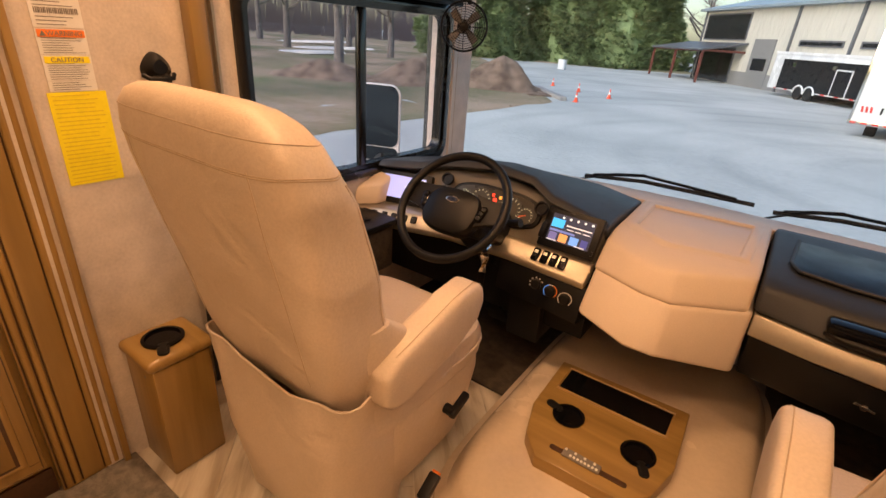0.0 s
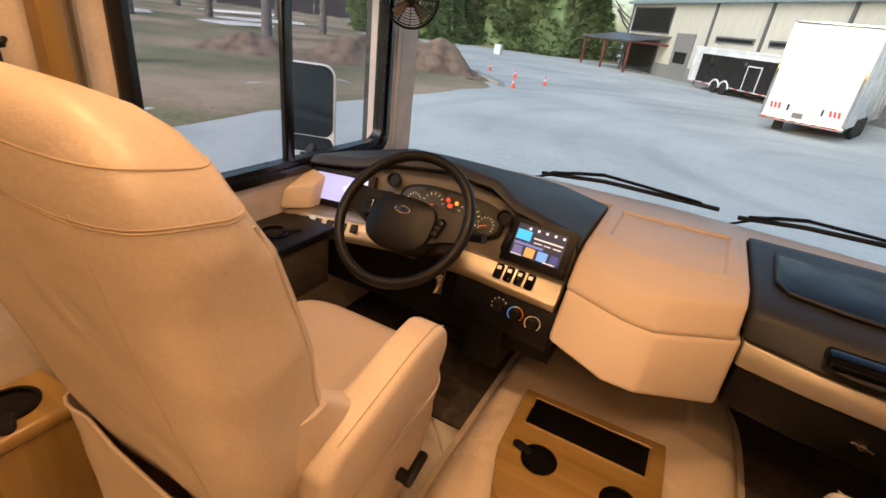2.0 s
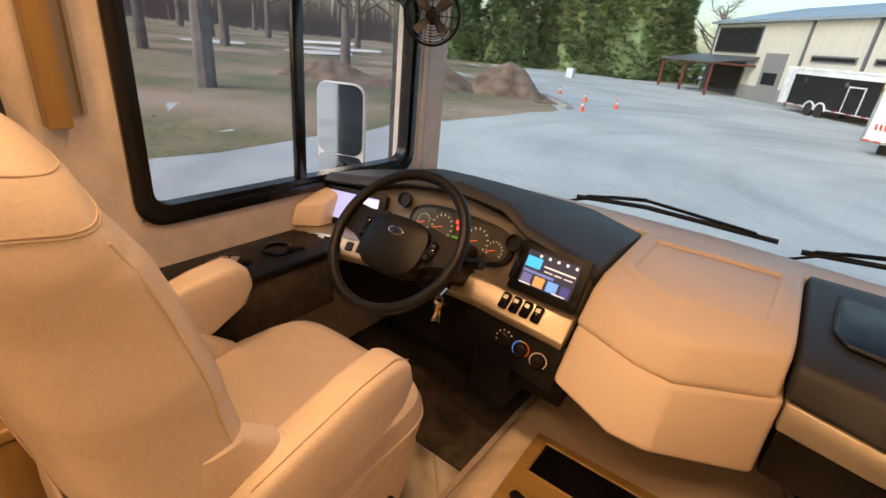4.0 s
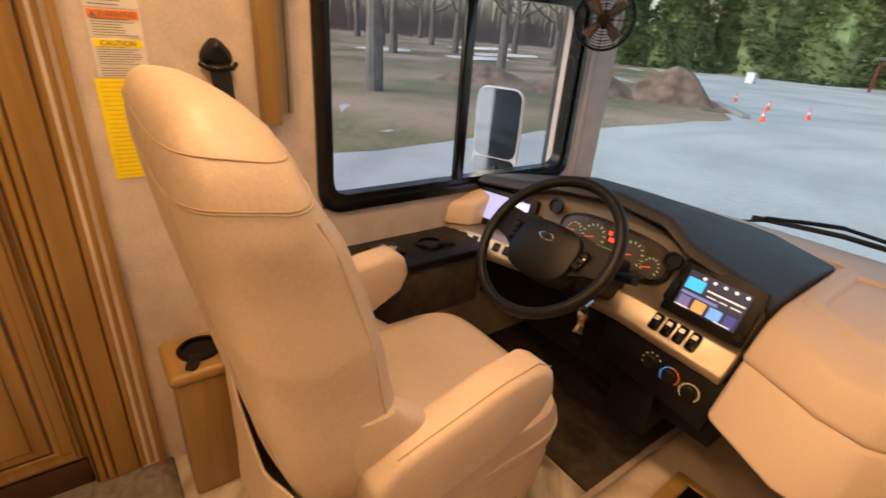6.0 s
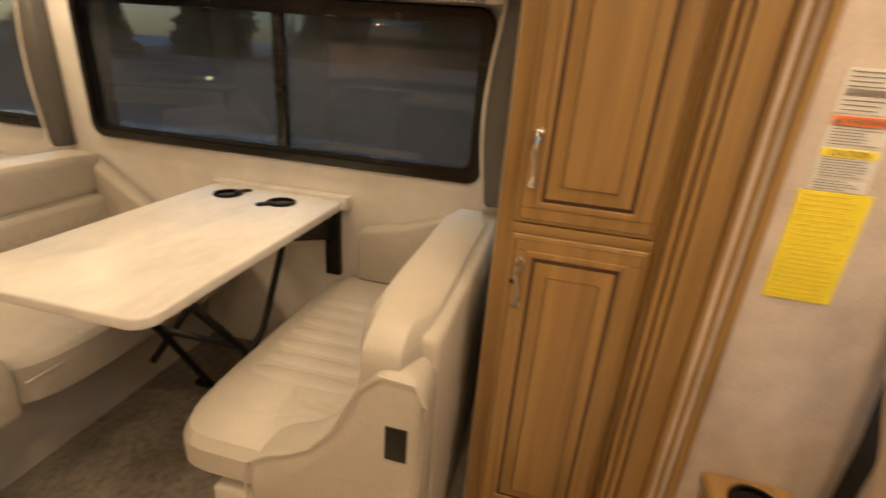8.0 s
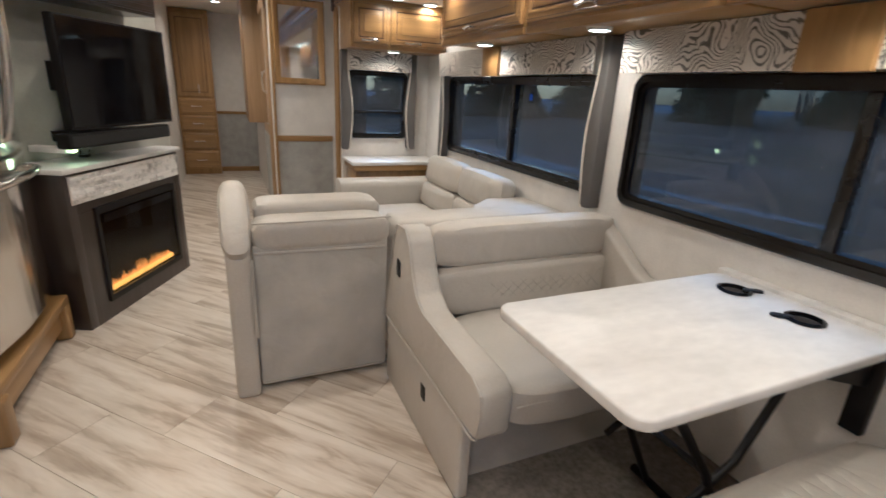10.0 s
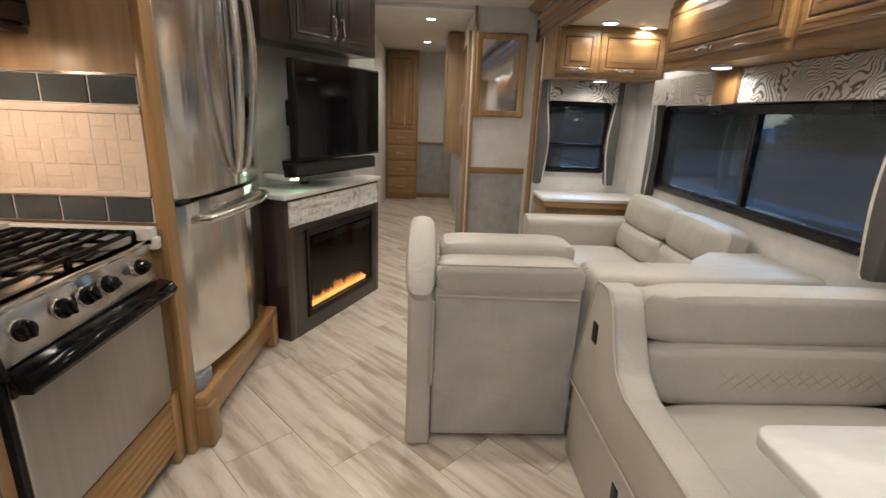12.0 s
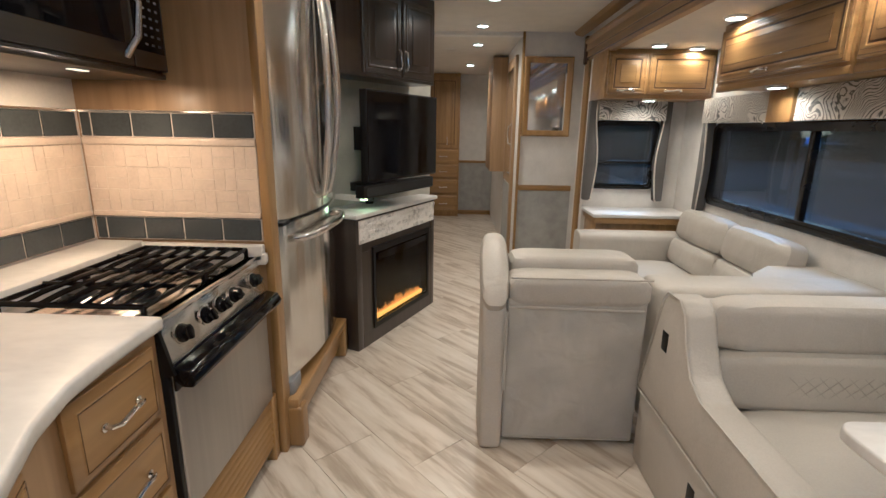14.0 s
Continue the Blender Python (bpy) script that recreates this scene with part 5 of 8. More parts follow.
# ---------------------------------------------------------------- cabinets
def raised_door(parent, at, w, h, name="door", wood_m=None, handle=None, stile=0.052, glaze=True):
    """A raised-panel door. at: pose whose x runs across, y up, z out of the front; its corner is the lower left."""
    wm_ = wood_m or WOOD
    t = 0.020
    ring = lambda a, z: [(a, a, z), (w - a, a, z), (w - a, h - a, z), (a, h - a, z)]
    line_m = WOOD_GLAZE if glaze else wm_
    if name == "drawer":
        d = part(name, moved(loft([ring(0, 0), ring(0, 0.010), ring(0.004, 0.013), ring(0.020, 0.018), ring(0.024, 0.021), ring(0.028, t)]), at), wm_, parent)
        part("glaze_line", moved(tube(ring(0.026, 0.0208), 0.0014, 5, closed=True), at), line_m, d)
    else:
        d = part(name, moved(loft([ring(0, 0), ring(0, t - 0.006), ring(0.003, t - 0.003), ring(0.009, t - 0.002), ring(0.011, t)]), at), wm_, parent)
        s = stile
        part("glaze_line", moved(tube(ring(0.0105, t - 0.0008), 0.0016, 5, closed=True), at), line_m, d)
        part("panel_groove", moved(bx((s, s, t - 0.001), (w - s, h - s, t + 0.0008)), at), line_m, d)
        i = s + 0.009
        bev = min(0.034, (min(w, h) - 2 * i) * 0.3)
        part("raised_panel", moved(loft([ring(i, t), ring(i, t + 0.002), ring(i + bev * 0.2, t + 0.0025), ring(i + bev * 0.9, t + 0.0095), ring(i + bev * 0.93, t + 0.012), ring(i + bev, t + 0.012)]), at), wm_, d)
        part("glaze_line", moved(tube(ring(i + bev * 0.91, t + 0.0105), 0.0018, 5, closed=True), at), line_m, d)
        part("moulding", moved(loft([ring(s - 0.016, t - 0.001), ring(s - 0.014, t + 0.003), ring(s - 0.008, t + 0.0045), ring(s - 0.003, t + 0.0035), ring(s + 0.001, t)], cap=False), at), wm_, d)
        for yy in (s - 0.016, h - s + 0.016):
            for x0_ in (0.011, w - s + 0.016):
                part("joint", moved(bx((x0_, yy - 0.0006, t - 0.001), (x0_ + s - 0.027, yy + 0.0006, t + 0.0004)), at), line_m, d)
    if handle:
        hx, hy, vertical = handle
        k = 0.055
        pts = [(0, -k, 0), (0.0, -k * 0.96, 0.016), (0.004, -k * 0.6, 0.024), (0.003, -k * 0.25, 0.022), (-0.003, k * 0.25, 0.022), (-0.004, k * 0.6, 0.024), (0, k * 0.96, 0.016), (0, k, 0)]
        hm = at @ Matrix.Translation((hx, hy, t)) @ (Matrix.Identity(4) if vertical else pose(0, 0, 0, 0, 0, 90))
        part("handle", moved(tube(pts, 0.0062, 8), hm), CHROME, d, "curved nickel handle")
        for e in (-k, k):
            part("rosette", moved(lathe([(0.010, 0), (0.010, 0.004), (0.003, 0.006)], 12), hm @ Matrix.Translation((0, e, 0))), CHROME, d)
    return d


FACE_PX = lambda x, y, z: Matrix(((0, 0, 1, x), (1, 0, 0, y), (0, 1, 0, z), (0, 0, 0, 1)))      # front to +x, across to +y
FACE_NX = lambda x, y, z: Matrix(((0, 0, -1, x), (-1, 0, 0, y), (0, 1, 0, z), (0, 0, 0, 1)))    # front to -x, across to -y
FACE_PY = lambda x, y, z: Matrix(((-1, 0, 0, x), (0, 0, 1, y), (0, 1, 0, z), (0, 0, 0, 1)))     # front to +y, across to -x

# pantry between dinette and cockpit
pantry = thing("pantry_cabinet", (-1.3, 0.35, 0), "tall glazed maple pantry cabinet with two raised-panel doors", "cabinet")
part("body", join(bx((-1.40, 0.202, 0.0), (-1.245, 0.62, CEILING)), bx((-1.245, 0.155, 0.0), (-1.232, 0.62, CEILING), 0.002), bx((-1.40, 0.155, 0.0), (-1.245, 0.20, CEILING))), WOOD, pantry)
raised_door(pantry, FACE_PX(-1.231, 0.195, 0.982), 0.297, 0.96, handle=(0.028, 0.145, True))
raised_door(pantry, FACE_PX(-1.231, 0.195, 0.115), 0.297, 0.838, handle=(0.028, 0.72, True))
part("divider_moulding", bx((-1.232, 0.19, 0.953), (-1.216, 0.497, 0.979), 0.005), WOOD_H, pantry)
part("plinth", bx((-1.232, 0.19, 0.0), (-1.222, 0.50, 0.10), 0.002), WOOD_GLAZE, pantry)
part("keyhole", rod((-1.212, 0.208, 0.835), (-1.209, 0.208, 0.835), 0.006), BLACK, pantry)
col = part("fluted_column", bx((-1.232, 0.505, 0.0), (-1.205, 0.662, CEILING), 0.004), WOOD, pantry, "fluted maple column")
for y_ in (0.522, 0.543, 0.624, 0.645):
    part("flute", rod((-1.205, y_, 0.02), (-1.205, y_, CEILING), 0.0085, n=10), WOOD, col)
part("centre_band", bx((-1.2055, 0.556, 0.02), (-1.199, 0.611, CEILING), 0.003), WOOD, col)
for y_ in (0.511, 0.5325, 0.5545, 0.6125, 0.6345, 0.6555):
    part("glaze_line", rod((-1.2035, y_, 0.02), (-1.2035, y_, CEILING), 0.0024, n=6), WOOD_GLAZE, col)
part("column_edge", bx((-1.21, 0.662, 0.0), (-1.180, 0.680, CEILING), 0.004), WOOD, pantry)

# carpet under the dinette and beside the pantry
solid("floor_dinette_carpet", bx((SLIDE_X, -1.26, 0.0), (-0.80, 0.195, 0.012), 0.005), CARPET, "grey mottled carpet under the dinette", "carpet")
solid("floor_pantry_carpet", bx((-1.24, 0.195, 0.0), (-0.90, 0.70, 0.012), 0.005), CARPET, "grey mottled carpet before the pantry", "carpet")


# ---------------------------------------------------------------- dinette
def booth(y_front, y_back, sgn, label, xo=-0.875, tail=0.0, roll=False):
    """A bench across the slide-out; it faces sgn along y. y_front is the seat's front edge, y_back the back's outer face."""
    Y = lambda d: y_back + sgn * d            # d: metres from the outer face of the back
    L = abs(y_front - y_back)
    xi = SLIDE_X + 0.012                      # xo: aisle end, xi: wall end; tail: how far the base runs on behind the back
    b = thing("dinette_booth", ((xo + xi) / 2, Y(0.3), 0), label, "bench seat", "dinette booths")

    def bxy(x0, x1, d0, d1, z0, z1, bev=0.0):
        a, c = sorted((Y(d0), Y(d1)))
        return bx((x0, a, z0), (x1, c, z1), bev, 3)

    def pil(x0, x1, d0, d1, z0, z1, p=6, puff=0.3):
        a, c = sorted((Y(d0), Y(d1)))
        return pillow((x0, a, z0), (x1, c, z1), p, 36, puff)
    base = part("base", bxy(xi, xo + 0.03, 0.01 - tail, L - 0.21, 0.0, 0.335, 0.012), VINYL_GREY, b, "grey vinyl base box")
    part("seam", bxy(xo + 0.0305, xo + 0.034, L - 0.212, L - 0.205, 0.01, 0.33), FABRIC_GREY, base)
    part("latch_recess", bxy(xo + 0.029, xo + 0.033, 0.42, 0.46, 0.225, 0.285, 0.001), BLACK, base, "black latch")
    part("seat_cushion", pil(xi, xo + (0.07 if roll else -0.02), 0.20, L, 0.335, 0.475), VINYL_GREY, b)
    if roll:
        part("back_cushion", pil(xi, xo + 0.06, 0.015, 0.185, 0.60, 0.835, 5, 0.5), VINYL_GREY, b, "one smooth padded back roll")
        part("back_lower", pil(xi, xo - 0.02, 0.05, 0.215, 0.44, 0.66), VINYL_GREY, b)
    else:
        part("back_lower", pil(xi, xo - 0.02, 0.095, 0.225, 0.45, 0.672), VINYL_GREY, b)
        part("back_upper", pil(xi, xo - 0.02, 0.05, 0.20, 0.655, 0.845), VINYL_GREY, b)
    part("front_piping", tube([(xi + 0.03, Y(L - 0.012), 0.437), (-1.35, Y(L - 0.002), 0.439), (xo - 0.05, Y(L - 0.012), 0.437)], 0.004, 6), VINYL_GREY, b)
    part("back_shell", bxy(xi, xo - 0.01, 0.0, 0.10, 0.30, 0.80, 0.02), VINYL_GREY, b)
    # aisle-end arm: tall at the back, sweeping down to the seat's front
    prof = [(-tail, 0.34), (0.0, 0.79), (0.03, 0.822), (0.12, 0.825), (0.165, 0.79), (0.205, 0.69), (0.26, 0.60), (0.34, 0.56), (0.50, 0.555), (L - 0.06, 0.545), (L - 0.005, 0.515), (L, 0.46), (L - 0.01, 0.355), (L - 0.04, 0.34)]
    if roll:
        prof = [(0.0, 0.34), (0.0, 0.72), (0.02, 0.760), (0.09, 0.765), (0.135, 0.72), (0.185, 0.61), (0.24, 0.545), (0.29, 0.515), (0.34, 0.495), (0.385, 0.465), (0.40, 0.42), (0.40, 0.34)]
    pts = [(Y(d), z) for d, z in prof]
    arm = part("arm_panel", prism(pts, 0, xo - 0.03, xo + 0.085, 0.022, 3), VINYL_GREY, b, "padded end arm that sweeps down")
    part("arm_piping", tube([(xo + 0.086, y, z) for y, z in pts], 0.0035, 6, closed=True), VINYL_GREY, b)
    part("recline_switch", bxy(xo + 0.084, xo + 0.088, 0.03, 0.075, *((0.575, 0.655) if roll else (0.60, 0.675)), 0.002), BLACK, arm, "black latch plate")
    part("lower_end_panel", bxy(xo + 0.028, xo + 0.075, 0.01 - tail, L - 0.13, 0.0, 0.336, 0.012), VINYL_GREY, b)
    part("switch_plate", bxy(xo + 0.074, xo + 0.078, 0.33, 0.375, 0.19, 0.255, 0.002), BLACK, b, "black latch plate")
    # bolster along the wall
    wp = [(Y(d), z) for d, z in ((0.16, 0.47), (0.16, 0.80), (0.22, 0.76), (0.42, 0.63), (L - 0.05, 0.585), (L - 0.02, 0.55), (L - 0.02, 0.47))]
    if roll:
        wp = [(Y(d), z) for d, z in ((0.10, 0.47), (0.10, 0.80), (0.15, 0.79), (0.35, 0.715), (0.50, 0.685), (0.53, 0.66), (0.53, 0.47))]
    part("wall_bolster", prism(wp, 0, xi - 0.005, xi + 0.075, 0.02, 3), VINYL_GREY, b)
    return b


rear_booth = booth(-0.98, -1.80, 1, "grey vinyl dinette booth with quilted back cushions", tail=0.14)
front_booth = booth(-0.53, 0.105, -1, "grey vinyl dinette booth with a channelled seat, backing onto the pantry", xo=-0.945, roll=True)
STITCH = mat("grey_stitching", (0.36, 0.34, 0.30), 0.6)
for k in range(11):
    for s_ in (-1, 1):
        x0 = -1.13 - k * 0.05
        part("stitch", tube([(x0, -1.5765, 0.56 - s_ * 0.045), (x0 - 0.05, -1.5735, 0.56), (x0 - 0.10, -1.5765, 0.56 + s_ * 0.045)], 0.0013, 5), STITCH, rear_booth)
for k in range(7):
    x0 = -1.56 + k * 0.07
    part("seat_channel", loft([oval(x0, -0.30, z, w, 0.34 * f, 24, 3) for z, w, f in ((0.465, 0.064, 1.0), (0.4735, 0.062, 0.99), (0.4765, 0.046, 0.94), (0.478, 0.014, 0.85))]), VINYL_GREY, front_booth, "raised stitched seat channel")

table = thing("dinette_table", (-1.33, -0.77, 0), "white marbled dinette table with two black cup holders", "table")
part("tabletop", prism([(x, y) for x, y in rrect2(-1.80, -0.848, -1.052, -0.488, 0.05, 6)], 2, 0.745, 0.775, 0.008, 3), STONE, table)
cup_holder(table, -1.675, -0.905, 0.776, 0.045, 150)
cup_holder(table, -1.668, -0.68, 0.776, 0.045, -40)
part("wall_cleat", bx((-1.838, -1.06, 0.735), (-1.79, -0.48, 0.788), 0.006), STONE, table)
for y in (-0.93, -0.62):
    part("leg", join(tube([(-1.05, y, 0.742), (-1.30, y, 0.40), (-1.50, y, 0.015)], 0.013), tube([(-1.62, y, 0.742), (-1.42, y, 0.40), (-1.25, y, 0.30)], 0.012)), BLACK, table)
part("foot_bar", tube([(-1.50, -1.0, 0.022), (-1.50, -0.56, 0.022)], 0.016), BLACK, table)
part("cross_bar", tube([(-1.30, -0.93, 0.40), (-1.30, -0.62, 0.40)], 0.011), BLACK, table)
part("wall_bracket", join(bx((-1.835, -0.58, 0.45), (-1.805, -0.52, 0.735), 0.004), prism([(-1.82, 0.735), (-1.50, 0.735), (-1.52, 0.70), (-1.82, 0.60)], 1, -0.56, -0.545)), BLACK, table)


# ---------------------------------------------------------------- valances, overhead cabinets
def valance(name, a0, a1, z0, z1, axis, pos, dirn, label, wings=(1, -1)):
    """Shaped box over a window: swirled cloth front, grey wavy side panels with cream piping."""
    D = 0.11
    def at(p, h):
        return (h, p[0], p[1]) if axis == 0 else (p[0], h, p[1])
    v = thing(name, at(((a0 + a1) / 2, z0), pos), label, "valance")
    lo, hi = sorted((pos, pos + dirn * D))
    part("front_cloth", bx(at((a0, z0), lo + (D - 0.012 if dirn > 0 else 0)), at((a1, z1), lo + (D if dirn > 0 else 0.012)), 0.003), VALANCE, v, "swirled black and cream cloth")
    for e, s_ in ((a0, 1), (a1, -1)):
        if s_ in wings:
            prof = [(e - s_ * 0.062, z1), (e - s_ * 0.062, 0.84), (e - s_ * 0.012, 0.835)]
            for i in range(15):
                f = i / 14
                prof.append((e + s_ * (0.012 + 0.020 * math.sin(f * 6.0 - 0.6)) * (0.75 + 0.5 * f * f), 0.85 + (z1 - 0.85) * f))
            part("wing", prism(prof, axis, lo, lo + D * 0.62 if dirn > 0 else hi, 0.004) if dirn > 0 else prism(prof, axis, hi - D * 0.62, hi, 0.004), CURTAIN, v, "grey shaped side panel")
            edge_ = [at(p, (lo + D * 0.62) if dirn > 0 else hi - D * 0.62) for p in prof[2:]]
            part("piping", tube(edge_, 0.006, 6), CREAM_PIPING, v)
    return v


valance("window_valance", W1[0], W1[1] + 0.02, 1.462, 1.625, 0, SLIDE_X + 0.004, 1, "boxed window valance in swirled cloth with one grey side", wings=(-1,))
valance("window_valance", W2[0], W2[1], 1.462, 1.625, 0, SLIDE_X + 0.004, 1, "boxed window valance in swirled cloth with grey sides")
valance("window_valance", RW[0], RW[1], 1.482, 1.63, 1, -4.136, 1, "small window valance in swirled cloth with grey sides")
for yc in (-0.83, -2.78):
    blk = thing("valance_block", (SLIDE_X + 0.1, yc, 1.46), "small raised maple block in the middle of the valance", "wooden block")
    part("block", bx((SLIDE_X + 0.10, yc - 0.10, 1.455), (SLIDE_X + 0.135, yc + 0.10, 1.625), 0.006), WOOD, blk)
    part("face_panel", loft([[(SLIDE_X + 0.135, yc - w, 1.54 - h), (SLIDE_X + 0.135, yc + w, 1.54 - h), (SLIDE_X + 0.135, yc + w, 1.54 + h), (SLIDE_X + 0.135, yc - w, 1.54 + h)] if k == 0 else
                                  [(SLIDE_X + 0.143, yc - w, 1.54 - h), (SLIDE_X + 0.143, yc + w, 1.54 - h), (SLIDE_X + 0.143, yc + w, 1.54 + h), (SLIDE_X + 0.143, yc - w, 1.54 + h)] for k, (w, h) in enumerate(((0.075, 0.06), (0.05, 0.035)))]), WOOD, blk)

OX, OZ0, OZ1 = -1.47, 1.63, SLIDE_TOP
for y0, y1 in ((-2.985, -2.03), (-2.01, -1.02), (-1.0, 0.14)):
    oc = thing("overhead_cabinet", (-1.65, (y0 + y1) / 2, OZ0), "glazed maple overhead cabinet with a lift-up raised-panel door", "cabinet", "overhead cabinets")
    part("body", bx((SLIDE_X + 0.004, y0, OZ0), (OX, y1, OZ1), 0.004), WOOD_H, oc)
    raised_door(oc, FACE_PX(OX, y0 + 0.015, OZ0 + 0.035), y1 - y0 - 0.03, OZ1 - OZ0 - 0.07, wood_m=WOOD_H, handle=((y1 - y0) * 0.42, 0.028, False), stile=0.045)
    part("light_rail", bx((OX - 0.03, y0, OZ0 - 0.012), (OX + 0.006, y1, OZ0 + 0.02), 0.005), WOOD_H, oc)
    yl = (y0 + y1) / 2 - 0.15
    part("puck_rim", lathe([(0.05, 0), (0.05, -0.012), (0.042, -0.014), (0.04, 0)], 24, Matrix.Translation((-1.60, yl, OZ0))), PAPER, oc)
    part("puck_lens", lathe([(0.040, -0.004), (0.040, -0.012), (0.02, -0.013)], 24, Matrix.Translation((-1.60, yl, OZ0))), LED, oc, "glowing puck light")
    lamp(-1.60, yl, OZ0 - 0.018, LW * 0.33, 0.08)
oc = thing("overhead_cabinet", (-1.45, -3.9, OZ0), "short glazed maple cabinet over the small window", "cabinet", "overhead cabinets")
part("body", bx((SLIDE_X + 0.004, -4.136, OZ0), (-1.06, -3.76, OZ1), 0.004), WOOD_X, oc)
raised_door(oc, FACE_PY(-1.075, -3.76, OZ0 + 0.03), 0.27, OZ1 - OZ0 - 0.06, wood_m=WOOD_X, handle=(0.13, 0.026, False), stile=0.04)
raised_door(oc, FACE_PY(-1.365, -3.76, OZ0 + 0.03), 0.45, OZ1 - OZ0 - 0.06, wood_m=WOOD_X, handle=(0.18, 0.026, False), stile=0.04)
part("puck_rim", lathe([(0.05, 0), (0.05, -0.012), (0.042, -0.014), (0.04, 0)], 24, Matrix.Translation((-1.42, -3.84, OZ0))), PAPER, oc)
part("puck_lens", lathe([(0.040, -0.004), (0.040, -0.012), (0.02, -0.013)], 24, Matrix.Translation((-1.42, -3.84, OZ0))), LED, oc, "glowing puck light")
lamp(-1.42, -3.84, OZ0 - 0.018, LW * 0.35, 0.08)

# moulding round the slide-out's opening
tr = thing("slide_out_trim", (-1.08, -2.0, 2.0), "stepped glazed maple moulding round the slide-out opening", "trim", kind="structure")
part("head_moulding", prism([(-1.115, 1.955), (-1.070, 1.955), (-1.062, 1.975), (-1.050, 1.98), (-1.055, 2.02), (-1.040, 2.03), (-1.045, 2.08), (-1.025, 2.10), (-1.03, 2.125), (-1.115, 2.125)], 1, -4.32, 0.62), WOOD_H, tr)
for x_, z_ in ((-1.0545, 1.978), (-1.0475, 2.028), (-1.035, 2.098)):
    part("glaze_line", rod((x_, -4.32, z_), (x_, 0.62, z_), 0.004, n=6), WOOD_GLAZE, tr)
part("cove", prism([(-1.085, 2.20), (-1.03, 2.215), (-1.01, CEILING), (-1.085, CEILING)], 1, -4.66, 0.62), WOOD_H, tr)
part("side_post", prism([(-1.115, -4.34), (-1.055, -4.34), (-1.045, -4.325), (-1.055, -4.29), (-1.065, -4.275), (-1.115, -4.27)], 2, 0.0, 1.96), WOOD, tr)
part("corner_bracket", bx((-1.10, -4.36, 1.93), (-1.035, -4.30, 2.15), 0.008), WOOD_GLAZE, tr)
tr = thing("chair_rail", (-0.8, -4.66, 0.85), "maple chair rail and corner trim on the partition", "trim", kind="structure")
part("rail", prism([(-4.67, 0.835), (-4.655, 0.84), (-4.648, 0.86), (-4.652, 0.885), (-4.67, 0.89)], 0, -1.085, -0.575), WOOD_X, tr)
part("corner_trim", bx((-0.585, -4.675, 0.0), (-0.562, -4.64, CEILING), 0.004), WOOD, tr)
part("skirting", bx((-1.085, -4.668, 0.0), (-0.575, -4.655, 0.06), 0.003), WOOD_X, tr)

mir = thing("wall_mirror", (-0.81, -4.66, 1.34), "rectangular wall mirror in a glazed maple frame", "mirror")
x0, x1, z0, z1 = -1.028, -0.588, 1.342, 2.036
rings = [[(a, y, z) for a, z in ((x0 + i, z0 + i), (x1 - i, z0 + i), (x1 - i, z1 - i), (x0 + i, z1 - i))] for i, y in ((0, -4.668), (0, -4.645), (0.012, -4.635), (0.035, -4.645), (0.05, -4.652), (0.055, -4.660), (0.055, -4.668))]
part("mirror_frame", loft(rings, cap=False), WOOD, mir, smooth=True)
part("mirror_glass", bx((x0 + 0.05, -4.666, z0 + 0.05), (x1 - 0.05, -4.659, z1 - 0.05)), MIRROR, mir, "clear mirror glass")

# ---------------------------------------------------------------- sofa and recliner
sofa = thing("corner_sofa", (-1.4, -3.0, 0), "pale grey vinyl sofa along the slide-out window", "sofa")
part("base", bx((SLIDE_X + 0.01, -3.72, 0.02), (-1.02, -2.12, 0.34), 0.02, 3), VINYL_GREY, sofa)
part("seat_cushion", pillow((-1.62, -3.56, 0.33), (-0.97, -2.95, 0.475), 6, 36), VINYL_GREY, sofa)
part("seat_cushion", pillow((-1.62, -2.94, 0.33), (-0.97, -2.34, 0.475), 6, 36), VINYL_GREY, sofa)
for y0, y1 in ((-3.62, -3.02), (-3.01, -2.44)):
    m_ = Matrix.Translation((-1.70, 0, 0.66)) @ pose(0, 0, 0, 0, -10, 0) @ Matrix.Translation((1.70, 0, -0.66))
    part("back_upper", moved(pillow((-1.80, y0, 0.63), (-1.60, y1, 0.86), 5, 36, 0.4), m_), VINYL_GREY, sofa)
    part("back_lower", moved(pillow((-1.77, y0, 0.45), (-1.59, y1, 0.645), 5, 36, 0.4), m_), VINYL_GREY, sofa)
part("arm", prism(rrect2(-3.78, -3.60, 0.02, 0.66, 0.06, 5), 0, -1.72, -0.93, 0.02, 3), VINYL_GREY, sofa, "padded sofa arm")
part("corner_console", loft([[(SLIDE_X + 0.012, -2.44, z), (-1.58, -2.44, z), (-1.42, -2.30, z), (-1.30, -2.10, z), (SLIDE_X + 0.012, -2.10, z)] for z in (0.34, 0.73, 0.75)]), VINYL_GREY, sofa, "flat padded corner console")
part("front_rail", bx((SLIDE_X + 0.012, -2.22, 0.10), (-0.86, -1.99, 0.765), 0.035, 4), VINYL_GREY, sofa, "padded end of the sofa behind the booth")

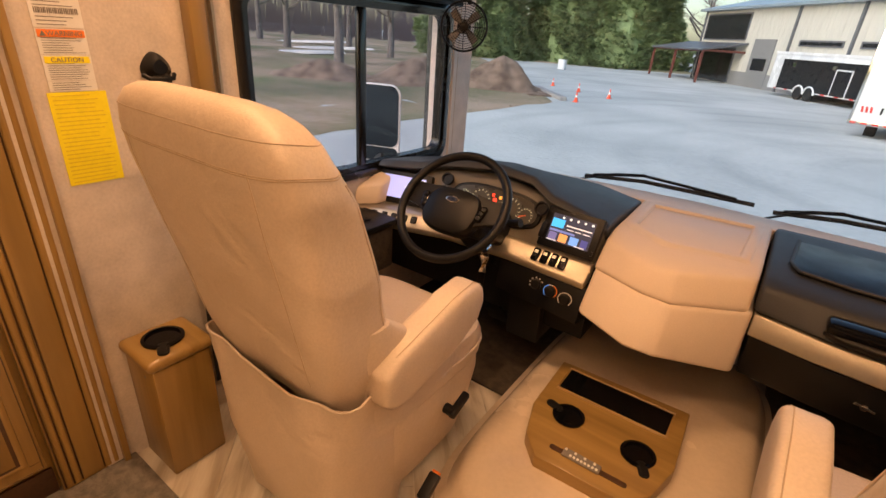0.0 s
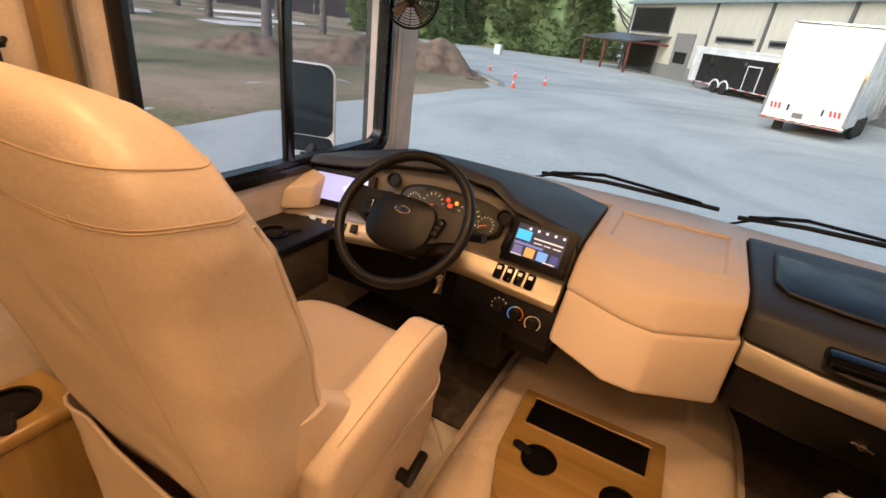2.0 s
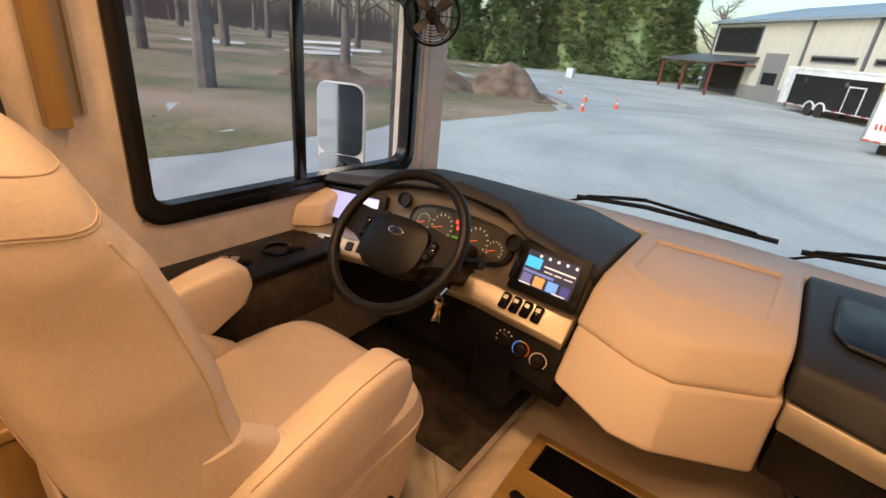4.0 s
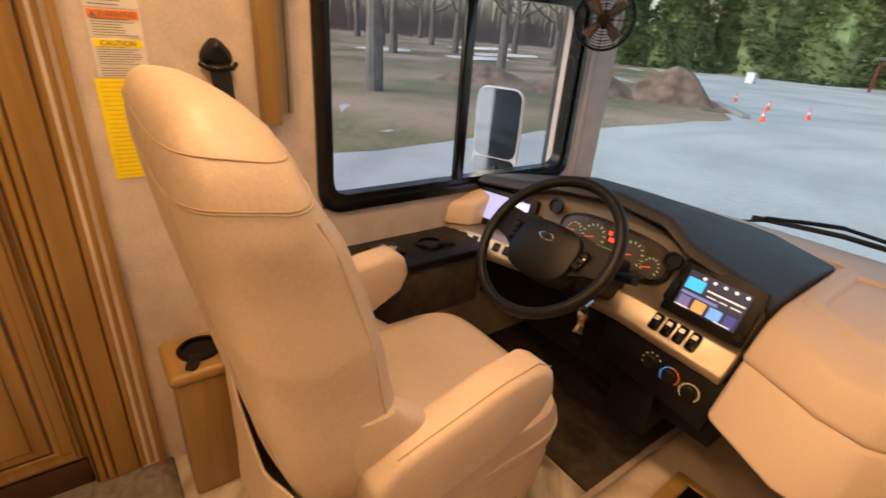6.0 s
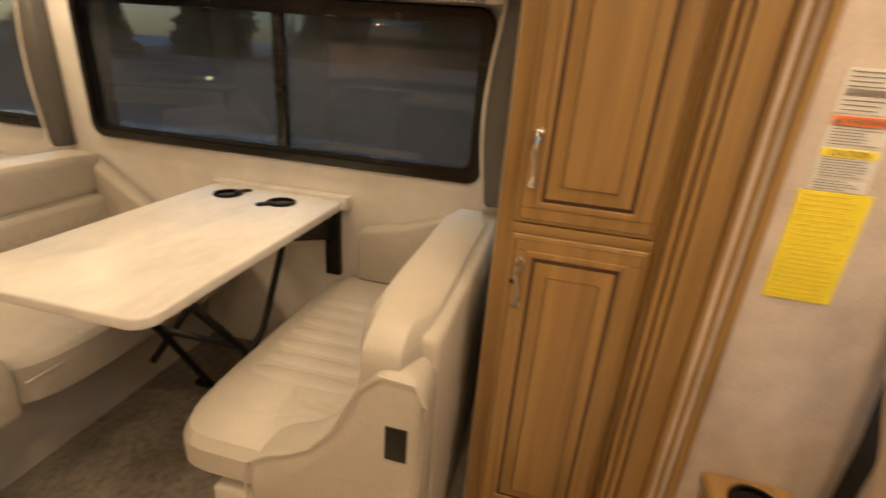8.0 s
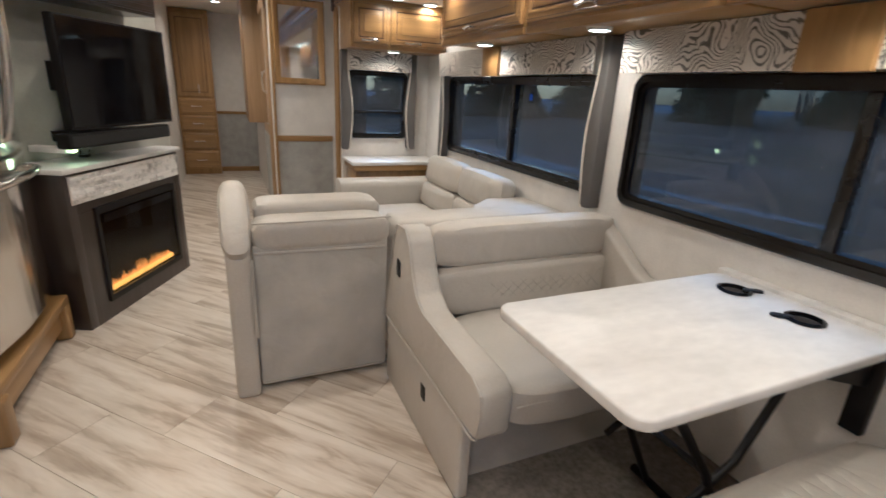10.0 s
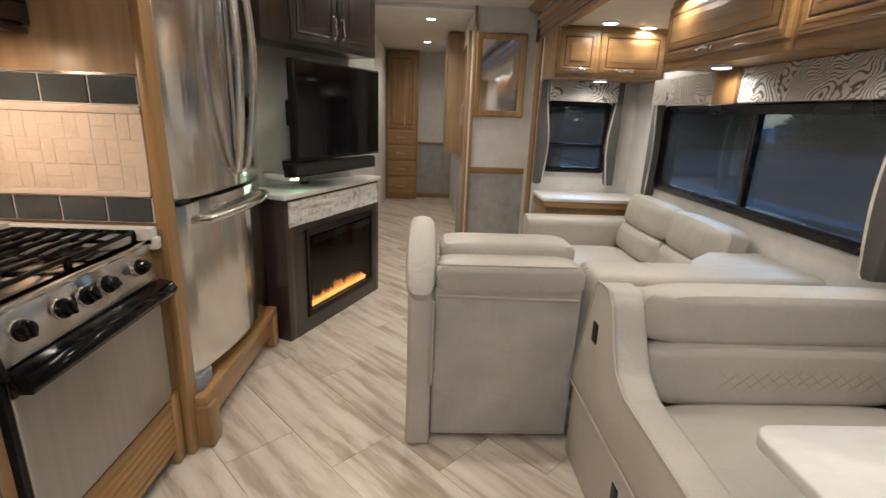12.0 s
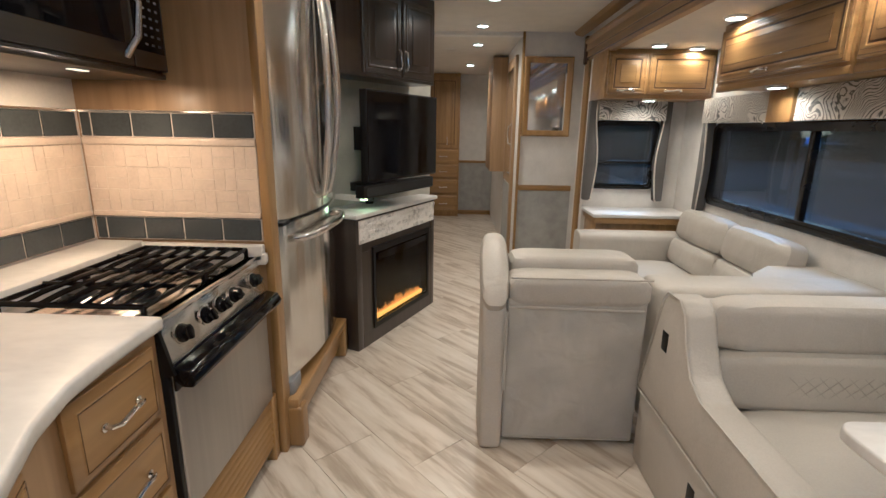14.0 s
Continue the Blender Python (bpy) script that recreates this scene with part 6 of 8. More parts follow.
rec = thing("recliner", (-0.52, -2.3, 0), "pale grey vinyl recliner seen from behind, beside the booth", "recliner")
part("back_panel", bx((-0.815, -2.06, 0.03), (-0.225, -1.985, 0.705), 0.015, 3), FABRIC_GREY, rec, "flat cloth back panel")
part("back_top", pillow((-0.825, -2.16, 0.672), (-0.232, -1.975, 0.800), 11, 64, 0.22), VINYL_GREY, rec, "padded top of the back")
part("back_roll", pillow((-0.82, -2.32, 0.73), (-0.25, -2.13, 0.850), 11, 64, 0.22), VINYL_GREY, rec)
part("panel_piping", tube([(-0.82, -1.976, 0.80), (-0.236, -1.976, 0.80)], 0.004, 6), VINYL_GREY, rec)
part("back_crease", bx((-0.80, -1.983, 0.045), (-0.24, -1.979, 0.051)), STITCH, rec)
part("panel_hem", tube([(-0.80, -1.982, 0.66), (-0.50, -1.982, 0.665), (-0.235, -1.982, 0.67)], 0.006, 6), VINYL_GREY, rec)
part("seat", pillow((-0.80, -2.80, 0.30), (-0.24, -2.2, 0.46), 6, 36), VINYL_GREY, rec)
part("body", bx((-0.82, -2.78, 0.05), (-0.22, -2.05, 0.32), 0.03, 3), VINYL_GREY, rec)
prof = [(-1.945, 0.0), (-1.955, 0.66), (-2.0, 0.725), (-2.16, 0.855), (-2.215, 0.865), (-2.25, 0.83), (-2.24, 0.0)]
wing_ = part("wing_arm", moved(prism(prof, 0, -0.058, 0.042, 0.028, 4), pose(-0.165, 0, 0, 0, 0, 0)), VINYL_GREY, rec, "tall padded wing arm")
part("wing_pad", moved(pillow((-0.062, -0.19, -0.052), (0.062, 0.19, 0.045), 3.2, 28, 0.5), pose(-0.172, -2.085, 0.80, -41, 0, 0)), VINYL_GREY, rec)
part("wing_seam", tube([(-0.222, -1.948, 0.66), (-0.222, -1.944, 0.30)], 0.006, 6), FABRIC_GREY, rec)

shelf = thing("side_counter", (-1.35, -3.9, 0.5), "white marbled counter on a maple edge under the small window", "counter")
part("top", bx((SLIDE_X + 0.01, -4.135, 0.748), (-1.06, -3.74, 0.775), 0.006), STONE, shelf)
part("apron", bx((SLIDE_X + 0.02, -4.13, 0.70), (-1.08, -3.76, 0.748), 0.004), WOOD_X, shelf)
part("cabinet", bx((SLIDE_X + 0.02, -4.13, 0.0), (-1.10, -3.80, 0.70), 0.004), WOOD, shelf)

# ---------------------------------------------------------------- kitchen
PANEL_Y = -1.885
side = thing("fridge_side_panel", (1.05, -1.9, 0), "tall maple panel between cooker and refrigerator", "panel", kind="structure")
part("panel", bx((0.735, -1.918, 0.0), (1.42, PANEL_Y, CEILING), 0.003), WOOD_MID, side)
part("edge_post", bx((0.716, -1.955, 0.0), (0.75, -1.878, CEILING), 0.006), WOOD, side)


def tiles(name, mk, a0, a1, z0, z1, w, h, gap, material, label):
    """One course of wall tiles over a grout bed. mk(a, z, out) gives a place on the wall."""
    t = thing(name, mk((a0 + a1) / 2, z0, 0), label, "tiles", kind="structure")

    def slab(p, q, zl, zh, o0, o1, bev):
        c1, c2 = mk(p, zl, o0), mk(q, zh, o1)
        lo = [min(c1[i], c2[i]) for i in range(3)]
        hi = [max(c1[i], c2[i]) for i in range(3)]
        return bx(lo, hi, bev, 1)
    part("grout", slab(a0, a1, z0, z1, 0.001, 0.0068 if material is TILE_CREAM else 0.0055, 0), GROUT, t)
    return t, slab


side_mk = lambda a, z, o: (a, PANEL_Y + o, z)        # on the side panel, a = x
back_mk = lambda a, z, o: (1.42 - o, a, z)           # on the back wall, a = y
for mk, a0, a1, off in ((side_mk, 0.752, 1.408, 0.0), (back_mk, -1.868, -0.2, 0.03)):
    for z0, z1, lab in ((0.955, 1.045, "row of slate grey glass tiles over the worktop"), (1.345, 1.437, "row of slate grey glass tiles under the cupboards")):
        t, slab = tiles("tile_row", mk, a0, a1, z0, z1, 0, 0, 0, TILE_DARK, lab)
        x = a0 + 0.004
        while x < a1 - 0.02:
            e = min(x + 0.148, a1 - 0.004)
            part("tile", slab(x, e, z0 + 0.004, z1 - 0.004, 0.004, 0.010, 0.002), TILE_DARK, t)
            x = e + 0.005
        part("metal_edge", slab(a0, a1, z1 - 0.001, z1 + 0.006, 0.001, 0.012, 0), STEEL, t)
    for z0, z1 in ((1.046, 1.066), (1.318, 1.344)):
        t = thing("pencil_trim", mk((a0 + a1) / 2, z0, 0), "cream stone border strip between the tiles", "tiles", kind="structure")
        c1, c2 = mk(a0, z0, 0.002), mk(a1, z1, 0.014)
        part("strip", bx([min(c1[i], c2[i]) for i in range(3)], [max(c1[i], c2[i]) for i in range(3)], 0.004), TILE_CREAM, t)
    t, slab = tiles("cream_tiles", mk, a0, a1, 1.066, 1.318, 0, 0, 0, TILE_CREAM, "cream stone tiles laid in a basket weave")
    q = 0.0418
    z = 1.068
    # basket weave: pairs of upright and lying pieces in 2 x 2 blocks
    nb = int((a1 - a0) / (2 * q)) + 1
    for bz in range(3):
        for ba in range(nb):
            for k in range(2):
                if (bz + ba) % 2:
                    p0, p1, y0, y1 = a0 + ba * 2 * q, a0 + (ba + 1) * 2 * q, z + bz * 2 * q + k * q, z + bz * 2 * q + (k + 1) * q
                else:
                    p0, p1, y0, y1 = a0 + ba * 2 * q + k * q, a0 + ba * 2 * q + (k + 1) * q, z + bz * 2 * q, z + (bz + 1) * 2 * q
                p1 = min(p1, a1)
                if p1 - p0 < 0.01:
                    continue
                part("tile", slab(p0 + 0.0008, p1 - 0.0008, y0 + 0.0008, min(y1, 1.318) - 0.0008, 0.004, 0.0080 + 0.0004 * ((ba * 7 + bz * 3 + k) % 3), 0.0009), TILE_CREAM, t)

# worktop round the cooker, with a raised rim
wt = thing("worktop", (1.0, -1.0, 0.9), "white solid-surface worktop with a rounded edge round the cooker", "worktop")
front_edge = [(0.737, -1.196), (0.735, -1.10), (0.728, -0.98), (0.712, -0.86), (0.672, -0.74), (0.608, -0.62), (0.545, -0.50), (0.53, -0.42), (0.56, -0.36), (0.62, -0.34)]
part("front_slab", prism(front_edge + [(1.408, -0.34), (1.408, -1.196)], 2, 0.885, 0.922, 0.010, 3), STONE, wt)
part("back_strip", prism([(1.225, -1.196), (1.408, -1.196), (1.408, -1.872), (1.225, -1.872)], 2, 0.885, 0.952, 0.006), STONE, wt)
part("side_strip", prism([(0.742, -1.836), (0.742, -1.872), (1.224, -1.872), (1.224, -1.836)], 2, 0.885, 0.948, 0.006), STONE, wt)
part("inner_rim", bx((1.206, -1.835, 0.90), (1.228, -1.19, 0.956), 0.006), STONE, wt)
part("worktop_corner", bx((0.732, -1.872, 0.87), (0.775, -1.836, 0.915), 0.008), STONE, wt)

# cooker
ck = thing("gas_cooker", (1.0, -1.52, 0), "stainless gas cooker with black grates and control knobs", "cooker")
part("hob", bx((0.76, -1.832, 0.885), (1.205, -1.20, 0.905), 0.006), STEEL, ck, "stainless hob plate")
part("body", bx((0.79, -1.83, 0.10), (1.28, -1.20, 0.886)), BLACK, ck)
part("control_panel", prism([(0.735, 0.775), (0.765, 0.905), (0.80, 0.905), (0.80, 0.765)], 1, -1.832, -1.20, 0.004), STEEL, ck, "slanted stainless control panel")
part("panel_end", prism([(0.724, 0.755), (0.732, 0.775), (0.762, 0.91), (0.80, 0.91), (0.80, 0.74)], 1, -1.203, -1.190), BLACK, ck)
for k, y in enumerate((-1.275, -1.405, -1.495, -1.585, -1.745)):
    km = Matrix.Translation((0.748, y, 0.838)) @ pose(0, 0, 0, 0, -77, 0)
    kn = part("knob", moved(lathe([(0.027, 0), (0.026, 0.010), (0.021, 0.014), (0.019, 0.028), (0.001, 0.029)], 22), km), BLACK_GLOSS, ck, "black control knob")
    part("grip", moved(bx((-0.021, -0.006, 0.012), (0.021, 0.006, 0.034), 0.003), km @ pose(0, 0, 0, 0, 0, 20 * k)), BLACK_GLOSS, kn)
    part("chrome_ring", moved(lathe([(0.030, 0), (0.030, 0.003), (0.026, 0.004)], 22), km), CHROME, kn)
door = part("oven_door", bx((0.738, -1.825, 0.305), (0.792, -1.208, 0.755), 0.008, 3), STEEL_SATIN, ck, "stainless oven door")
part("door_side", bx((0.745, -1.209, 0.10), (0.80, -1.192, 0.76), 0.003), BLACK, ck)
part("door_handle", prism([(0.685, 0.715), (0.675, 0.735), (0.690, 0.762), (0.738, 0.772), (0.738, 0.735), (0.715, 0.715)], 1, -1.835, -1.20, 0.006), BLACK_GLOSS, door, "thick black door handle")
part("door_band", bx((0.733, -1.828, 0.70), (0.742, -1.205, 0.765), 0.003), BLACK, door)
lp = part("louvre_panel", bx((0.76, -1.85, 0.05), (0.80, -1.20, 0.29), 0.003), WOOD_GLAZE, ck, "slatted maple vent panel")
for k in range(7):
    part("slat", moved(bx((-0.008, -1.845, -0.012), (0.010, -1.205, 0.012), 0.002), pose(0.762, 0, 0.085 + k * 0.03, 0, 25, 0)), WOOD_H, lp)
part("foot", bx((0.745, -1.875, 0.0), (0.80, -1.825, 0.30), 0.006), WOOD, ck)
# grates: two castings of bars
for y0, y1 in ((-1.825, -1.525), (-1.515, -1.215)):
    g = thing("hob_grate", (1.02, (y0 + y1) / 2, 0.905), "black cast-iron hob grate", "grate", "hob grates")
    ym = (y0 + y1) / 2
    part("frame_bar", tube([(0.80, y0, 0.935), (0.80, y1, 0.935), (1.19, y1, 0.935), (1.19, y0, 0.935)], 0.008, 8, closed=True), BLACK_GLOSS, g)
    for x in (0.855, 0.91, 0.965, 1.02, 1.075, 1.13):
        part("cross_bar", tube([(x, y0, 0.935), (x - 0.015, y0 + 0.06, 0.948), (x - 0.02, ym, 0.950), (x - 0.015, y1 - 0.06, 0.948), (x, y1, 0.935)], 0.0080, 8), BLACK_GLOSS, g)
    part("spine", tube([(0.80, ym, 0.942), (1.19, ym, 0.942)], 0.0065, 8), BLACK_GLOSS, g)
    for x, y in ((0.80, y0), (0.80, y1), (1.19, y0), (1.19, y1)):
        part("foot", rod((x, y, 0.904), (x, y, 0.935), 0.008), BLACK_GLOSS, g)
    for x in (0.90, 1.09):
        part("burner", lathe([(0.045, 0.0), (0.045, 0.008), (0.032, 0.010), (0.030, 0.018), (0.001, 0.020)], 20, Matrix.Translation((x, ym, 0.904))), BLACK, g)

# drawer base left of the cooker
dr = thing("drawer_cabinet", (1.0, -0.98, 0), "maple drawer cabinet under the worktop", "cabinet")
part("body", prism([(0.765, -1.195), (0.765, -0.86), (0.70, -0.72), (0.60, -0.52), (0.62, -0.38), (1.40, -0.38), (1.40, -1.195)], 2, 0.0, 0.884), WOOD_MID, dr)
for z0, z1 in ((0.665, 0.855), (0.46, 0.65), (0.25, 0.445), (0.06, 0.235)):
    raised_door(dr, FACE_NX(0.764, -0.875, z0), 0.285, z1 - z0, "drawer", WOOD_H, (0.14, (z1 - z0) / 2, False), 0.02, True)
for z0, z1 in ((0.46, 0.855), (0.06, 0.445)):
    raised_door(dr, Matrix.Translation((0.602, -0.525, z0)) @ Matrix(((0.447, 0, -0.894, 0), (-0.894, 0, -0.447, 0), (0, 1, 0, 0), (0, 0, 0, 1))), 0.20, z1 - z0, "door", WOOD, (0.03, (z1 - z0) * 0.7, True), 0.035)

# microwave over the cooker
mw = thing("microwave_oven", (1.2, -1.4, 1.55), "stainless over-range microwave with a dark door", "microwave")
part("body", bx((1.075, -1.882, 1.565), (1.415, -1.125, 1.98), 0.004), STEEL_DARK, mw)
part("underside", bx((1.06, -1.88, 1.548), (1.41, -1.127, 1.566), 0.003), STEEL_DARK, mw)
dm = part("door", bx((1.05, -1.70, 1.575), (1.078, -1.13, 1.975), 0.006), STEEL_DARK, mw)
part("door_glass", bx((1.046, -1.66, 1.64), (1.052, -1.16, 1.94), 0.002), BLACK_GLOSS, dm)
part("door_handle", tube([(1.048, -1.655, 1.60), (1.008, -1.665, 1.66), (0.998, -1.668, 1.76), (1.008, -1.665, 1.88), (1.048, -1.655, 1.94)], 0.012, 10), STEEL, dm, "curved steel handle")
cp = part("control_panel", bx((1.05, -1.880, 1.575), (1.078, -1.703, 1.975), 0.004), STEEL_DARK, mw)
part("keypad", bx((1.047, -1.868, 1.63), (1.052, -1.712, 1.96), 0.002), BLACK_GLOSS, cp)
for r in range(9):
    for c_ in range(3):
        part("key", bx((1.0455, -1.845 + c_ * 0.035, 1.65 + r * 0.028), (1.0475, -1.830 + c_ * 0.035, 1.657 + r * 0.028)), INK, cp)
part("lamp_lens", bx((1.125, -1.59, 1.5455), (1.15, -1.53, 1.549)), glow("warm_hob_lamp_lens", (1.0, 0.62, 0.28), 1.4), mw, "lit hob lamp")
lm = bpy.data.lights.new("hob_lamp", 'AREA')
lm.size, lm.energy, lm.color = 0.10, 3.2, (1.0, 0.46, 0.17)
new("hob_lamp", lm).location = (1.135, -1.55, 1.538)
solid("wall_cupboard_over_kitchen", bx((1.06, -1.88, 1.985), (1.415, -0.2, CEILING)), WOOD_H, "maple cupboard over the microwave", "cabinet", "")
kc = thing("wall_cupboard", (1.25, -0.7, 1.5), "maple wall cupboard over the worktop", "cabinet")
part("body", bx((1.10, -1.12, 1.45), (1.415, -0.2, 1.98), 0.004), WOOD, kc)
raised_door(kc, FACE_NX(1.10, -0.66, 1.46), 0.45, 0.51, handle=(0.03, 0.08, True))

# refrigerator
fr = thing("refrigerator", (0.95, -2.4, 0), "stainless french-door refrigerator with curved handles", "refrigerator")
FY0, FY1, FM = -2.855, -1.962, -2.4085
part("case", bx((0.78, FY0, 0.24), (1.41, FY1, 2.12), 0.006), mat("dark_fridge_side", (0.10, 0.10, 0.10), 0.4), fr)


def bowed(y0, y1, z0, z1, bow=0.062):
    """A door whose front bows out across the whole width of the refrigerator."""
    n = 14
    outer, inner = [], []
    for i in range(n + 1):
        y = y0 + (y1 - y0) * i / n
        f = (y - FM) / ((FY1 - FY0) / 2)
        outer.append((0.725 - bow * (1 - f * f), y))
    pts = outer + [(0.782, y1), (0.782, y0)]
    return prism(pts, 2, z0, z1, 0.006)


for y0, y1, s_ in ((FM + 0.003, FY1, 1), (FY0, FM - 0.003, -1)):
    d = part("door", bowed(y0, y1, 1.012, 2.11), STEEL, fr, "bowed stainless door")
    hy = FM + s_ * 0.045
    part("handle", tube([(0.668, hy, 1.075)] + [(0.640 - 0.052 * math.sin(math.pi * k / 16) ** 0.8, hy + s_ * 0.040 * math.sin(math.pi * k / 16), 1.085 + 0.98 * k / 16) for k in range(17)] + [(0.668, hy, 2.075)], 0.0165, 12), STEEL, d, "curved steel handle")
d = part("freezer_drawer", bowed(FY0, FY1, 0.305, 0.998), STEEL, fr, "bowed stainless freezer drawer")
part("handle", tube([(0.70, FY1 - 0.125, 0.925)] + [(0.655 - 0.060 * math.sin(math.pi * k / 14) ** 0.7, FY1 - 0.13 + (FY0 - FY1 + 0.26) * k / 14, 0.928 + 0.010 * math.sin(math.pi * k / 14)) for k in range(15)] + [(0.70, FY0 + 0.125, 0.925)], 0.017, 12), STEEL, d, "curved steel handle")
part("hinge_foot", prism(rrect2(0.70, 0.79, FY1 - 0.12, FY1 + 0.012, 0.03), 2, 0.235, 0.30, 0.01), mat("grey_plastic_foot", (0.22, 0.23, 0.25), 0.4), fr)
part("hinge_cap", bx((0.70, FY1 - 0.08, 0.998), (0.78, FY1, 1.012)), BLACK, fr)
for dz, col_ in ((1.14, BLACK), (1.10, YELLOW), (1.06, BLACK)):
    part("sticker", bx((0.7245, FY0 + 0.005, dz), (0.7265, FY0 + 0.05, dz + 0.03)), col_, fr)
pl = thing("fridge_plinth", (0.75, -2.4, 0), "maple plinth under the refrigerator", "plinth", kind="structure")
part("plinth_board", bx((0.705, -2.84, 0.06), (1.0, -1.93, 0.215), 0.008), WOOD_H, pl)
part("plinth_top", bx((0.672, -2.86, 0.19), (1.0, -1.925, 0.235), 0.008), WOOD_H, pl)
part("corner_leg", bx((0.655, -2.0, 0.0), (0.745, -1.92, 0.195), 0.012, 3), WOOD, pl)
part("corner_leg", bx((0.67, -2.86, 0.0), (0.745, -2.79, 0.195), 0.012, 3), WOOD, pl)
solid("wall_over_fridge", bx((0.76, -2.87, 2.115), (1.42, -1.918, CEILING)), WOOD_H, "maple panel over the refrigerator", "panel")
solid("wall_behind_fridge", bx((0.79, -2.90, -0.1), (1.42, -2.855, CEILING)), WALL_TV, "sage wall panel beside the refrigerator", "wall")

# ---------------------------------------------------------------- media wall
VF = 0.38
fp = thing("electric_fireplace", media(0.5, VF / 2, 0), "espresso electric fireplace with a white top and glowing flames", "fireplace")


def fbox(u0, u1, v0, v1, z0, z1, bev=0.0):
    m = Matrix(((FUX.x, -FVX.x, 0, FO.x), (FUX.y, -FVX.y, 0, FO.y), (0, 0, 1, 0), (0, 0, 0, 1)))
    bm = moved(bx((u0, v0, z0), (u1, v1, z1), bev), m)
    bmesh.ops.recalc_face_normals(bm, faces=bm.faces)
    return bm


FA, FB = Vector((0.600, -2.865, 0)), Vector((0.172, -3.80, 0))
FUX = (FB - FA).normalized()
FVX = Vector((-FUX.y, FUX.x, 0))
FVX = FVX if FVX.x > 0 else -FVX
FO = FA + FVX * VF           # back left corner
FL = (FB - FA).length
part("side_panel", fbox(0, 0.06, 0, VF, 0, 0.86, 0.003), ESPRESSO, fp)
part("side_panel", fbox(FL - 0.06, FL, 0, VF, 0, 0.86, 0.003), ESPRESSO, fp)
part("carcass", fbox(0.06, FL - 0.06, 0, VF - 0.06, 0, 0.86), ESPRESSO, fp)
part("base_rail", fbox(0.06, FL - 0.06, VF - 0.06, VF, 0.0, 0.10), ESPRESSO, fp)
part("top_rail", fbox(0.06, FL - 0.06, VF - 0.06, VF - 0.004, 0.64, 0.86), ESPRESSO, fp)
part("front_stile", fbox(0.06, 0.175, VF - 0.06, VF - 0.001, 0.10, 0.64), ESPRESSO, fp)
part("front_stile", fbox(FL - 0.105, FL - 0.06, VF - 0.06, VF - 0.001, 0.10, 0.64), ESPRESSO, fp)
part("top", fbox(-0.02, FL + 0.015, -0.01, VF + 0.022, 0.862, 0.89, 0.006), STONE, fp, "white stone top")
band = part("stone_band", fbox(0.03, FL - 0.02, VF - 0.002, VF + 0.004, 0.70, 0.845), GROUT, fp, "split-face stone band")
rs = random.Random(4)
SPLIT = mat("split_face_stone", (0.58, 0.56, 0.53), 0.8, var=0.35, scale=25, fine=90, bump=0.6, rnd=0.35)
for r in range(6):
    u = 0.032
    while u < FL - 0.03:
        w = min(0.05 + rs.random() * 0.12, FL - 0.022 - u)
        part("stone", fbox(u, u + w - 0.001, VF + 0.002, VF + 0.006 + rs.random() * 0.010, 0.702 + r * 0.0236, 0.7245 + r * 0.0236, 0.0015), SPLIT, band)
        u += w
part("firebox_frame", join(fbox(0.17, FL - 0.10, VF - 0.01, VF + 0.010, 0.10, 0.135), fbox(0.17, FL - 0.10, VF - 0.01, VF + 0.010, 0.615, 0.655), fbox(0.17, 0.195, VF - 0.01, VF + 0.010, 0.135, 0.615), fbox(FL - 0.125, FL - 0.10, VF - 0.01, VF + 0.010, 0.135, 0.615)), BLACK, fp, "black firebox frame")
part("vent_slot", fbox(0.22, FL - 0.15, VF + 0.009, VF + 0.012, 0.56, 0.605), BLACK_GLOSS, fp)
part("firebox", fbox(0.19, FL - 0.12, VF - 0.058, VF - 0.050, 0.13, 0.62), BLACK, fp)
EMBER = glow("orange_embers", (1.0, 0.36, 0.03), 5.0)
FLAME = glow("flame_orange", (1.0, 0.33, 0.03), 2.2)
part("ember_bed", fbox(0.215, FL - 0.16, VF - 0.045, VF - 0.02, 0.14, 0.165), EMBER, fp, "glowing ember bed")
for k in range(26):
    u = 0.22 + k * (FL - 0.40) / 25
    h = (0.022 + 0.05 * rs.random() * math.sin(math.pi * (k + 1) / 27))
    p0, p1 = FO + FUX * u - FVX * (VF - 0.035), FO + FUX * (u + (rs.random() - 0.5) * 0.02) - FVX * (VF - 0.037)
    part("flame", rod((p0.x, p0.y, 0.163), (p1.x, p1.y, 0.165 + h), 0.009, 0.001, 8), FLAME, fp)
gp = part("glass", fbox(0.192, FL - 0.122, VF - 0.002, VF + 0.002, 0.133, 0.617), pane_glass("fire_glass", (0.55, 0.53, 0.5), 0.06), fp)
gp.visible_shadow = False

tv = thing("television", media(0.45, 0.25, 1.07), "flat black wall television, switched off", "television")
TA, TB = Vector((0.530, -2.925, 0)), Vector((0.155, -3.66, 0))
TU = (TB - TA).normalized()
TV_ = Vector((-TU.y, TU.x, 0))
TV_ = TV_ if TV_.x > 0 else -TV_
TL = (TB - TA).length
tmx = Matrix(((TU.x, -TV_.x, 0, TA.x), (TU.y, -TV_.y, 0, TA.y), (0, 0, 1, 0), (0, 0, 0, 1)))


def tbox(u0, u1, v0, v1, z0, z1, bev=0.0):
    bm = moved(bx((u0, v0, z0), (u1, v1, z1), bev), tmx)
    bmesh.ops.recalc_face_normals(bm, faces=bm.faces)
    return bm


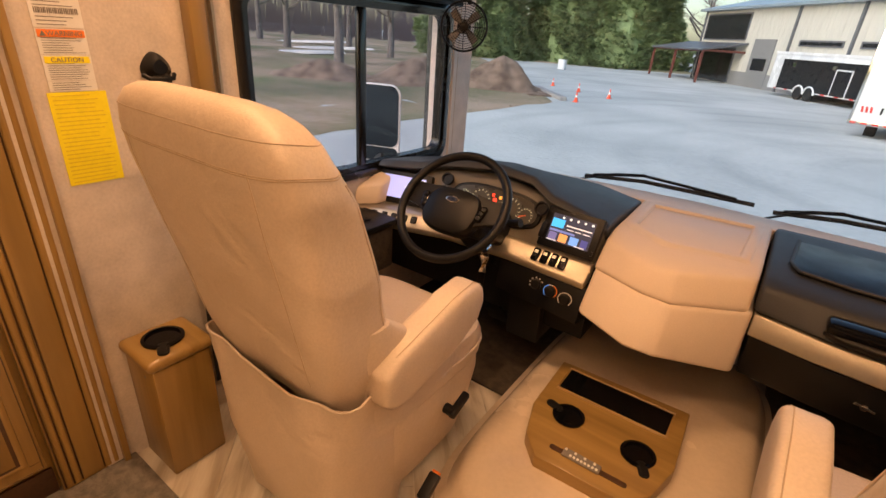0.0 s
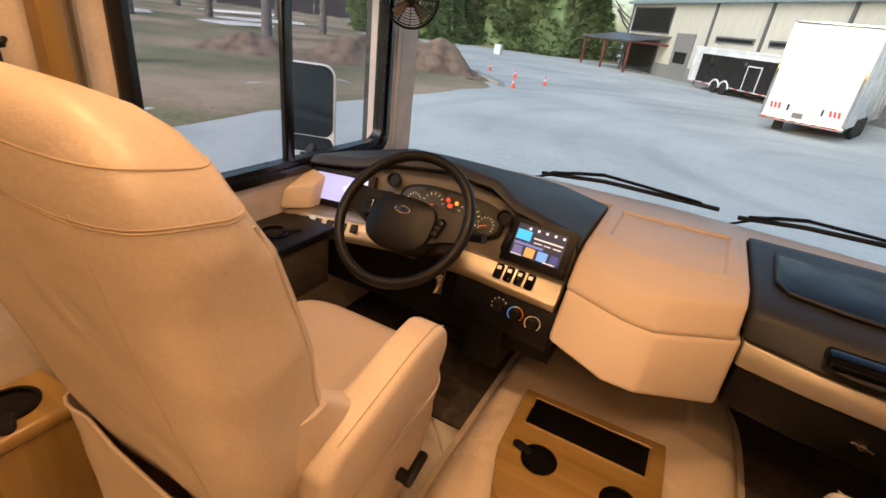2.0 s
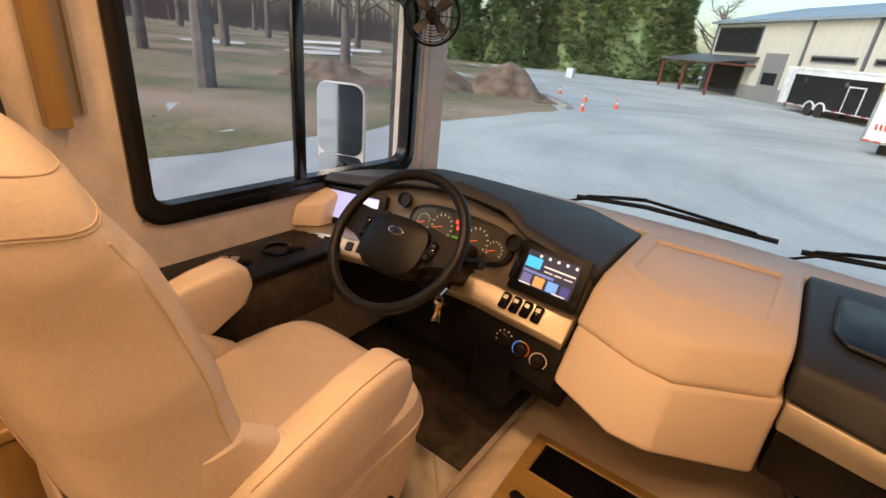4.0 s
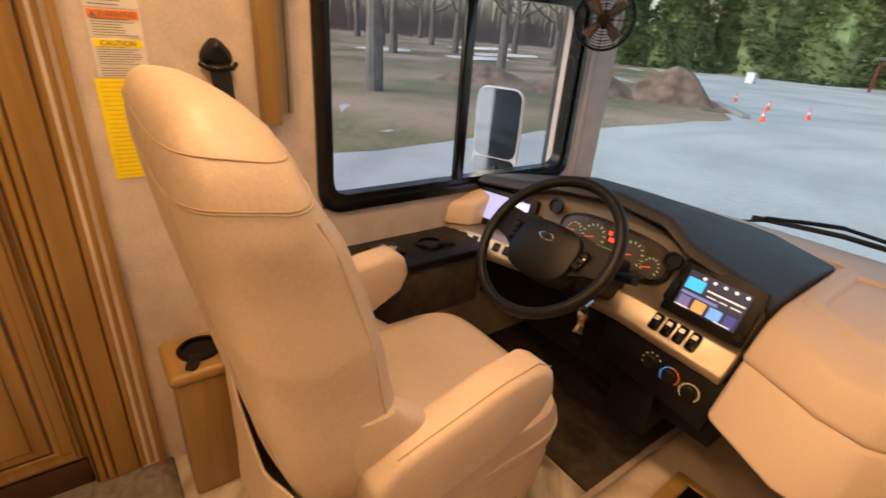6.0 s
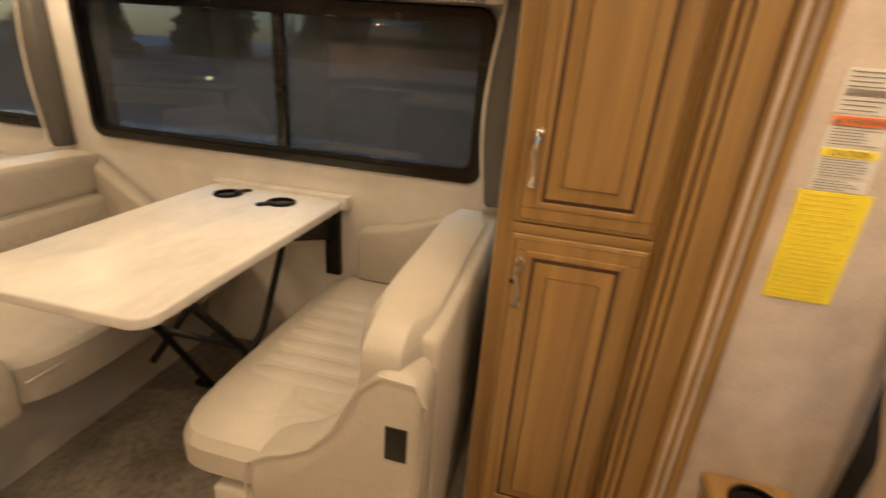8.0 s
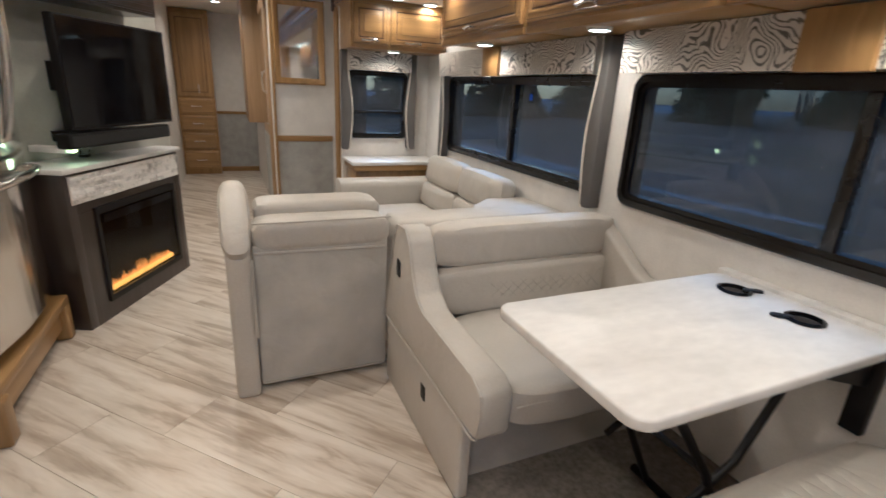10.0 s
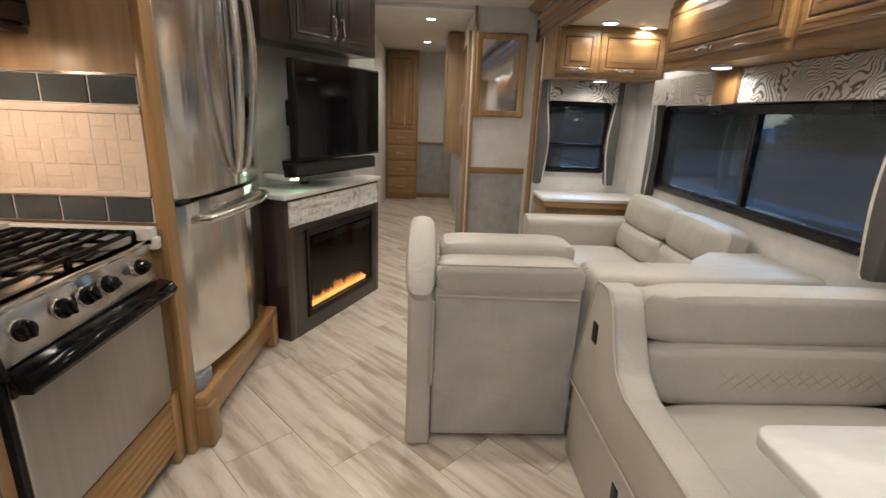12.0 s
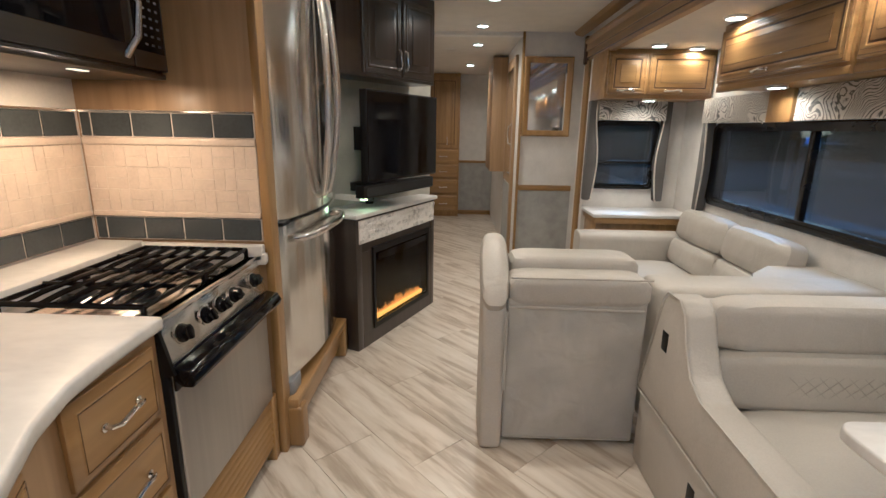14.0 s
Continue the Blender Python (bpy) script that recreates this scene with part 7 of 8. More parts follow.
part("case", tbox(0, TL, -0.05, 0.0, 1.072, 1.612, 0.005), BLACK, tv)
part("screen", tbox(0.010, TL - 0.010, 0.0, 0.003, 1.088, 1.602), BLACK_GLOSS, tv, "glossy dark screen")
part("wall_arm", tbox(0.25, TL - 0.25, -0.30, -0.05, 1.25, 1.40), BLACK, tv)
sb = thing("sound_bar", media(0.4, 0.25, 1.0), "long black sound bar under the television", "sound bar")
part("bar", tbox(-0.05, TL - 0.06, -0.06, 0.012, 0.982, 1.058, 0.008), BLACK, sb)
part("grille", tbox(-0.03, TL - 0.08, 0.012, 0.015, 0.995, 1.045), RUBBER, sb)
part("bracket", tbox(0.2, TL - 0.25, -0.30, -0.06, 0.985, 1.04), BLACK, sb)
cb = thing("cable_bundle", media(0.3, 0.2, 0.89), "coil of black and white cables on the fireplace top", "cables")
cc = FO + FUX * 0.42 - FVX * 0.20
for k in range(6):
    part("cable", tube([(cc.x + (0.035 + 0.004 * k) * math.cos(a) * FUX.x, cc.y + (0.035 + 0.004 * k) * math.cos(a) * FUX.y + 0.012 * math.sin(a + k), 0.935 + (0.040 - 0.003 * k) * math.sin(a)) for a in [2 * math.pi * i / 20 for i in range(20)]], 0.003, 5, closed=True), PAPER if k % 2 else BLACK, cb)
part("plug", bx((cc.x - 0.02, cc.y - 0.02, 0.8905), (cc.x + 0.03, cc.y + 0.03, 0.905), 0.004), BLACK, cb)
wl = thing("wall_socket_light", (0.66, -3.02, 0.96), "small lit night light on the wall by the television", "light")
part("lens", tbox(0.05, 0.085, -0.10, -0.07, 0.952, 0.975, 0.006), glow("green_white_light", (1.0, 0.88, 0.30), 2.5), wl)
part("plate", tbox(0.04, 0.095, -0.30, -0.10, 0.948, 0.98, 0.004), PAPER, wl)
lm = bpy.data.lights.new("night_light", 'POINT')
lm.energy, lm.color, lm.shadow_soft_size = 0.13, (1.0, 0.88, 0.32), 0.02
pq = tmx @ Vector((0.068, -0.05, 0.955))
new("night_light", lm).location = pq

CA, CB = Vector((0.600, -2.95, 0)), Vector((0.160, -3.635, 0))
CU = (CB - CA).normalized()
CV = Vector((-CU.y, CU.x, 0))
CV = CV if CV.x > 0 else -CV
CLN = (CB - CA).length
cmx = Matrix(((CU.x, -CV.x, 0, CA.x), (CU.y, -CV.y, 0, CA.y), (0, 0, 1, 0), (0, 0, 0, 1)))
uc = thing("dark_wall_cabinet", media(0.4, 0.2, 1.7), "espresso wall cabinet with two raised-panel doors and nickel handles", "cabinet")
bm = moved(bx((-0.10, -0.30, 1.69), (CLN, -0.02, CEILING), 0.004), cmx)
bmesh.ops.recalc_face_normals(bm, faces=bm.faces)
part("body", bm, ESPRESSO, uc)
fm_ = lambda u: Matrix(((CU.x, 0, -CV.x, CA.x + CU.x * u + CV.x * 0.02), (CU.y, 0, -CV.y, CA.y + CU.y * u + CV.y * 0.02), (0, 1, 0, 1.71), (0, 0, 0, 1)))
dw = (CLN - 0.10) / 2
raised_door(uc, fm_(0.085), dw - 0.006, 0.47, "door", ESPRESSO, (dw - 0.035, 0.10, True), 0.05, False)
raised_door(uc, fm_(0.085 + dw), dw - 0.006, 0.47, "door", ESPRESSO, (0.03, 0.10, True), 0.05, False)

# ---------------------------------------------------------------- corridor
far = thing("tall_drawer_cabinet", (0.13, -7.95, 0), "tall glazed maple cabinet with a door over four drawers", "cabinet")
part("body", bx((-0.03, -8.09, 0.0), (0.455, -7.86, CEILING - 0.01), 0.003), WOOD, far)
raised_door(far, FACE_PY(0.44, -7.86, 1.10), 0.45, 1.08, stile=0.06, handle=(0.275, 0.12, True))
for z0, z1 in ((0.86, 1.08), (0.62, 0.84), (0.36, 0.60), (0.08, 0.34)):
    raised_door(far, FACE_PY(0.44, -7.86, z0), 0.45, z1 - z0, "drawer", WOOD_X, (0.22, (z1 - z0) / 2, False), 0.035)
hall = thing("corridor_wall_cabinet", (-0.5, -6.4, 0.9), "maple wall cabinet hung in the corridor", "cabinet")
part("body", bx((-0.574, -6.9, 0.90), (-0.40, -6.0, CEILING - 0.02), 0.004), WOOD_MID, hall)
mm = thing("corridor_mirror_door", (-0.57, -5.4, 0.9), "mirrored corridor door in a dark frame", "door", kind="structure")
part("door_frame", bx((-0.576, -5.75, 0.0), (-0.545, -5.0, 2.1), 0.004), WOOD_MID, mm)
part("mirror_glass", bx((-0.546, -5.68, 0.95), (-0.541, -5.08, 2.0)), MIRROR, mm)
part("door_handle", tube([(-0.545, -5.05, 1.25), (-0.51, -5.05, 1.27), (-0.505, -5.05, 1.35), (-0.51, -5.05, 1.43), (-0.545, -5.05, 1.45)], 0.008), CHROME, mm)
part("lower_panel", bx((-0.546, -5.68, 0.1), (-0.540, -5.08, 0.85)), WALL_GREY, mm)
cr = thing("corridor_chair_rail", (-0.3, -8.09, 0.86), "maple chair rail at the corridor's end", "trim", kind="structure")
part("rail", bx((-0.575, -8.095, 0.86), (-0.03, -8.075, 0.90), 0.004), WOOD_X, cr)
part("skirting", bx((-0.575, -8.095, 0.0), (-0.03, -8.08, 0.07), 0.003), WOOD_X, cr)
sd = thing("smoke_detector", (-0.25, -3.26, CEILING), "white round smoke detector on the ceiling", "smoke detector")
part("body", lathe([(0.06, 0), (0.058, -0.022), (0.045, -0.032), (0.001, -0.034)], 24, Matrix.Translation((-0.25, -3.20, CEILING))), PAPER, sd)
for x, y in ((0.10, -3.62), (0.08, -4.9), (0.08, -5.7)):
    v_ = thing("ceiling_speaker", (x, y, CEILING), "flat round cream ceiling speaker", "speaker", "ceiling speakers")
    part("disc", lathe([(0.075, 0), (0.074, -0.006), (0.06, -0.009), (0.001, -0.009)], 24, Matrix.Translation((x, y, CEILING))), CEIL, v_)
lg = thing("blue_panel_light", (0.27, -6.0, 1.3), "small blue-lit control panel on the corridor wall", "control panel")
part("plate", bx((0.448, -6.06, 1.25), (0.459, -5.94, 1.40), 0.003), BLACK, lg)
part("led", bx((0.444, -6.03, 1.29), (0.4485, -5.97, 1.37)), glow("blue_led", (0.15, 0.25, 1.0), 3.0), lg)

# ---------------------------------------------------------------- floor planks (laid on the slant)
fl = bpy.data.objects["floor"]
WORLD_OF["floor"] = Matrix.Identity(4)


def clip(poly, axis, lim, keep_less):
    out = []
    for i, p in enumerate(poly):
        q = poly[(i + 1) % len(poly)]
        ip, iq = (p[axis] <= lim) == keep_less, (q[axis] <= lim) == keep_less
        if ip:
            out.append(p)
        if ip != iq:
            f = (lim - p[axis]) / (q[axis] - p[axis])
            out.append(tuple(p[k] + f * (q[k] - p[k]) for k in range(2)))
    return out


def planks(x0, x1, y0, y1, length=0.90, width=0.30, turn=-47):
    c, s = math.cos(radians(turn)), math.sin(radians(turn))
    R = 6.0
    for r in range(int(-R / width), int(R / width)):
        for k in range(int(-R / length), int(R / length)):
            a0, b0 = k * length + (r % 3) * length / 3, r * width
            quad = [(a0 + 0.001, b0 + 0.001), (a0 + length - 0.001, b0 + 0.001), (a0 + length - 0.001, b0 + width - 0.001), (a0 + 0.001, b0 + width - 0.001)]
            poly = [((x0 + x1) / 2 + p[0] * c - p[1] * s, (y0 + y1) / 2 + p[0] * s + p[1] * c) for p in quad]
            for ax, lim, less in ((0, x0, False), (0, x1, True), (1, y0, False), (1, y1, True)):
                if len(poly) >= 3:
                    poly = clip(poly, ax, lim, less)
            if len(poly) < 3 or abs(sum(poly[i - 1][0] * p[1] - p[0] * poly[i - 1][1] for i, p in enumerate(poly))) < 0.004:
                continue
            part("plank", prism(poly, 2, -0.007, 0.0), PLANK, fl, smooth=False)


planks(-1.12, 1.0, -4.66, 0.62)
planks(-0.575, 0.46, -8.09, -4.66)
planks(-1.2, 1.24, 0.62, 2.55)


# ---------------------------------------------------------------- outside
def blend_ground(name, c1, c2, scale, rough, bump, detail=6, c3=None):
    m = bpy.data.materials.new(name)
    nt, b = nodes_of(m)
    N, L = nt.nodes.new, nt.links.new
    co, n1, n2 = N("ShaderNodeTexCoord"), N("ShaderNodeTexNoise"), N("ShaderNodeTexNoise")
    n1.inputs["Scale"].default_value, n1.inputs["Detail"].default_value = scale, detail
    n2.inputs["Scale"].default_value, n2.inputs["Detail"].default_value = scale * 30, 4
    L(co.outputs["Object"], n1.inputs["Vector"])
    L(co.outputs["Object"], n2.inputs["Vector"])
    ad = N("ShaderNodeMath")
    ad.operation = 'MULTIPLY_ADD'
    ad.inputs[1].default_value = 0.35
    L(n2.outputs[0], ad.inputs[0])
    L(n1.outputs[0], ad.inputs[2])
    rp = N("ShaderNodeValToRGB")
    e = rp.color_ramp.elements
    e[0].position, e[1].position = 0.52, 0.82
    e[0].color, e[1].color = (*c1, 1), (*c2, 1)
    if c3:
        x = e.new(0.66)
        x.color = (*c3, 1)
    L(ad.outputs[0], rp.inputs[0])
    L(rp.outputs[0], b.inputs["Base Color"])
    b.inputs["Roughness"].default_value = rough
    bp = N("ShaderNodeBump")
    bp.inputs["Strength"].default_value, bp.inputs["Distance"].default_value = bump, 0.05
    L(n2.outputs[0], bp.inputs["Height"])
    L(bp.outputs[0], b.inputs["Normal"])
    return m


YARD = blend_ground("pale_gravelled_concrete", (0.36, 0.38, 0.375), (0.49, 0.51, 0.495), 0.25, 0.85, 0.35)
# faint curved tyre tracks worn into the yard
_n = YARD.node_tree
_b = _n.nodes["Principled BSDF"]
_src = _b.inputs["Base Color"].links[0].from_socket
_co, _mp, _wv, _ns, _mu, _rp, _mx = [_n.nodes.new(k) for k in ("ShaderNodeTexCoord", "ShaderNodeMapping", "ShaderNodeTexWave", "ShaderNodeTexNoise", "ShaderNodeMath", "ShaderNodeValToRGB", "ShaderNodeMix")]
_mp.inputs["Location"].default_value = (-4.0, -14.0, 0.95)
_wv.wave_type, _wv.rings_direction = 'RINGS', 'Z'
_wv.inputs["Scale"].default_value, _wv.inputs["Distortion"].default_value, _wv.inputs["Detail"].default_value, _wv.inputs["Detail Scale"].default_value = 0.16, 2.5, 2.0, 0.6
_ns.inputs["Scale"].default_value = 0.16
_rp.color_ramp.elements[0].position, _rp.color_ramp.elements[1].position = 0.34, 0.62
_mx.data_type, _mx.blend_type = 'RGBA', 'MULTIPLY'
_mx.inputs[7].default_value = (0.86, 0.865, 0.87, 1)
_mu.operation = 'MULTIPLY'
for _p, _q in ((_co.outputs["Object"], _mp.inputs[0]), (_mp.outputs[0], _wv.inputs["Vector"]), (_co.outputs["Object"], _ns.inputs["Vector"]), (_wv.outputs["Fac"], _mu.inputs[0]), (_ns.outputs[0], _mu.inputs[1]), (_mu.outputs[0], _rp.inputs[0]), (_rp.outputs[0], _mx.inputs[0]), (_src, _mx.inputs[6]), (_mx.outputs[2], _b.inputs["Base Color"])):
    _n.links.new(_p, _q)
LAWN = blend_ground("patchy_winter_grass", (0.125, 0.135, 0.055), (0.36, 0.262, 0.185), 0.22, 0.95, 0.6, 8, (0.235, 0.185, 0.11))
DIRT = blend_ground("brown_dirt", (0.14, 0.092, 0.066), (0.32, 0.225, 0.165), 1.8, 0.95, 0.9)
SNOW = mat("white_sand", (0.72, 0.72, 0.72), 0.9, var=0.05)
BARK = mat("grey_bark", (0.17, 0.145, 0.135), 0.9, var=0.3, scale=3, fine=30, bump=0.5)
TWIG = mat("brown_twigs", (0.21, 0.155, 0.145), 0.9, var=0.3, rnd=0.3)
NEEDLE = mat("dark_green_needles", (0.165, 0.22, 0.095), 0.8, var=0.45, scale=0.7, fine=14, rnd=0.3)
RUSSET = mat("russet_leaves", (0.17, 0.075, 0.05), 0.85, var=0.4, scale=0.8, fine=14)
SIDING = mat("beige_metal_siding", (0.54, 0.52, 0.455), 0.5, var=0.05, stretch=(1, 1, 0.1), fine=12)
ROOF = mat("blue_grey_metal_roof", (0.30, 0.36, 0.40), 0.4, metal=0.3, var=0.1)
PORCH = mat("dark_grey_metal_roof", (0.11, 0.115, 0.125), 0.45, var=0.15)
POST = mat("red_brown_steel", (0.16, 0.05, 0.035), 0.5)
GLASS_DARK = mat("dark_window_glass", (0.02, 0.022, 0.025), 0.08, bump=0)
WHITE = mat("white_gel_coat", (0.70, 0.71, 0.72), 0.25, var=0.03, scale=1.5)
BLACK_PAINT = mat("black_trailer_skin", (0.012, 0.012, 0.013), 0.3, bump=0)
RED = mat("red_tape", (0.6, 0.04, 0.03), 0.4)
CONE = mat("orange_red_cone", (0.85, 0.10, 0.04), 0.5)

solid("ground", bx((-400, -400, GROUND - 0.3), (400, 500, GROUND)), YARD, "pale gravelled concrete yard", "ground", smooth=False)

# lawn rising gently away from the yard
def lawn_h(d):
    return 0.010 + 0.9 * max(0, (d - 10) / 60) ** 1.3 + (0.25 * max(0, d - 3) / 60)


edge = [(-7.7, -60), (-7.75, 0), (-7.95, 4.1), (-8.35, 10.0), (-8.2, 13.3), (-7.7, 19.0), (-10.2, 22.5), (-16, 30), (-26, 44), (-60, 84)]
def edge_pt(f):
    k = min(int(f), len(edge) - 2)
    t = f - k
    return (edge[k][0] * (1 - t) + edge[k + 1][0] * t, edge[k][1] * (1 - t) + edge[k + 1][1] * t)


rings = []
for i in range(0, (len(edge) - 1) * 6 + 1):
    ex, ey = edge_pt(i / 6)
    rnd_e = noise.noise((ex * 0.9, ey * 0.9, 3.0)) * 0.25
    row = []
    for d in (0, 0.5, 1.5, 3, 5, 8, 12, 18, 26, 36, 50, 70, 100):
        row.append((ex + rnd_e - d, ey + d * 0.15, GROUND + (0.004 if d == 0 else lawn_h(d)) + (noise.noise((ex * 0.3, ey * 0.3 + d, d)) * 0.07 if d > 1 else 0)))
    rings.append(row)
lawn = solid("lawn", loft(rings, cap=False, closed=False), LAWN, "patchy green and brown winter lawn", "lawn")
# tufts along the near edge of the lawn
rg = random.Random(11)
vv, ff = [], []
for k in range(1400):
    f = 1.0 + rg.random() * 3.6
    ex, ey = edge_pt(f)
    d = 0.05 + rg.random() ** 1.6 * 9
    x, y, z = ex - d, ey + d * 0.15, GROUND + lawn_h(d) - 0.02
    a, h = rg.random() * 6.28, 0.015 + rg.random() * 0.035
    w = 0.03 + rg.random() * 0.03
    n0 = len(vv)
    vv += [(x - math.cos(a) * w, y - math.sin(a) * w, z), (x + math.cos(a) * w, y + math.sin(a) * w, z), (x + (rg.random() - 0.5) * 0.08, y + (rg.random() - 0.5) * 0.08, z + h)]
    ff.append((n0, n0 + 1, n0 + 2))
me = bpy.data.meshes.new("grass_tufts")
me.from_pydata(vv, [], ff)
me.materials.append(LAWN)
tagged(new("grass_tufts", me), "short winter grass tufts along the lawn", "grass", kind="stuff")

# dirt mound beside the yard, with rubble
def mound(cx, cy, rx, ry, h, turn, seed, label):
    rings = []
    for k in range(9):
        f = k / 8
        z = GROUND + lawn_h(1.0) + h * (math.cos(f * math.pi) * 0.5 + 0.5)
        row = []
        for i in range(36):
            a = 2 * math.pi * i / 36
            r = (f + 0.02) * (1 + 0.28 * noise.noise((math.cos(a) * 1.5 + seed, math.sin(a) * 1.5, f * 2)))
            lx, ly = math.cos(a) * rx * r, math.sin(a) * ry * r
            c, s = math.cos(radians(turn)), math.sin(radians(turn))
            row.append((cx + lx * c - ly * s, cy + lx * s + ly * c, z + 0.22 * h * noise.noise((lx * 1.3 + seed, ly * 1.3, 1)) * (1 - f * 0.7) - (0.1 if k == 8 else 0)))
        rings.append(row)
    return solid("dirt_mound", loft(rings), DIRT, label, "dirt mound", "stuff")


mound(-11.4, 21.2, 2.3, 1.5, 1.45, 25, 1.0, "heap of brown dirt beside the yard")
mound(-14.0, 18.5, 3.2, 1.6, 1.15, 60, 5.0, "long heap of reddish dirt on the lawn")
mound(-17.5, 16.0, 3.0, 1.8, 0.8, 30, 9.0, "low heap of reddish dirt on the lawn")
kb = thing("kerb_slab", (-9.2, 21.8, GROUND), "broken grey concrete kerb by the dirt heap", "kerb")
part("kerb", moved(bx((-0.15, -2.2, 0), (0.15, 2.2, 0.16), 0.02), pose(-9.1, 21.6, GROUND + 0.0, 0, 0, 40)), mat("grey_concrete", (0.30, 0.29, 0.28), 0.9), kb)
part("apron", moved(bx((-1.4, -1.6, 0), (0.0, 1.8, 0.05), 0.01), pose(-9.3, 22.2, GROUND, 0, 0, 40)), DIRT, kb)
for k, (x, y) in enumerate(((-7.21, 20.1), (-6.81, 23.1), (-8.77, 24.4), (-10.86, 26.0))):
    c = thing("traffic_cone", (x, y, GROUND), "orange-red traffic cone with a white band standing on the yard", "traffic cone", "traffic cones")
    mt = Matrix.Translation((x, y, GROUND)) @ Matrix.Scale(0.58, 4)
    part("base", bx((x - 0.11, y - 0.11, GROUND), (x + 0.11, y + 0.11, GROUND + 0.025), 0.006), CONE, c)
    part("cone_body", lathe([(0.14, 0.04), (0.03, 0.70), (0.02, 0.71)], 18, mt), CONE, c)
    part("band", lathe([(0.098, 0.32), (0.072, 0.48), (0.0705, 0.48), (0.0965, 0.32)], 18, mt), WHITE, c)
ub = thing("utility_box", (-17.2, 42, GROUND), "white utility box beside the drive", "utility box")
part("cabinet", bx((-17.5, 41.8, GROUND), (-16.9, 42.3, GROUND + 0.75), 0.03), WHITE, ub)
part("lid", bx((-17.53, 41.77, GROUND + 0.75), (-16.87, 42.33, GROUND + 0.80), 0.01), WHITE, ub)


# trees
def bare_tree(x, y, h, seed, label, russet=False):
    rt = random.Random(seed)
    g = GROUND + lawn_h(max(0.5, -7.9 - x)) - 0.1 if x < -8 else GROUND
    t = thing("bare_tree", (x, y, g), label, "tree", "bare trees")
    r0 = h * 0.022 + 0.06
    trunk = tube([(x, y, g), (x + 0.05, y, g + h * 0.15), (x + rt.uniform(-.15, .15), y, g + h * 0.4), (x + rt.uniform(-.3, .3), y + 0.1, g + h * 0.75)], r0 * 0.8, 10)
    for v in trunk.verts:
        f = 1.35 - 1.1 * min(1, (v.co.z - g) / (h * 0.75))
        v.co.x, v.co.y = x + (v.co.x - x) * f, y + (v.co.y - y) * f
    part("trunk", trunk, BARK, t)
    limbs, twigs = [], []
    for k in range(15):
        z = g + h * (0.26 + 0.5 * k / 15)
        a, ln = rt.random() * 6.28, h * (0.20 + 0.22 * rt.random()) * (1.15 - 0.5 * k / 15)
        p = [Vector((x, y, z))]
        for s_ in range(4):
            p.append(p[-1] + Vector((math.cos(a) * ln / 4, math.sin(a) * ln / 4, ln * (0.10 + 0.05 * s_))))
            a += rt.uniform(-.4, .4)
        limbs.append((p, r0 * 0.28 * (1.1 - k / 20)))
        for q_ in p[1:]:
            for _ in range(3):
                b_, l2 = rt.random() * 6.28, ln * (0.2 + 0.25 * rt.random())
                e_ = q_ + Vector((math.cos(b_) * l2, math.sin(b_) * l2, l2 * rt.uniform(0.1, 0.8)))
                twigs.append((q_, e_))
                for _ in range(3):
                    b3 = rt.random() * 6.28
                    twigs.append((q_.lerp(e_, rt.random()), e_ + Vector((math.cos(b3), math.sin(b3), rt.uniform(-.2, .8))) * l2 * 0.6))
    for p, r in limbs:
        bm = tube(p, r, 6)
        part("limb", bm, BARK, t)
    vs, fs = [], []
    for a_, b_ in twigs:
        d = (b_ - a_).normalized()
        w = d.cross(Vector((0.3, 0.5, 0.8))).normalized() * 0.016
        w2 = d.cross(w).normalized() * 0.016
        n0 = len(vs)
        vs += [tuple(a_ + w), tuple(a_ - w * 0.5 + w2), tuple(a_ - w * 0.5 - w2), tuple(b_)]
        fs += [(n0, n0 + 1, n0 + 3), (n0 + 1, n0 + 2, n0 + 3), (n0 + 2, n0, n0 + 3)]
        if russet:
            for _ in range(4):
                c_ = a_.lerp(b_, rt.random())
                o = Vector((rt.uniform(-1, 1), rt.uniform(-1, 1), rt.uniform(-1, 1))) * 0.10
                o2 = Vector((rt.uniform(-1, 1), rt.uniform(-1, 1), rt.uniform(-1, 1))) * 0.10
                n0 = len(vs)
                vs += [tuple(c_), tuple(c_ + o), tuple(c_ + o2)]
                fs.append((n0, n0 + 1, n0 + 2))
    me_ = bpy.data.meshes.new("crown")
    me_.from_pydata(vs, [], fs)
    me_.materials.append(RUSSET if russet else TWIG)
    o = new("crown", me_)
    o.parent = t
    o.matrix_parent_inverse = WORLD_OF[t.name].inverted()
    return t


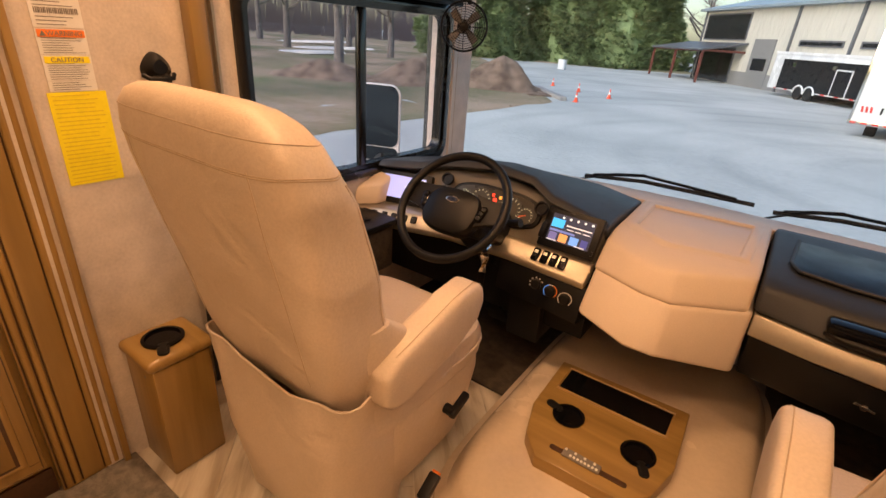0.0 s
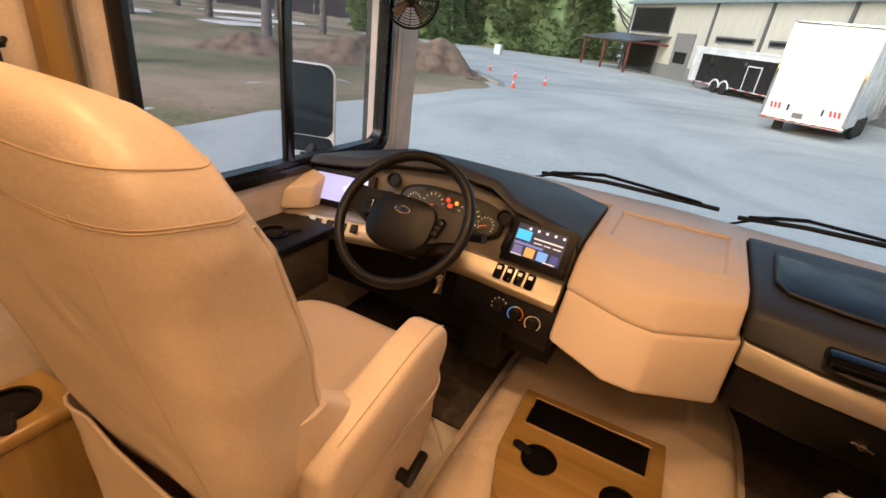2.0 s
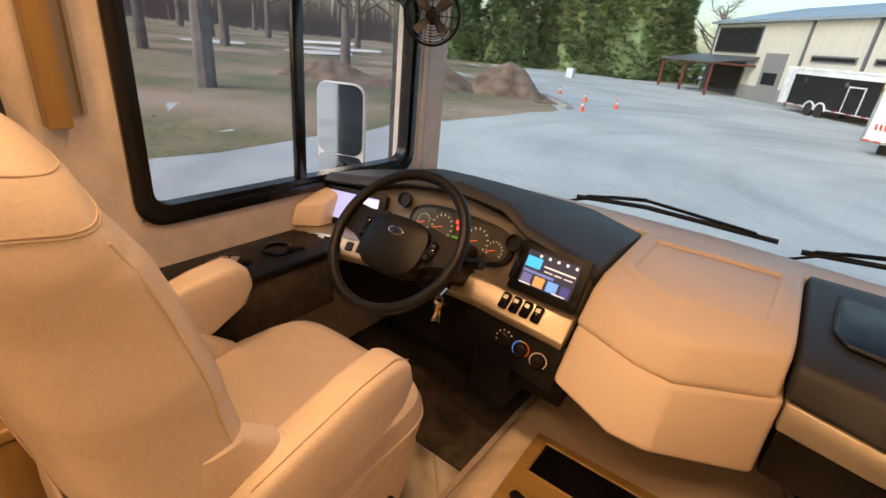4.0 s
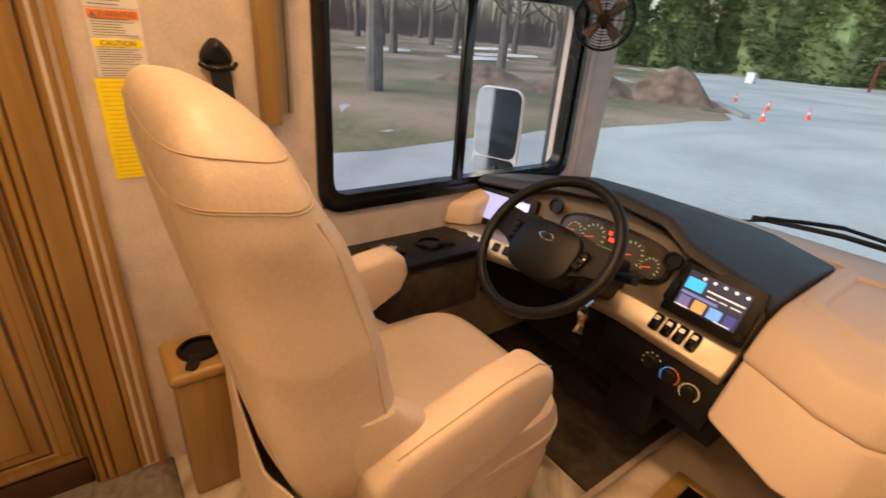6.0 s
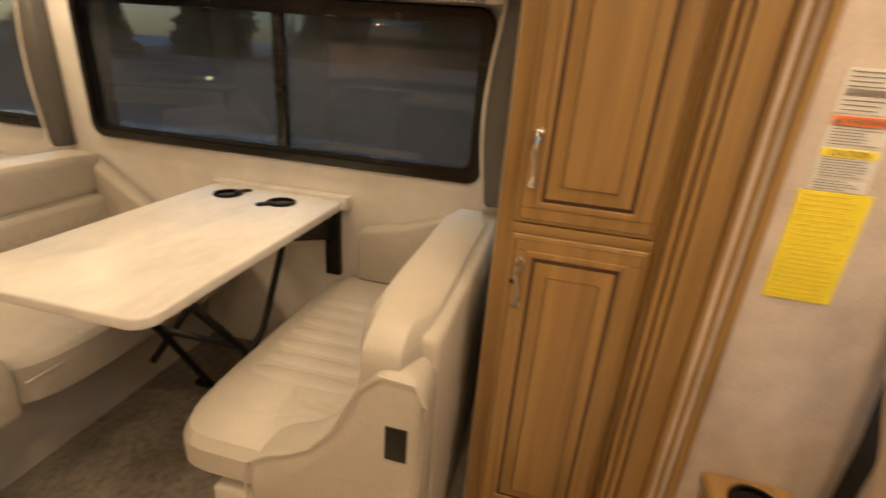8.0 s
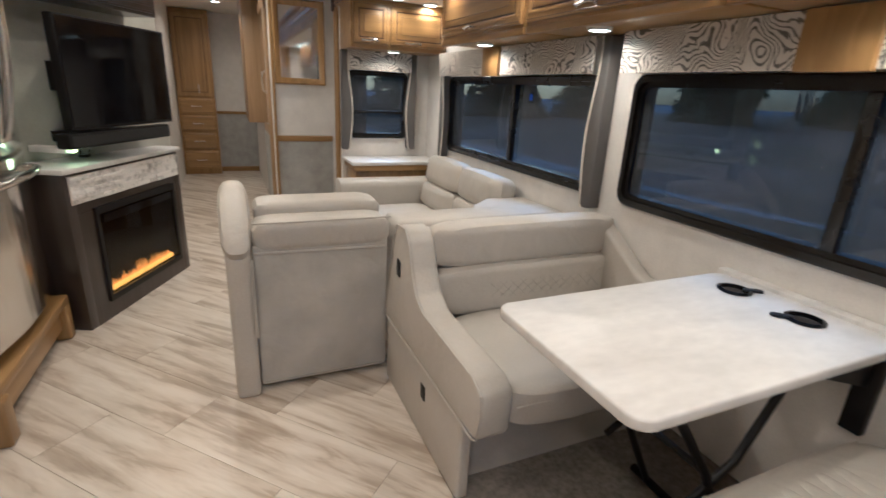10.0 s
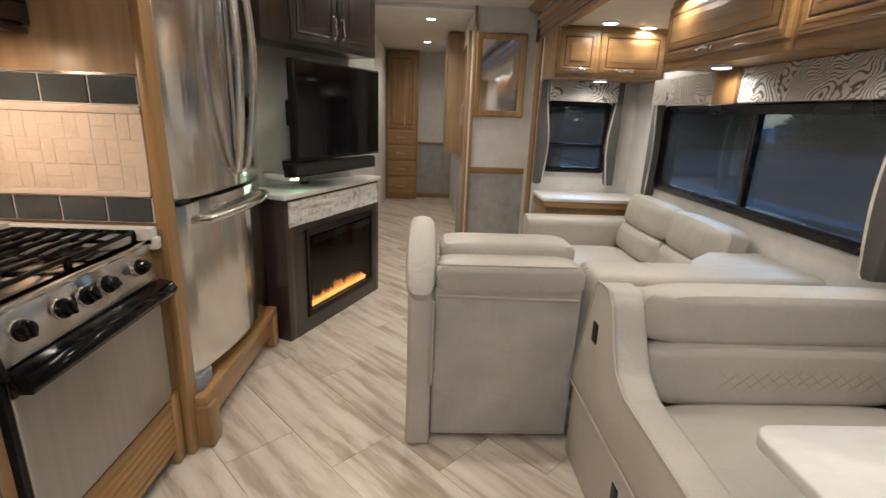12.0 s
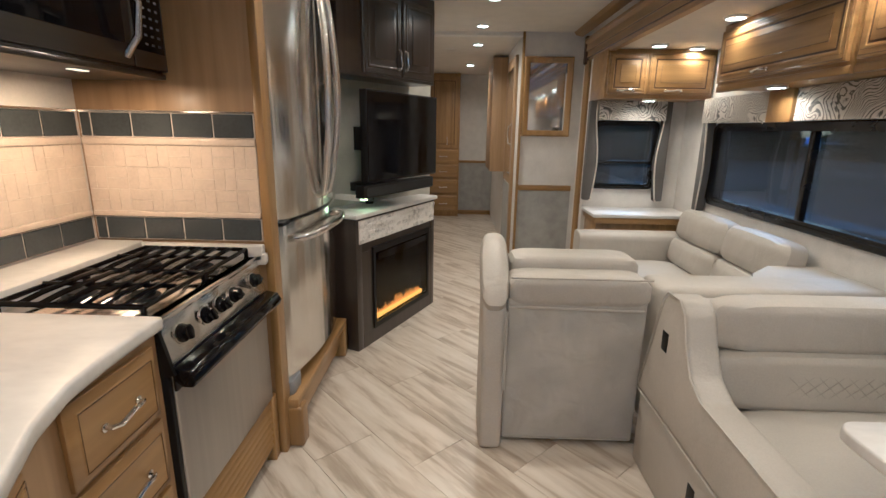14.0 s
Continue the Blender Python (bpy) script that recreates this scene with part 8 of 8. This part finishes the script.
def conifer(x, y, h, w, seed):
    rt = random.Random(seed)
    t = thing("pine_tree", (x, y, GROUND), "dense dark green pine reaching to the ground", "tree", "pine trees")
    part("trunk", rod((x, y, GROUND), (x, y, GROUND + h * 0.9), 0.22, 0.05, 10), BARK, t)
    core = []
    for k in range(13):
        f = k / 12
        core.append([(x + math.cos(a) * r_, y + math.sin(a) * r_, GROUND + 0.02 + f * h * 0.95) for a, r_ in [(6.283 * i / 20, w * (1 - f) ** 0.75 * (0.52 + 0.16 * noise.noise((math.cos(6.283 * i / 20) * 2 + seed, math.sin(6.283 * i / 20) * 2, f * 6))) + 0.03) for i in range(20)]])
    part("inner_boughs", loft(core), NEEDLE, t)
    vs, fs = [], []
    for k in range(3600):
        tier = int(rt.random() ** 1.05 * 17)
        f = (tier + rt.random() * 0.85) / 17
        R = w * (1 - f) ** 0.75 * (0.78 + 0.3 * noise.noise((seed, f * 5, rt.random() * 0.6)))
        a = rt.random() * 6.28
        R *= 0.9 + 0.22 * math.sin(a * 3 + seed + f * 9)
        rr = R * (0.45 + 0.55 * rt.random() ** 0.5)
        z = GROUND + 0.05 + f * h + (rr / w) * (0.5 - 0.9 * rr / w) * 0.8
        c_ = Vector((x + math.cos(a) * rr, y + math.sin(a) * rr, max(z, GROUND + 0.05)))
        out = Vector((math.cos(a), math.sin(a), 0.15))
        for _ in range(16):
            tip = c_ + (out + Vector((rt.uniform(-.9, .9), rt.uniform(-.9, .9), rt.uniform(-.45, .55)))).normalized() * rt.uniform(0.30, 0.75)
            sd_ = Vector((rt.uniform(-1, 1), rt.uniform(-1, 1), rt.uniform(-.6, .6))) * 0.105
            n0 = len(vs)
            vs += [tuple(c_ + sd_), tuple(c_ - sd_), tuple(tip)]
            fs.append((n0, n0 + 1, n0 + 2))
    me_ = bpy.data.meshes.new("crown")
    me_.from_pydata(vs, [], fs)
    me_.materials.append(NEEDLE)
    o = new("crown", me_)
    o.parent = t
    o.matrix_parent_inverse = WORLD_OF[t.name].inverted()


for k, (x, y, h, w) in enumerate(((-34, 48, 13, 4.6), (-29.0, 51, 15, 5.2), (-25.5, 56, 13.5, 5.0), (-21.5, 55, 14, 5.6), (-17.5, 57, 15.5, 6.0), (-14.3, 60, 12.5, 4.6))):
    conifer(x, y, h, w, k + 1)
vg = [(-33.0, 45.5), (-24.0, 50.0), (-13.0, 54.5), (-8.5, 56.5)]
solid("ground_verge", loft([[(x, y + 0.3 * math.sin(x), GROUND + 0.004), (x - 0.3, y + 0.6, GROUND + 0.05), (x - 2.5, y + 5.0, GROUND + 0.10), (x - 6.0, y + 14.0, GROUND + 0.12)] for x, y in vg], cap=False, closed=False), LAWN, "brown grass verge under the pines", "verge")
bare_tree(-15.6, 9.1, 12, 3, "tall bare tree with a grey trunk on the lawn")
bare_tree(-23.5, 22.2, 11, 4, "tree with russet leaves on the lawn", True)
# pines added behind the coach, out of direct view, to darken the door mirror's reflection
for k, (x, y, h, w) in enumerate(((-9, -48, 13, 5.5), (-18, -47, 14, 6.0), (-27, -45, 12.5, 5.5), (-37, -42, 14, 6.2), (-47, -36, 13, 6.0), (-56, -27, 13.5, 6.2), (-63, -15, 14, 6.0))):
    conifer(x, y, h, w, k + 31)
for k, (x, y, h) in enumerate(((-29, 13, 11), (-33, 20, 12), (-36, 28, 11), (-40, 14, 12), (-31, 5, 11), (-42, 24, 13), (-47, 33, 12), (-38, 37, 11), (-52, 18, 13), (-28, 32, 10), (-45, 5, 12), (-55, 28, 13), (-34, -4, 11), (-24, -3, 10), (-60, 10, 13), (-60, 40, 13))):
    bare_tree(x, y, h, 20 + k, "bare grey tree in the park")
bare_tree(-10.5, 66, 11, 77, "bare tree between the pines and the workshop")
bare_tree(-7.5, 70, 9, 78, "bare tree between the pines and the workshop")
for k, (x, y, a, b, tn) in enumerate(((-31, 25.5, 3.0, 0.9, 30), (-35, 31, 4.0, 0.8, 25), (-36, 20, 2.6, 0.7, 40), (-43, 36, 4.5, 1.0, 20))):
    d = -7.9 - x
    solid("sand_patch", moved(loft([[(math.cos(t_) * a * s_ * (1 + 0.2 * math.sin(t_ * 3 + k)), math.sin(t_) * b * s_, z_) for t_ in [2 * math.pi * i / 28 for i in range(28)]] for s_, z_ in ((1.0, -0.1), (0.95, 0.06), (0.5, 0.12))]), pose(x, y, GROUND + lawn_h(d) + 0.02, 0, -3, tn)), SNOW, "white sand patch in the park", "sand patch", "stuff")
vs, fs = [], []
rb = random.Random(8)
for k in range(6000):
    a = rb.random()
    px, py = -95 + 30 * rb.random(), -40 + a * 150
    hh = GROUND + 1.5 + rb.random() ** 0.7 * 11
    n0 = len(vs)
    vs += [(px, py - 0.16 * rb.random(), GROUND), (px, py + 0.16 * rb.random(), GROUND), (px, py + rb.uniform(-1.5, 1.5), hh)]
    fs.append((n0, n0 + 1, n0 + 2))
me = bpy.data.meshes.new("far_woods")
me.from_pydata(vs, [], fs)
me.materials.append(TWIG)
tagged(new("far_woods", me), "hazy brown line of bare woods far off", "woods", kind="stuff")

# workshop building
BA = Vector((-8.3, 50.5, GROUND))
BE = Vector((18.5, -23.5, 0)).normalized()
BN = Vector((BE.y, -BE.x, 0))
BN = BN if BN.y < 0 else -BN
bmx = Matrix(((BE.x, BN.x, 0, BA.x), (BE.y, BN.y, 0, BA.y), (0, 0, 1, GROUND), (0, 0, 0, 1)))


def bb(u0, u1, v0, v1, z0, z1, bev=0.0):
    bm = moved(bx((u0, v0, z0), (u1, v1, z1), bev), bmx)
    bmesh.ops.recalc_face_normals(bm, faces=bm.faces)
    return bm


hs = thing("workshop_building", BA, "beige metal workshop with a porch, dark windows and grey roof", "building")
part("wall", bb(0, 34, -14, 0, 0, 5.4), SIDING, hs)
part("dado", bb(5.6, 34, 0.0, 0.05, 0, 1.0), mat("grey_siding", (0.22, 0.22, 0.22), 0.6), hs)
bm = moved(prism([(0.45, 5.32), (0.45, 5.5), (-7, 7.2), (-14.4, 5.5), (-14.4, 5.32)], 0, -0.4, 34.4), bmx)
bmesh.ops.recalc_face_normals(bm, faces=bm.faces)
part("roof", bm, ROOF, hs, "blue-grey metal roof")
part("corner_trim", bb(-0.06, 0.16, -0.1, 0.06, 0, 5.4), PORCH, hs)
for u0, u1, z0, z1 in ((0.6, 6.3, 3.25, 5.0), (0.5, 5.4, 0.15, 2.5), (12.2, 15.6, 3.0, 3.2), (17.0, 21.0, 3.0, 3.2)):
    w = part("window", bb(u0, u1, 0.0, 0.06, z0, z1), GLASS_DARK, hs)
    part("window_trim", join(bb(u0 - 0.1, u1 + 0.1, 0.0, 0.09, z1, z1 + 0.1), bb(u0 - 0.1, u1 + 0.1, 0.0, 0.09, z0 - 0.08, z0), bb(u0 - 0.1, u0, 0, 0.09, z0, z1), bb(u1, u1 + 0.1, 0, 0.09, z0, z1)), PORCH, w)
d = part("door", bb(7.6, 9.9, 0.0, 0.08, 0.0, 3.3), mat("grey_door", (0.20, 0.20, 0.20), 0.5), hs, "tall grey door")
part("door_window", bb(8.0, 9.5, 0.08, 0.11, 1.2, 2.0), GLASS_DARK, d)
for u in (11.2, 16.2, 21.5):
    part("downpipe", bb(u, u + 0.16, 0.0, 0.14, 0, 5.4), PORCH, hs)
for k in range(60):
    part("siding_rib", bb(0.3 + k * 0.55, 0.36 + k * 0.55, 0.0, 0.02, 1.0 if k > 9 else 0, 5.4), SIDING, hs)
bm = moved(prism([(0.0, 3.0), (0.0, 2.88), (3.5, 2.28), (3.5, 2.40)], 0, -1.6, 6.9), bmx)
bmesh.ops.recalc_face_normals(bm, faces=bm.faces)
po = part("porch_roof", bm, PORCH, hs, "dark sheet-metal porch roof")
for u in (-1.4, 2.6, 6.7):
    part("porch_post", bb(u - 0.08, u + 0.08, 3.2, 3.36, 0, 2.4), POST, hs)
part("porch_beam", bb(-1.6, 6.9, 3.2, 3.36, 2.2, 2.34), POST, hs)
part("porch_beam", bb(6.62, 6.78, 0.0, 3.36, 2.25, 2.40), POST, hs)


# black cargo trailer
ta = Vector((-1.75, 38.6, 0))
te = Vector((6.2, -8.2, 0)).normalized()
tn_ = Vector((te.y, -te.x, 0))
tn_ = tn_ if tn_.y < 0 else -tn_
tm = Matrix(((te.x, tn_.x, 0, ta.x), (te.y, tn_.y, 0, ta.y), (0, 0, 1, GROUND), (0, 0, 0, 1)))


def tb(u0, u1, v0, v1, z0, z1, bev=0.0, m=None):
    bm = moved(bx((u0, v0, z0), (u1, v1, z1), bev), m or tm)
    bmesh.ops.recalc_face_normals(bm, faces=bm.faces)
    return bm


def trailer_wheel(parent, u, m, v0, r=0.33):
    hub = m @ pose(u, v0, r, -90, 0, 0)
    w = part("wheel", moved(lathe([(0.19, 0.0), (0.30, 0.0), (r, 0.03), (r, 0.17), (0.30, 0.2), (0.19, 0.2)], 24), hub), RUBBER, parent)
    part("wheel_rim", moved(lathe([(0.001, 0.17), (0.10, 0.185), (0.19, 0.19), (0.19, 0.10), (0.001, 0.10)], 20), hub), WHITE, w)


bt = thing("cargo_trailer", (ta.x, ta.y, GROUND), "black and white enclosed cargo trailer parked by the workshop", "trailer")
part("body", tb(0, 8.4, -2.3, 0, 0.42, 2.55, 0.05), WHITE, bt)
part("side_skin", tb(0.9, 8.3, 0.0, 0.025, 0.50, 2.15), BLACK_PAINT, bt, "black side skin")
part("top_rail", tb(0, 8.4, 0.0, 0.04, 2.42, 2.56), WHITE, bt)
for k in range(16):
    part("reflector_tape", tb(0.2 + k * 0.5, 0.45 + k * 0.5, 0.026, 0.032, 0.44, 0.50), RED if k % 2 else WHITE, bt)
dd = part("side_door", tb(5.3, 6.3, 0.025, 0.05, 0.50, 1.75), BLACK_PAINT, bt)
part("door_trim", join(tb(5.24, 5.30, 0.02, 0.06, 0.5, 1.82), tb(6.3, 6.36, 0.02, 0.06, 0.5, 1.82), tb(5.24, 6.36, 0.02, 0.06, 1.75, 1.82)), WHITE, dd)
for u in (1.8, 4.9):
    part("marker", tb(u, u + 0.25, 0.025, 0.045, 1.75, 1.98), CHROME, bt)
for u in (2.9, 3.75):
    trailer_wheel(bt, u, tm, -0.12)
    part("wheel_arch", moved(tube([(u + 0.42 * math.cos(a), 0.04, 0.36 + 0.42 * math.sin(a)) for a in [math.pi * i / 12 for i in range(13)]], 0.05, 8), tm), WHITE, bt)

# tall white trailer seen from its rear corner
wa = Vector((1.72, 21.3, 0))
we = Vector((2.10, -0.68, 0)).normalized()
wn = Vector((we.y, -we.x, 0))
wn = wn if wn.y < 0 else -wn
wmx = Matrix(((we.x, wn.x, 0, wa.x), (we.y, wn.y, 0, wa.y), (0, 0, 1, GROUND), (0, 0, 0, 1)))
wt_ = thing("white_trailer", (wa.x, wa.y, GROUND), "tall white box trailer with red and white reflector tape", "trailer")
part("body", tb(0, 2.45, -9.0, 0, 0.45, 3.5, 0.05, wmx), WHITE, wt_)
part("rear_frame", join(tb(-0.02, 0.06, -0.05, 0.03, 0.42, 3.53, 0.01, wmx), tb(2.39, 2.47, -0.05, 0.03, 0.42, 3.53, 0.01, wmx), tb(-0.02, 2.47, -0.05, 0.03, 3.45, 3.53, 0.01, wmx)), CHROME, wt_)
part("bumper", tb(-0.02, 2.47, -0.15, 0.06, 0.40, 0.52, 0.01, wmx), CHROME, wt_)
for k in range(8):
    part("reflector_tape", tb(0.05 + k * 0.3, 0.22 + k * 0.3, 0.06, 0.066, 0.43, 0.49, 0, wmx), RED, wt_)
for k in range(3):
    for u in (0.22, 1.95):
        bm = moved(prism([(u + k * 0.12, 0.80), (u + k * 0.12 + 0.06, 0.80), (u + k * 0.12 + 0.03, 0.98), (u + k * 0.12 - 0.03, 0.98)], 1, 0.0, 0.012), wmx)
        bmesh.ops.recalc_face_normals(bm, faces=bm.faces)
        part("tail_light", bm, RED, wt_)
for u in (0.72, 1.72):
    part("door_bar", tb(u, u + 0.05, 0.0, 0.03, 0.78, 0.98, 0, wmx), BLACK, wt_)
part("licence_plate", tb(0.95, 1.25, 0.03, 0.04, 0.58, 0.74, 0, wmx), INK, wt_)
for v in (2.6, 3.5, 4.4):
    hub = wmx @ Matrix.Translation((2.33, -v, 0.36)) @ pose(0, 0, 0, 0, 90, 0)
    w = part("wheel", moved(lathe([(0.19, 0.0), (0.32, 0.0), (0.36, 0.03), (0.36, 0.17), (0.32, 0.2), (0.19, 0.2)], 24), hub), RUBBER, wt_)
    part("wheel_rim", moved(lathe([(0.001, 0.17), (0.10, 0.185), (0.19, 0.19), (0.19, 0.10), (0.001, 0.10)], 20), hub), CHROME, w)
for v in (0.9, 7.5):
    part("tyre_stop", tb(0.3, 0.6, -v - 0.2, -v, 0.0, 0.45, 0.02, wmx), RUBBER, wt_)
part("axle_frame", tb(0.3, 2.2, -6.0, -1.5, 0.25, 0.46, 0.02, wmx), BLACK, wt_)

# door mirror outside the driver's window
em = thing("door_mirror", (-1.6, 2.25, 0.6), "large white-shelled door mirror outside the driver's window", "mirror")
mm_ = pose(-1.63, 2.30, 0.835, 90, 0, 20)
oval_ = lambda w, h, z: [(p[0], p[1], z) for p in rrect2(-w, w, -h, h, min(w, h) * 0.45, 6)]
part("shell", moved(loft([oval_(0.085, 0.17, -0.075), oval_(0.118, 0.205, -0.03), oval_(0.125, 0.212, 0.0), oval_(0.122, 0.209, 0.006), oval_(0.112, 0.198, 0.004)]), mm_), WHITE, em)
part("mirror_glass", moved(prism(rrect2(-0.117, 0.117, -0.122, 0.204, 0.048), 2, 0.004, 0.008), mm_), MIRROR, em)
part("wide_angle_glass", moved(prism(rrect2(-0.117, 0.117, -0.204, -0.126, 0.03), 2, 0.004, 0.008), mm_), MIRROR, em)
part("arm", tube([(-1.62, 2.28, 0.65), (-1.60, 2.36, 0.60), (-1.45, 2.50, 0.58), (-1.30, 2.56, 0.58)], 0.03), BLACK, em)
part("foot", moved(bx((-0.06, -0.245, -0.05), (0.06, -0.20, 0.0), 0.015), mm_), BLACK, em)

# wipers on the windscreen
for pts, piv in (([(-0.596, 2.80, 0.672), (-0.30, 2.812, 0.700), (0.187, 2.80, 0.704)], (-0.70, 2.79, 0.62)), ([(0.263, 2.80, 0.690), (0.5, 2.81, 0.712), (1.0, 2.77, 0.735)], (0.16, 2.80, 0.615))):
    wp = thing("windscreen_wiper", piv, "black wiper lying along the foot of the windscreen", "wiper", "wipers")
    a, b, c = [Vector(p) for p in pts]
    part("blade", tube([a, b, c], 0.011, 6), RUBBER, wp)
    up = Vector((0, -0.004, 0.016))
    part("bridge", tube([a.lerp(b, 0.15) + up * 0.6, a.lerp(b, 0.7) + up * 1.5, b + up * 1.9, b.lerp(c, 0.3) + up * 1.5, b.lerp(c, 0.85) + up * 0.6], 0.008, 6), BLACK, wp)
    part("arm", tube([Vector(piv), a.lerp(b, 0.5) + up * 1.5, b + up * 2.2], 0.006, 6), BLACK, wp)
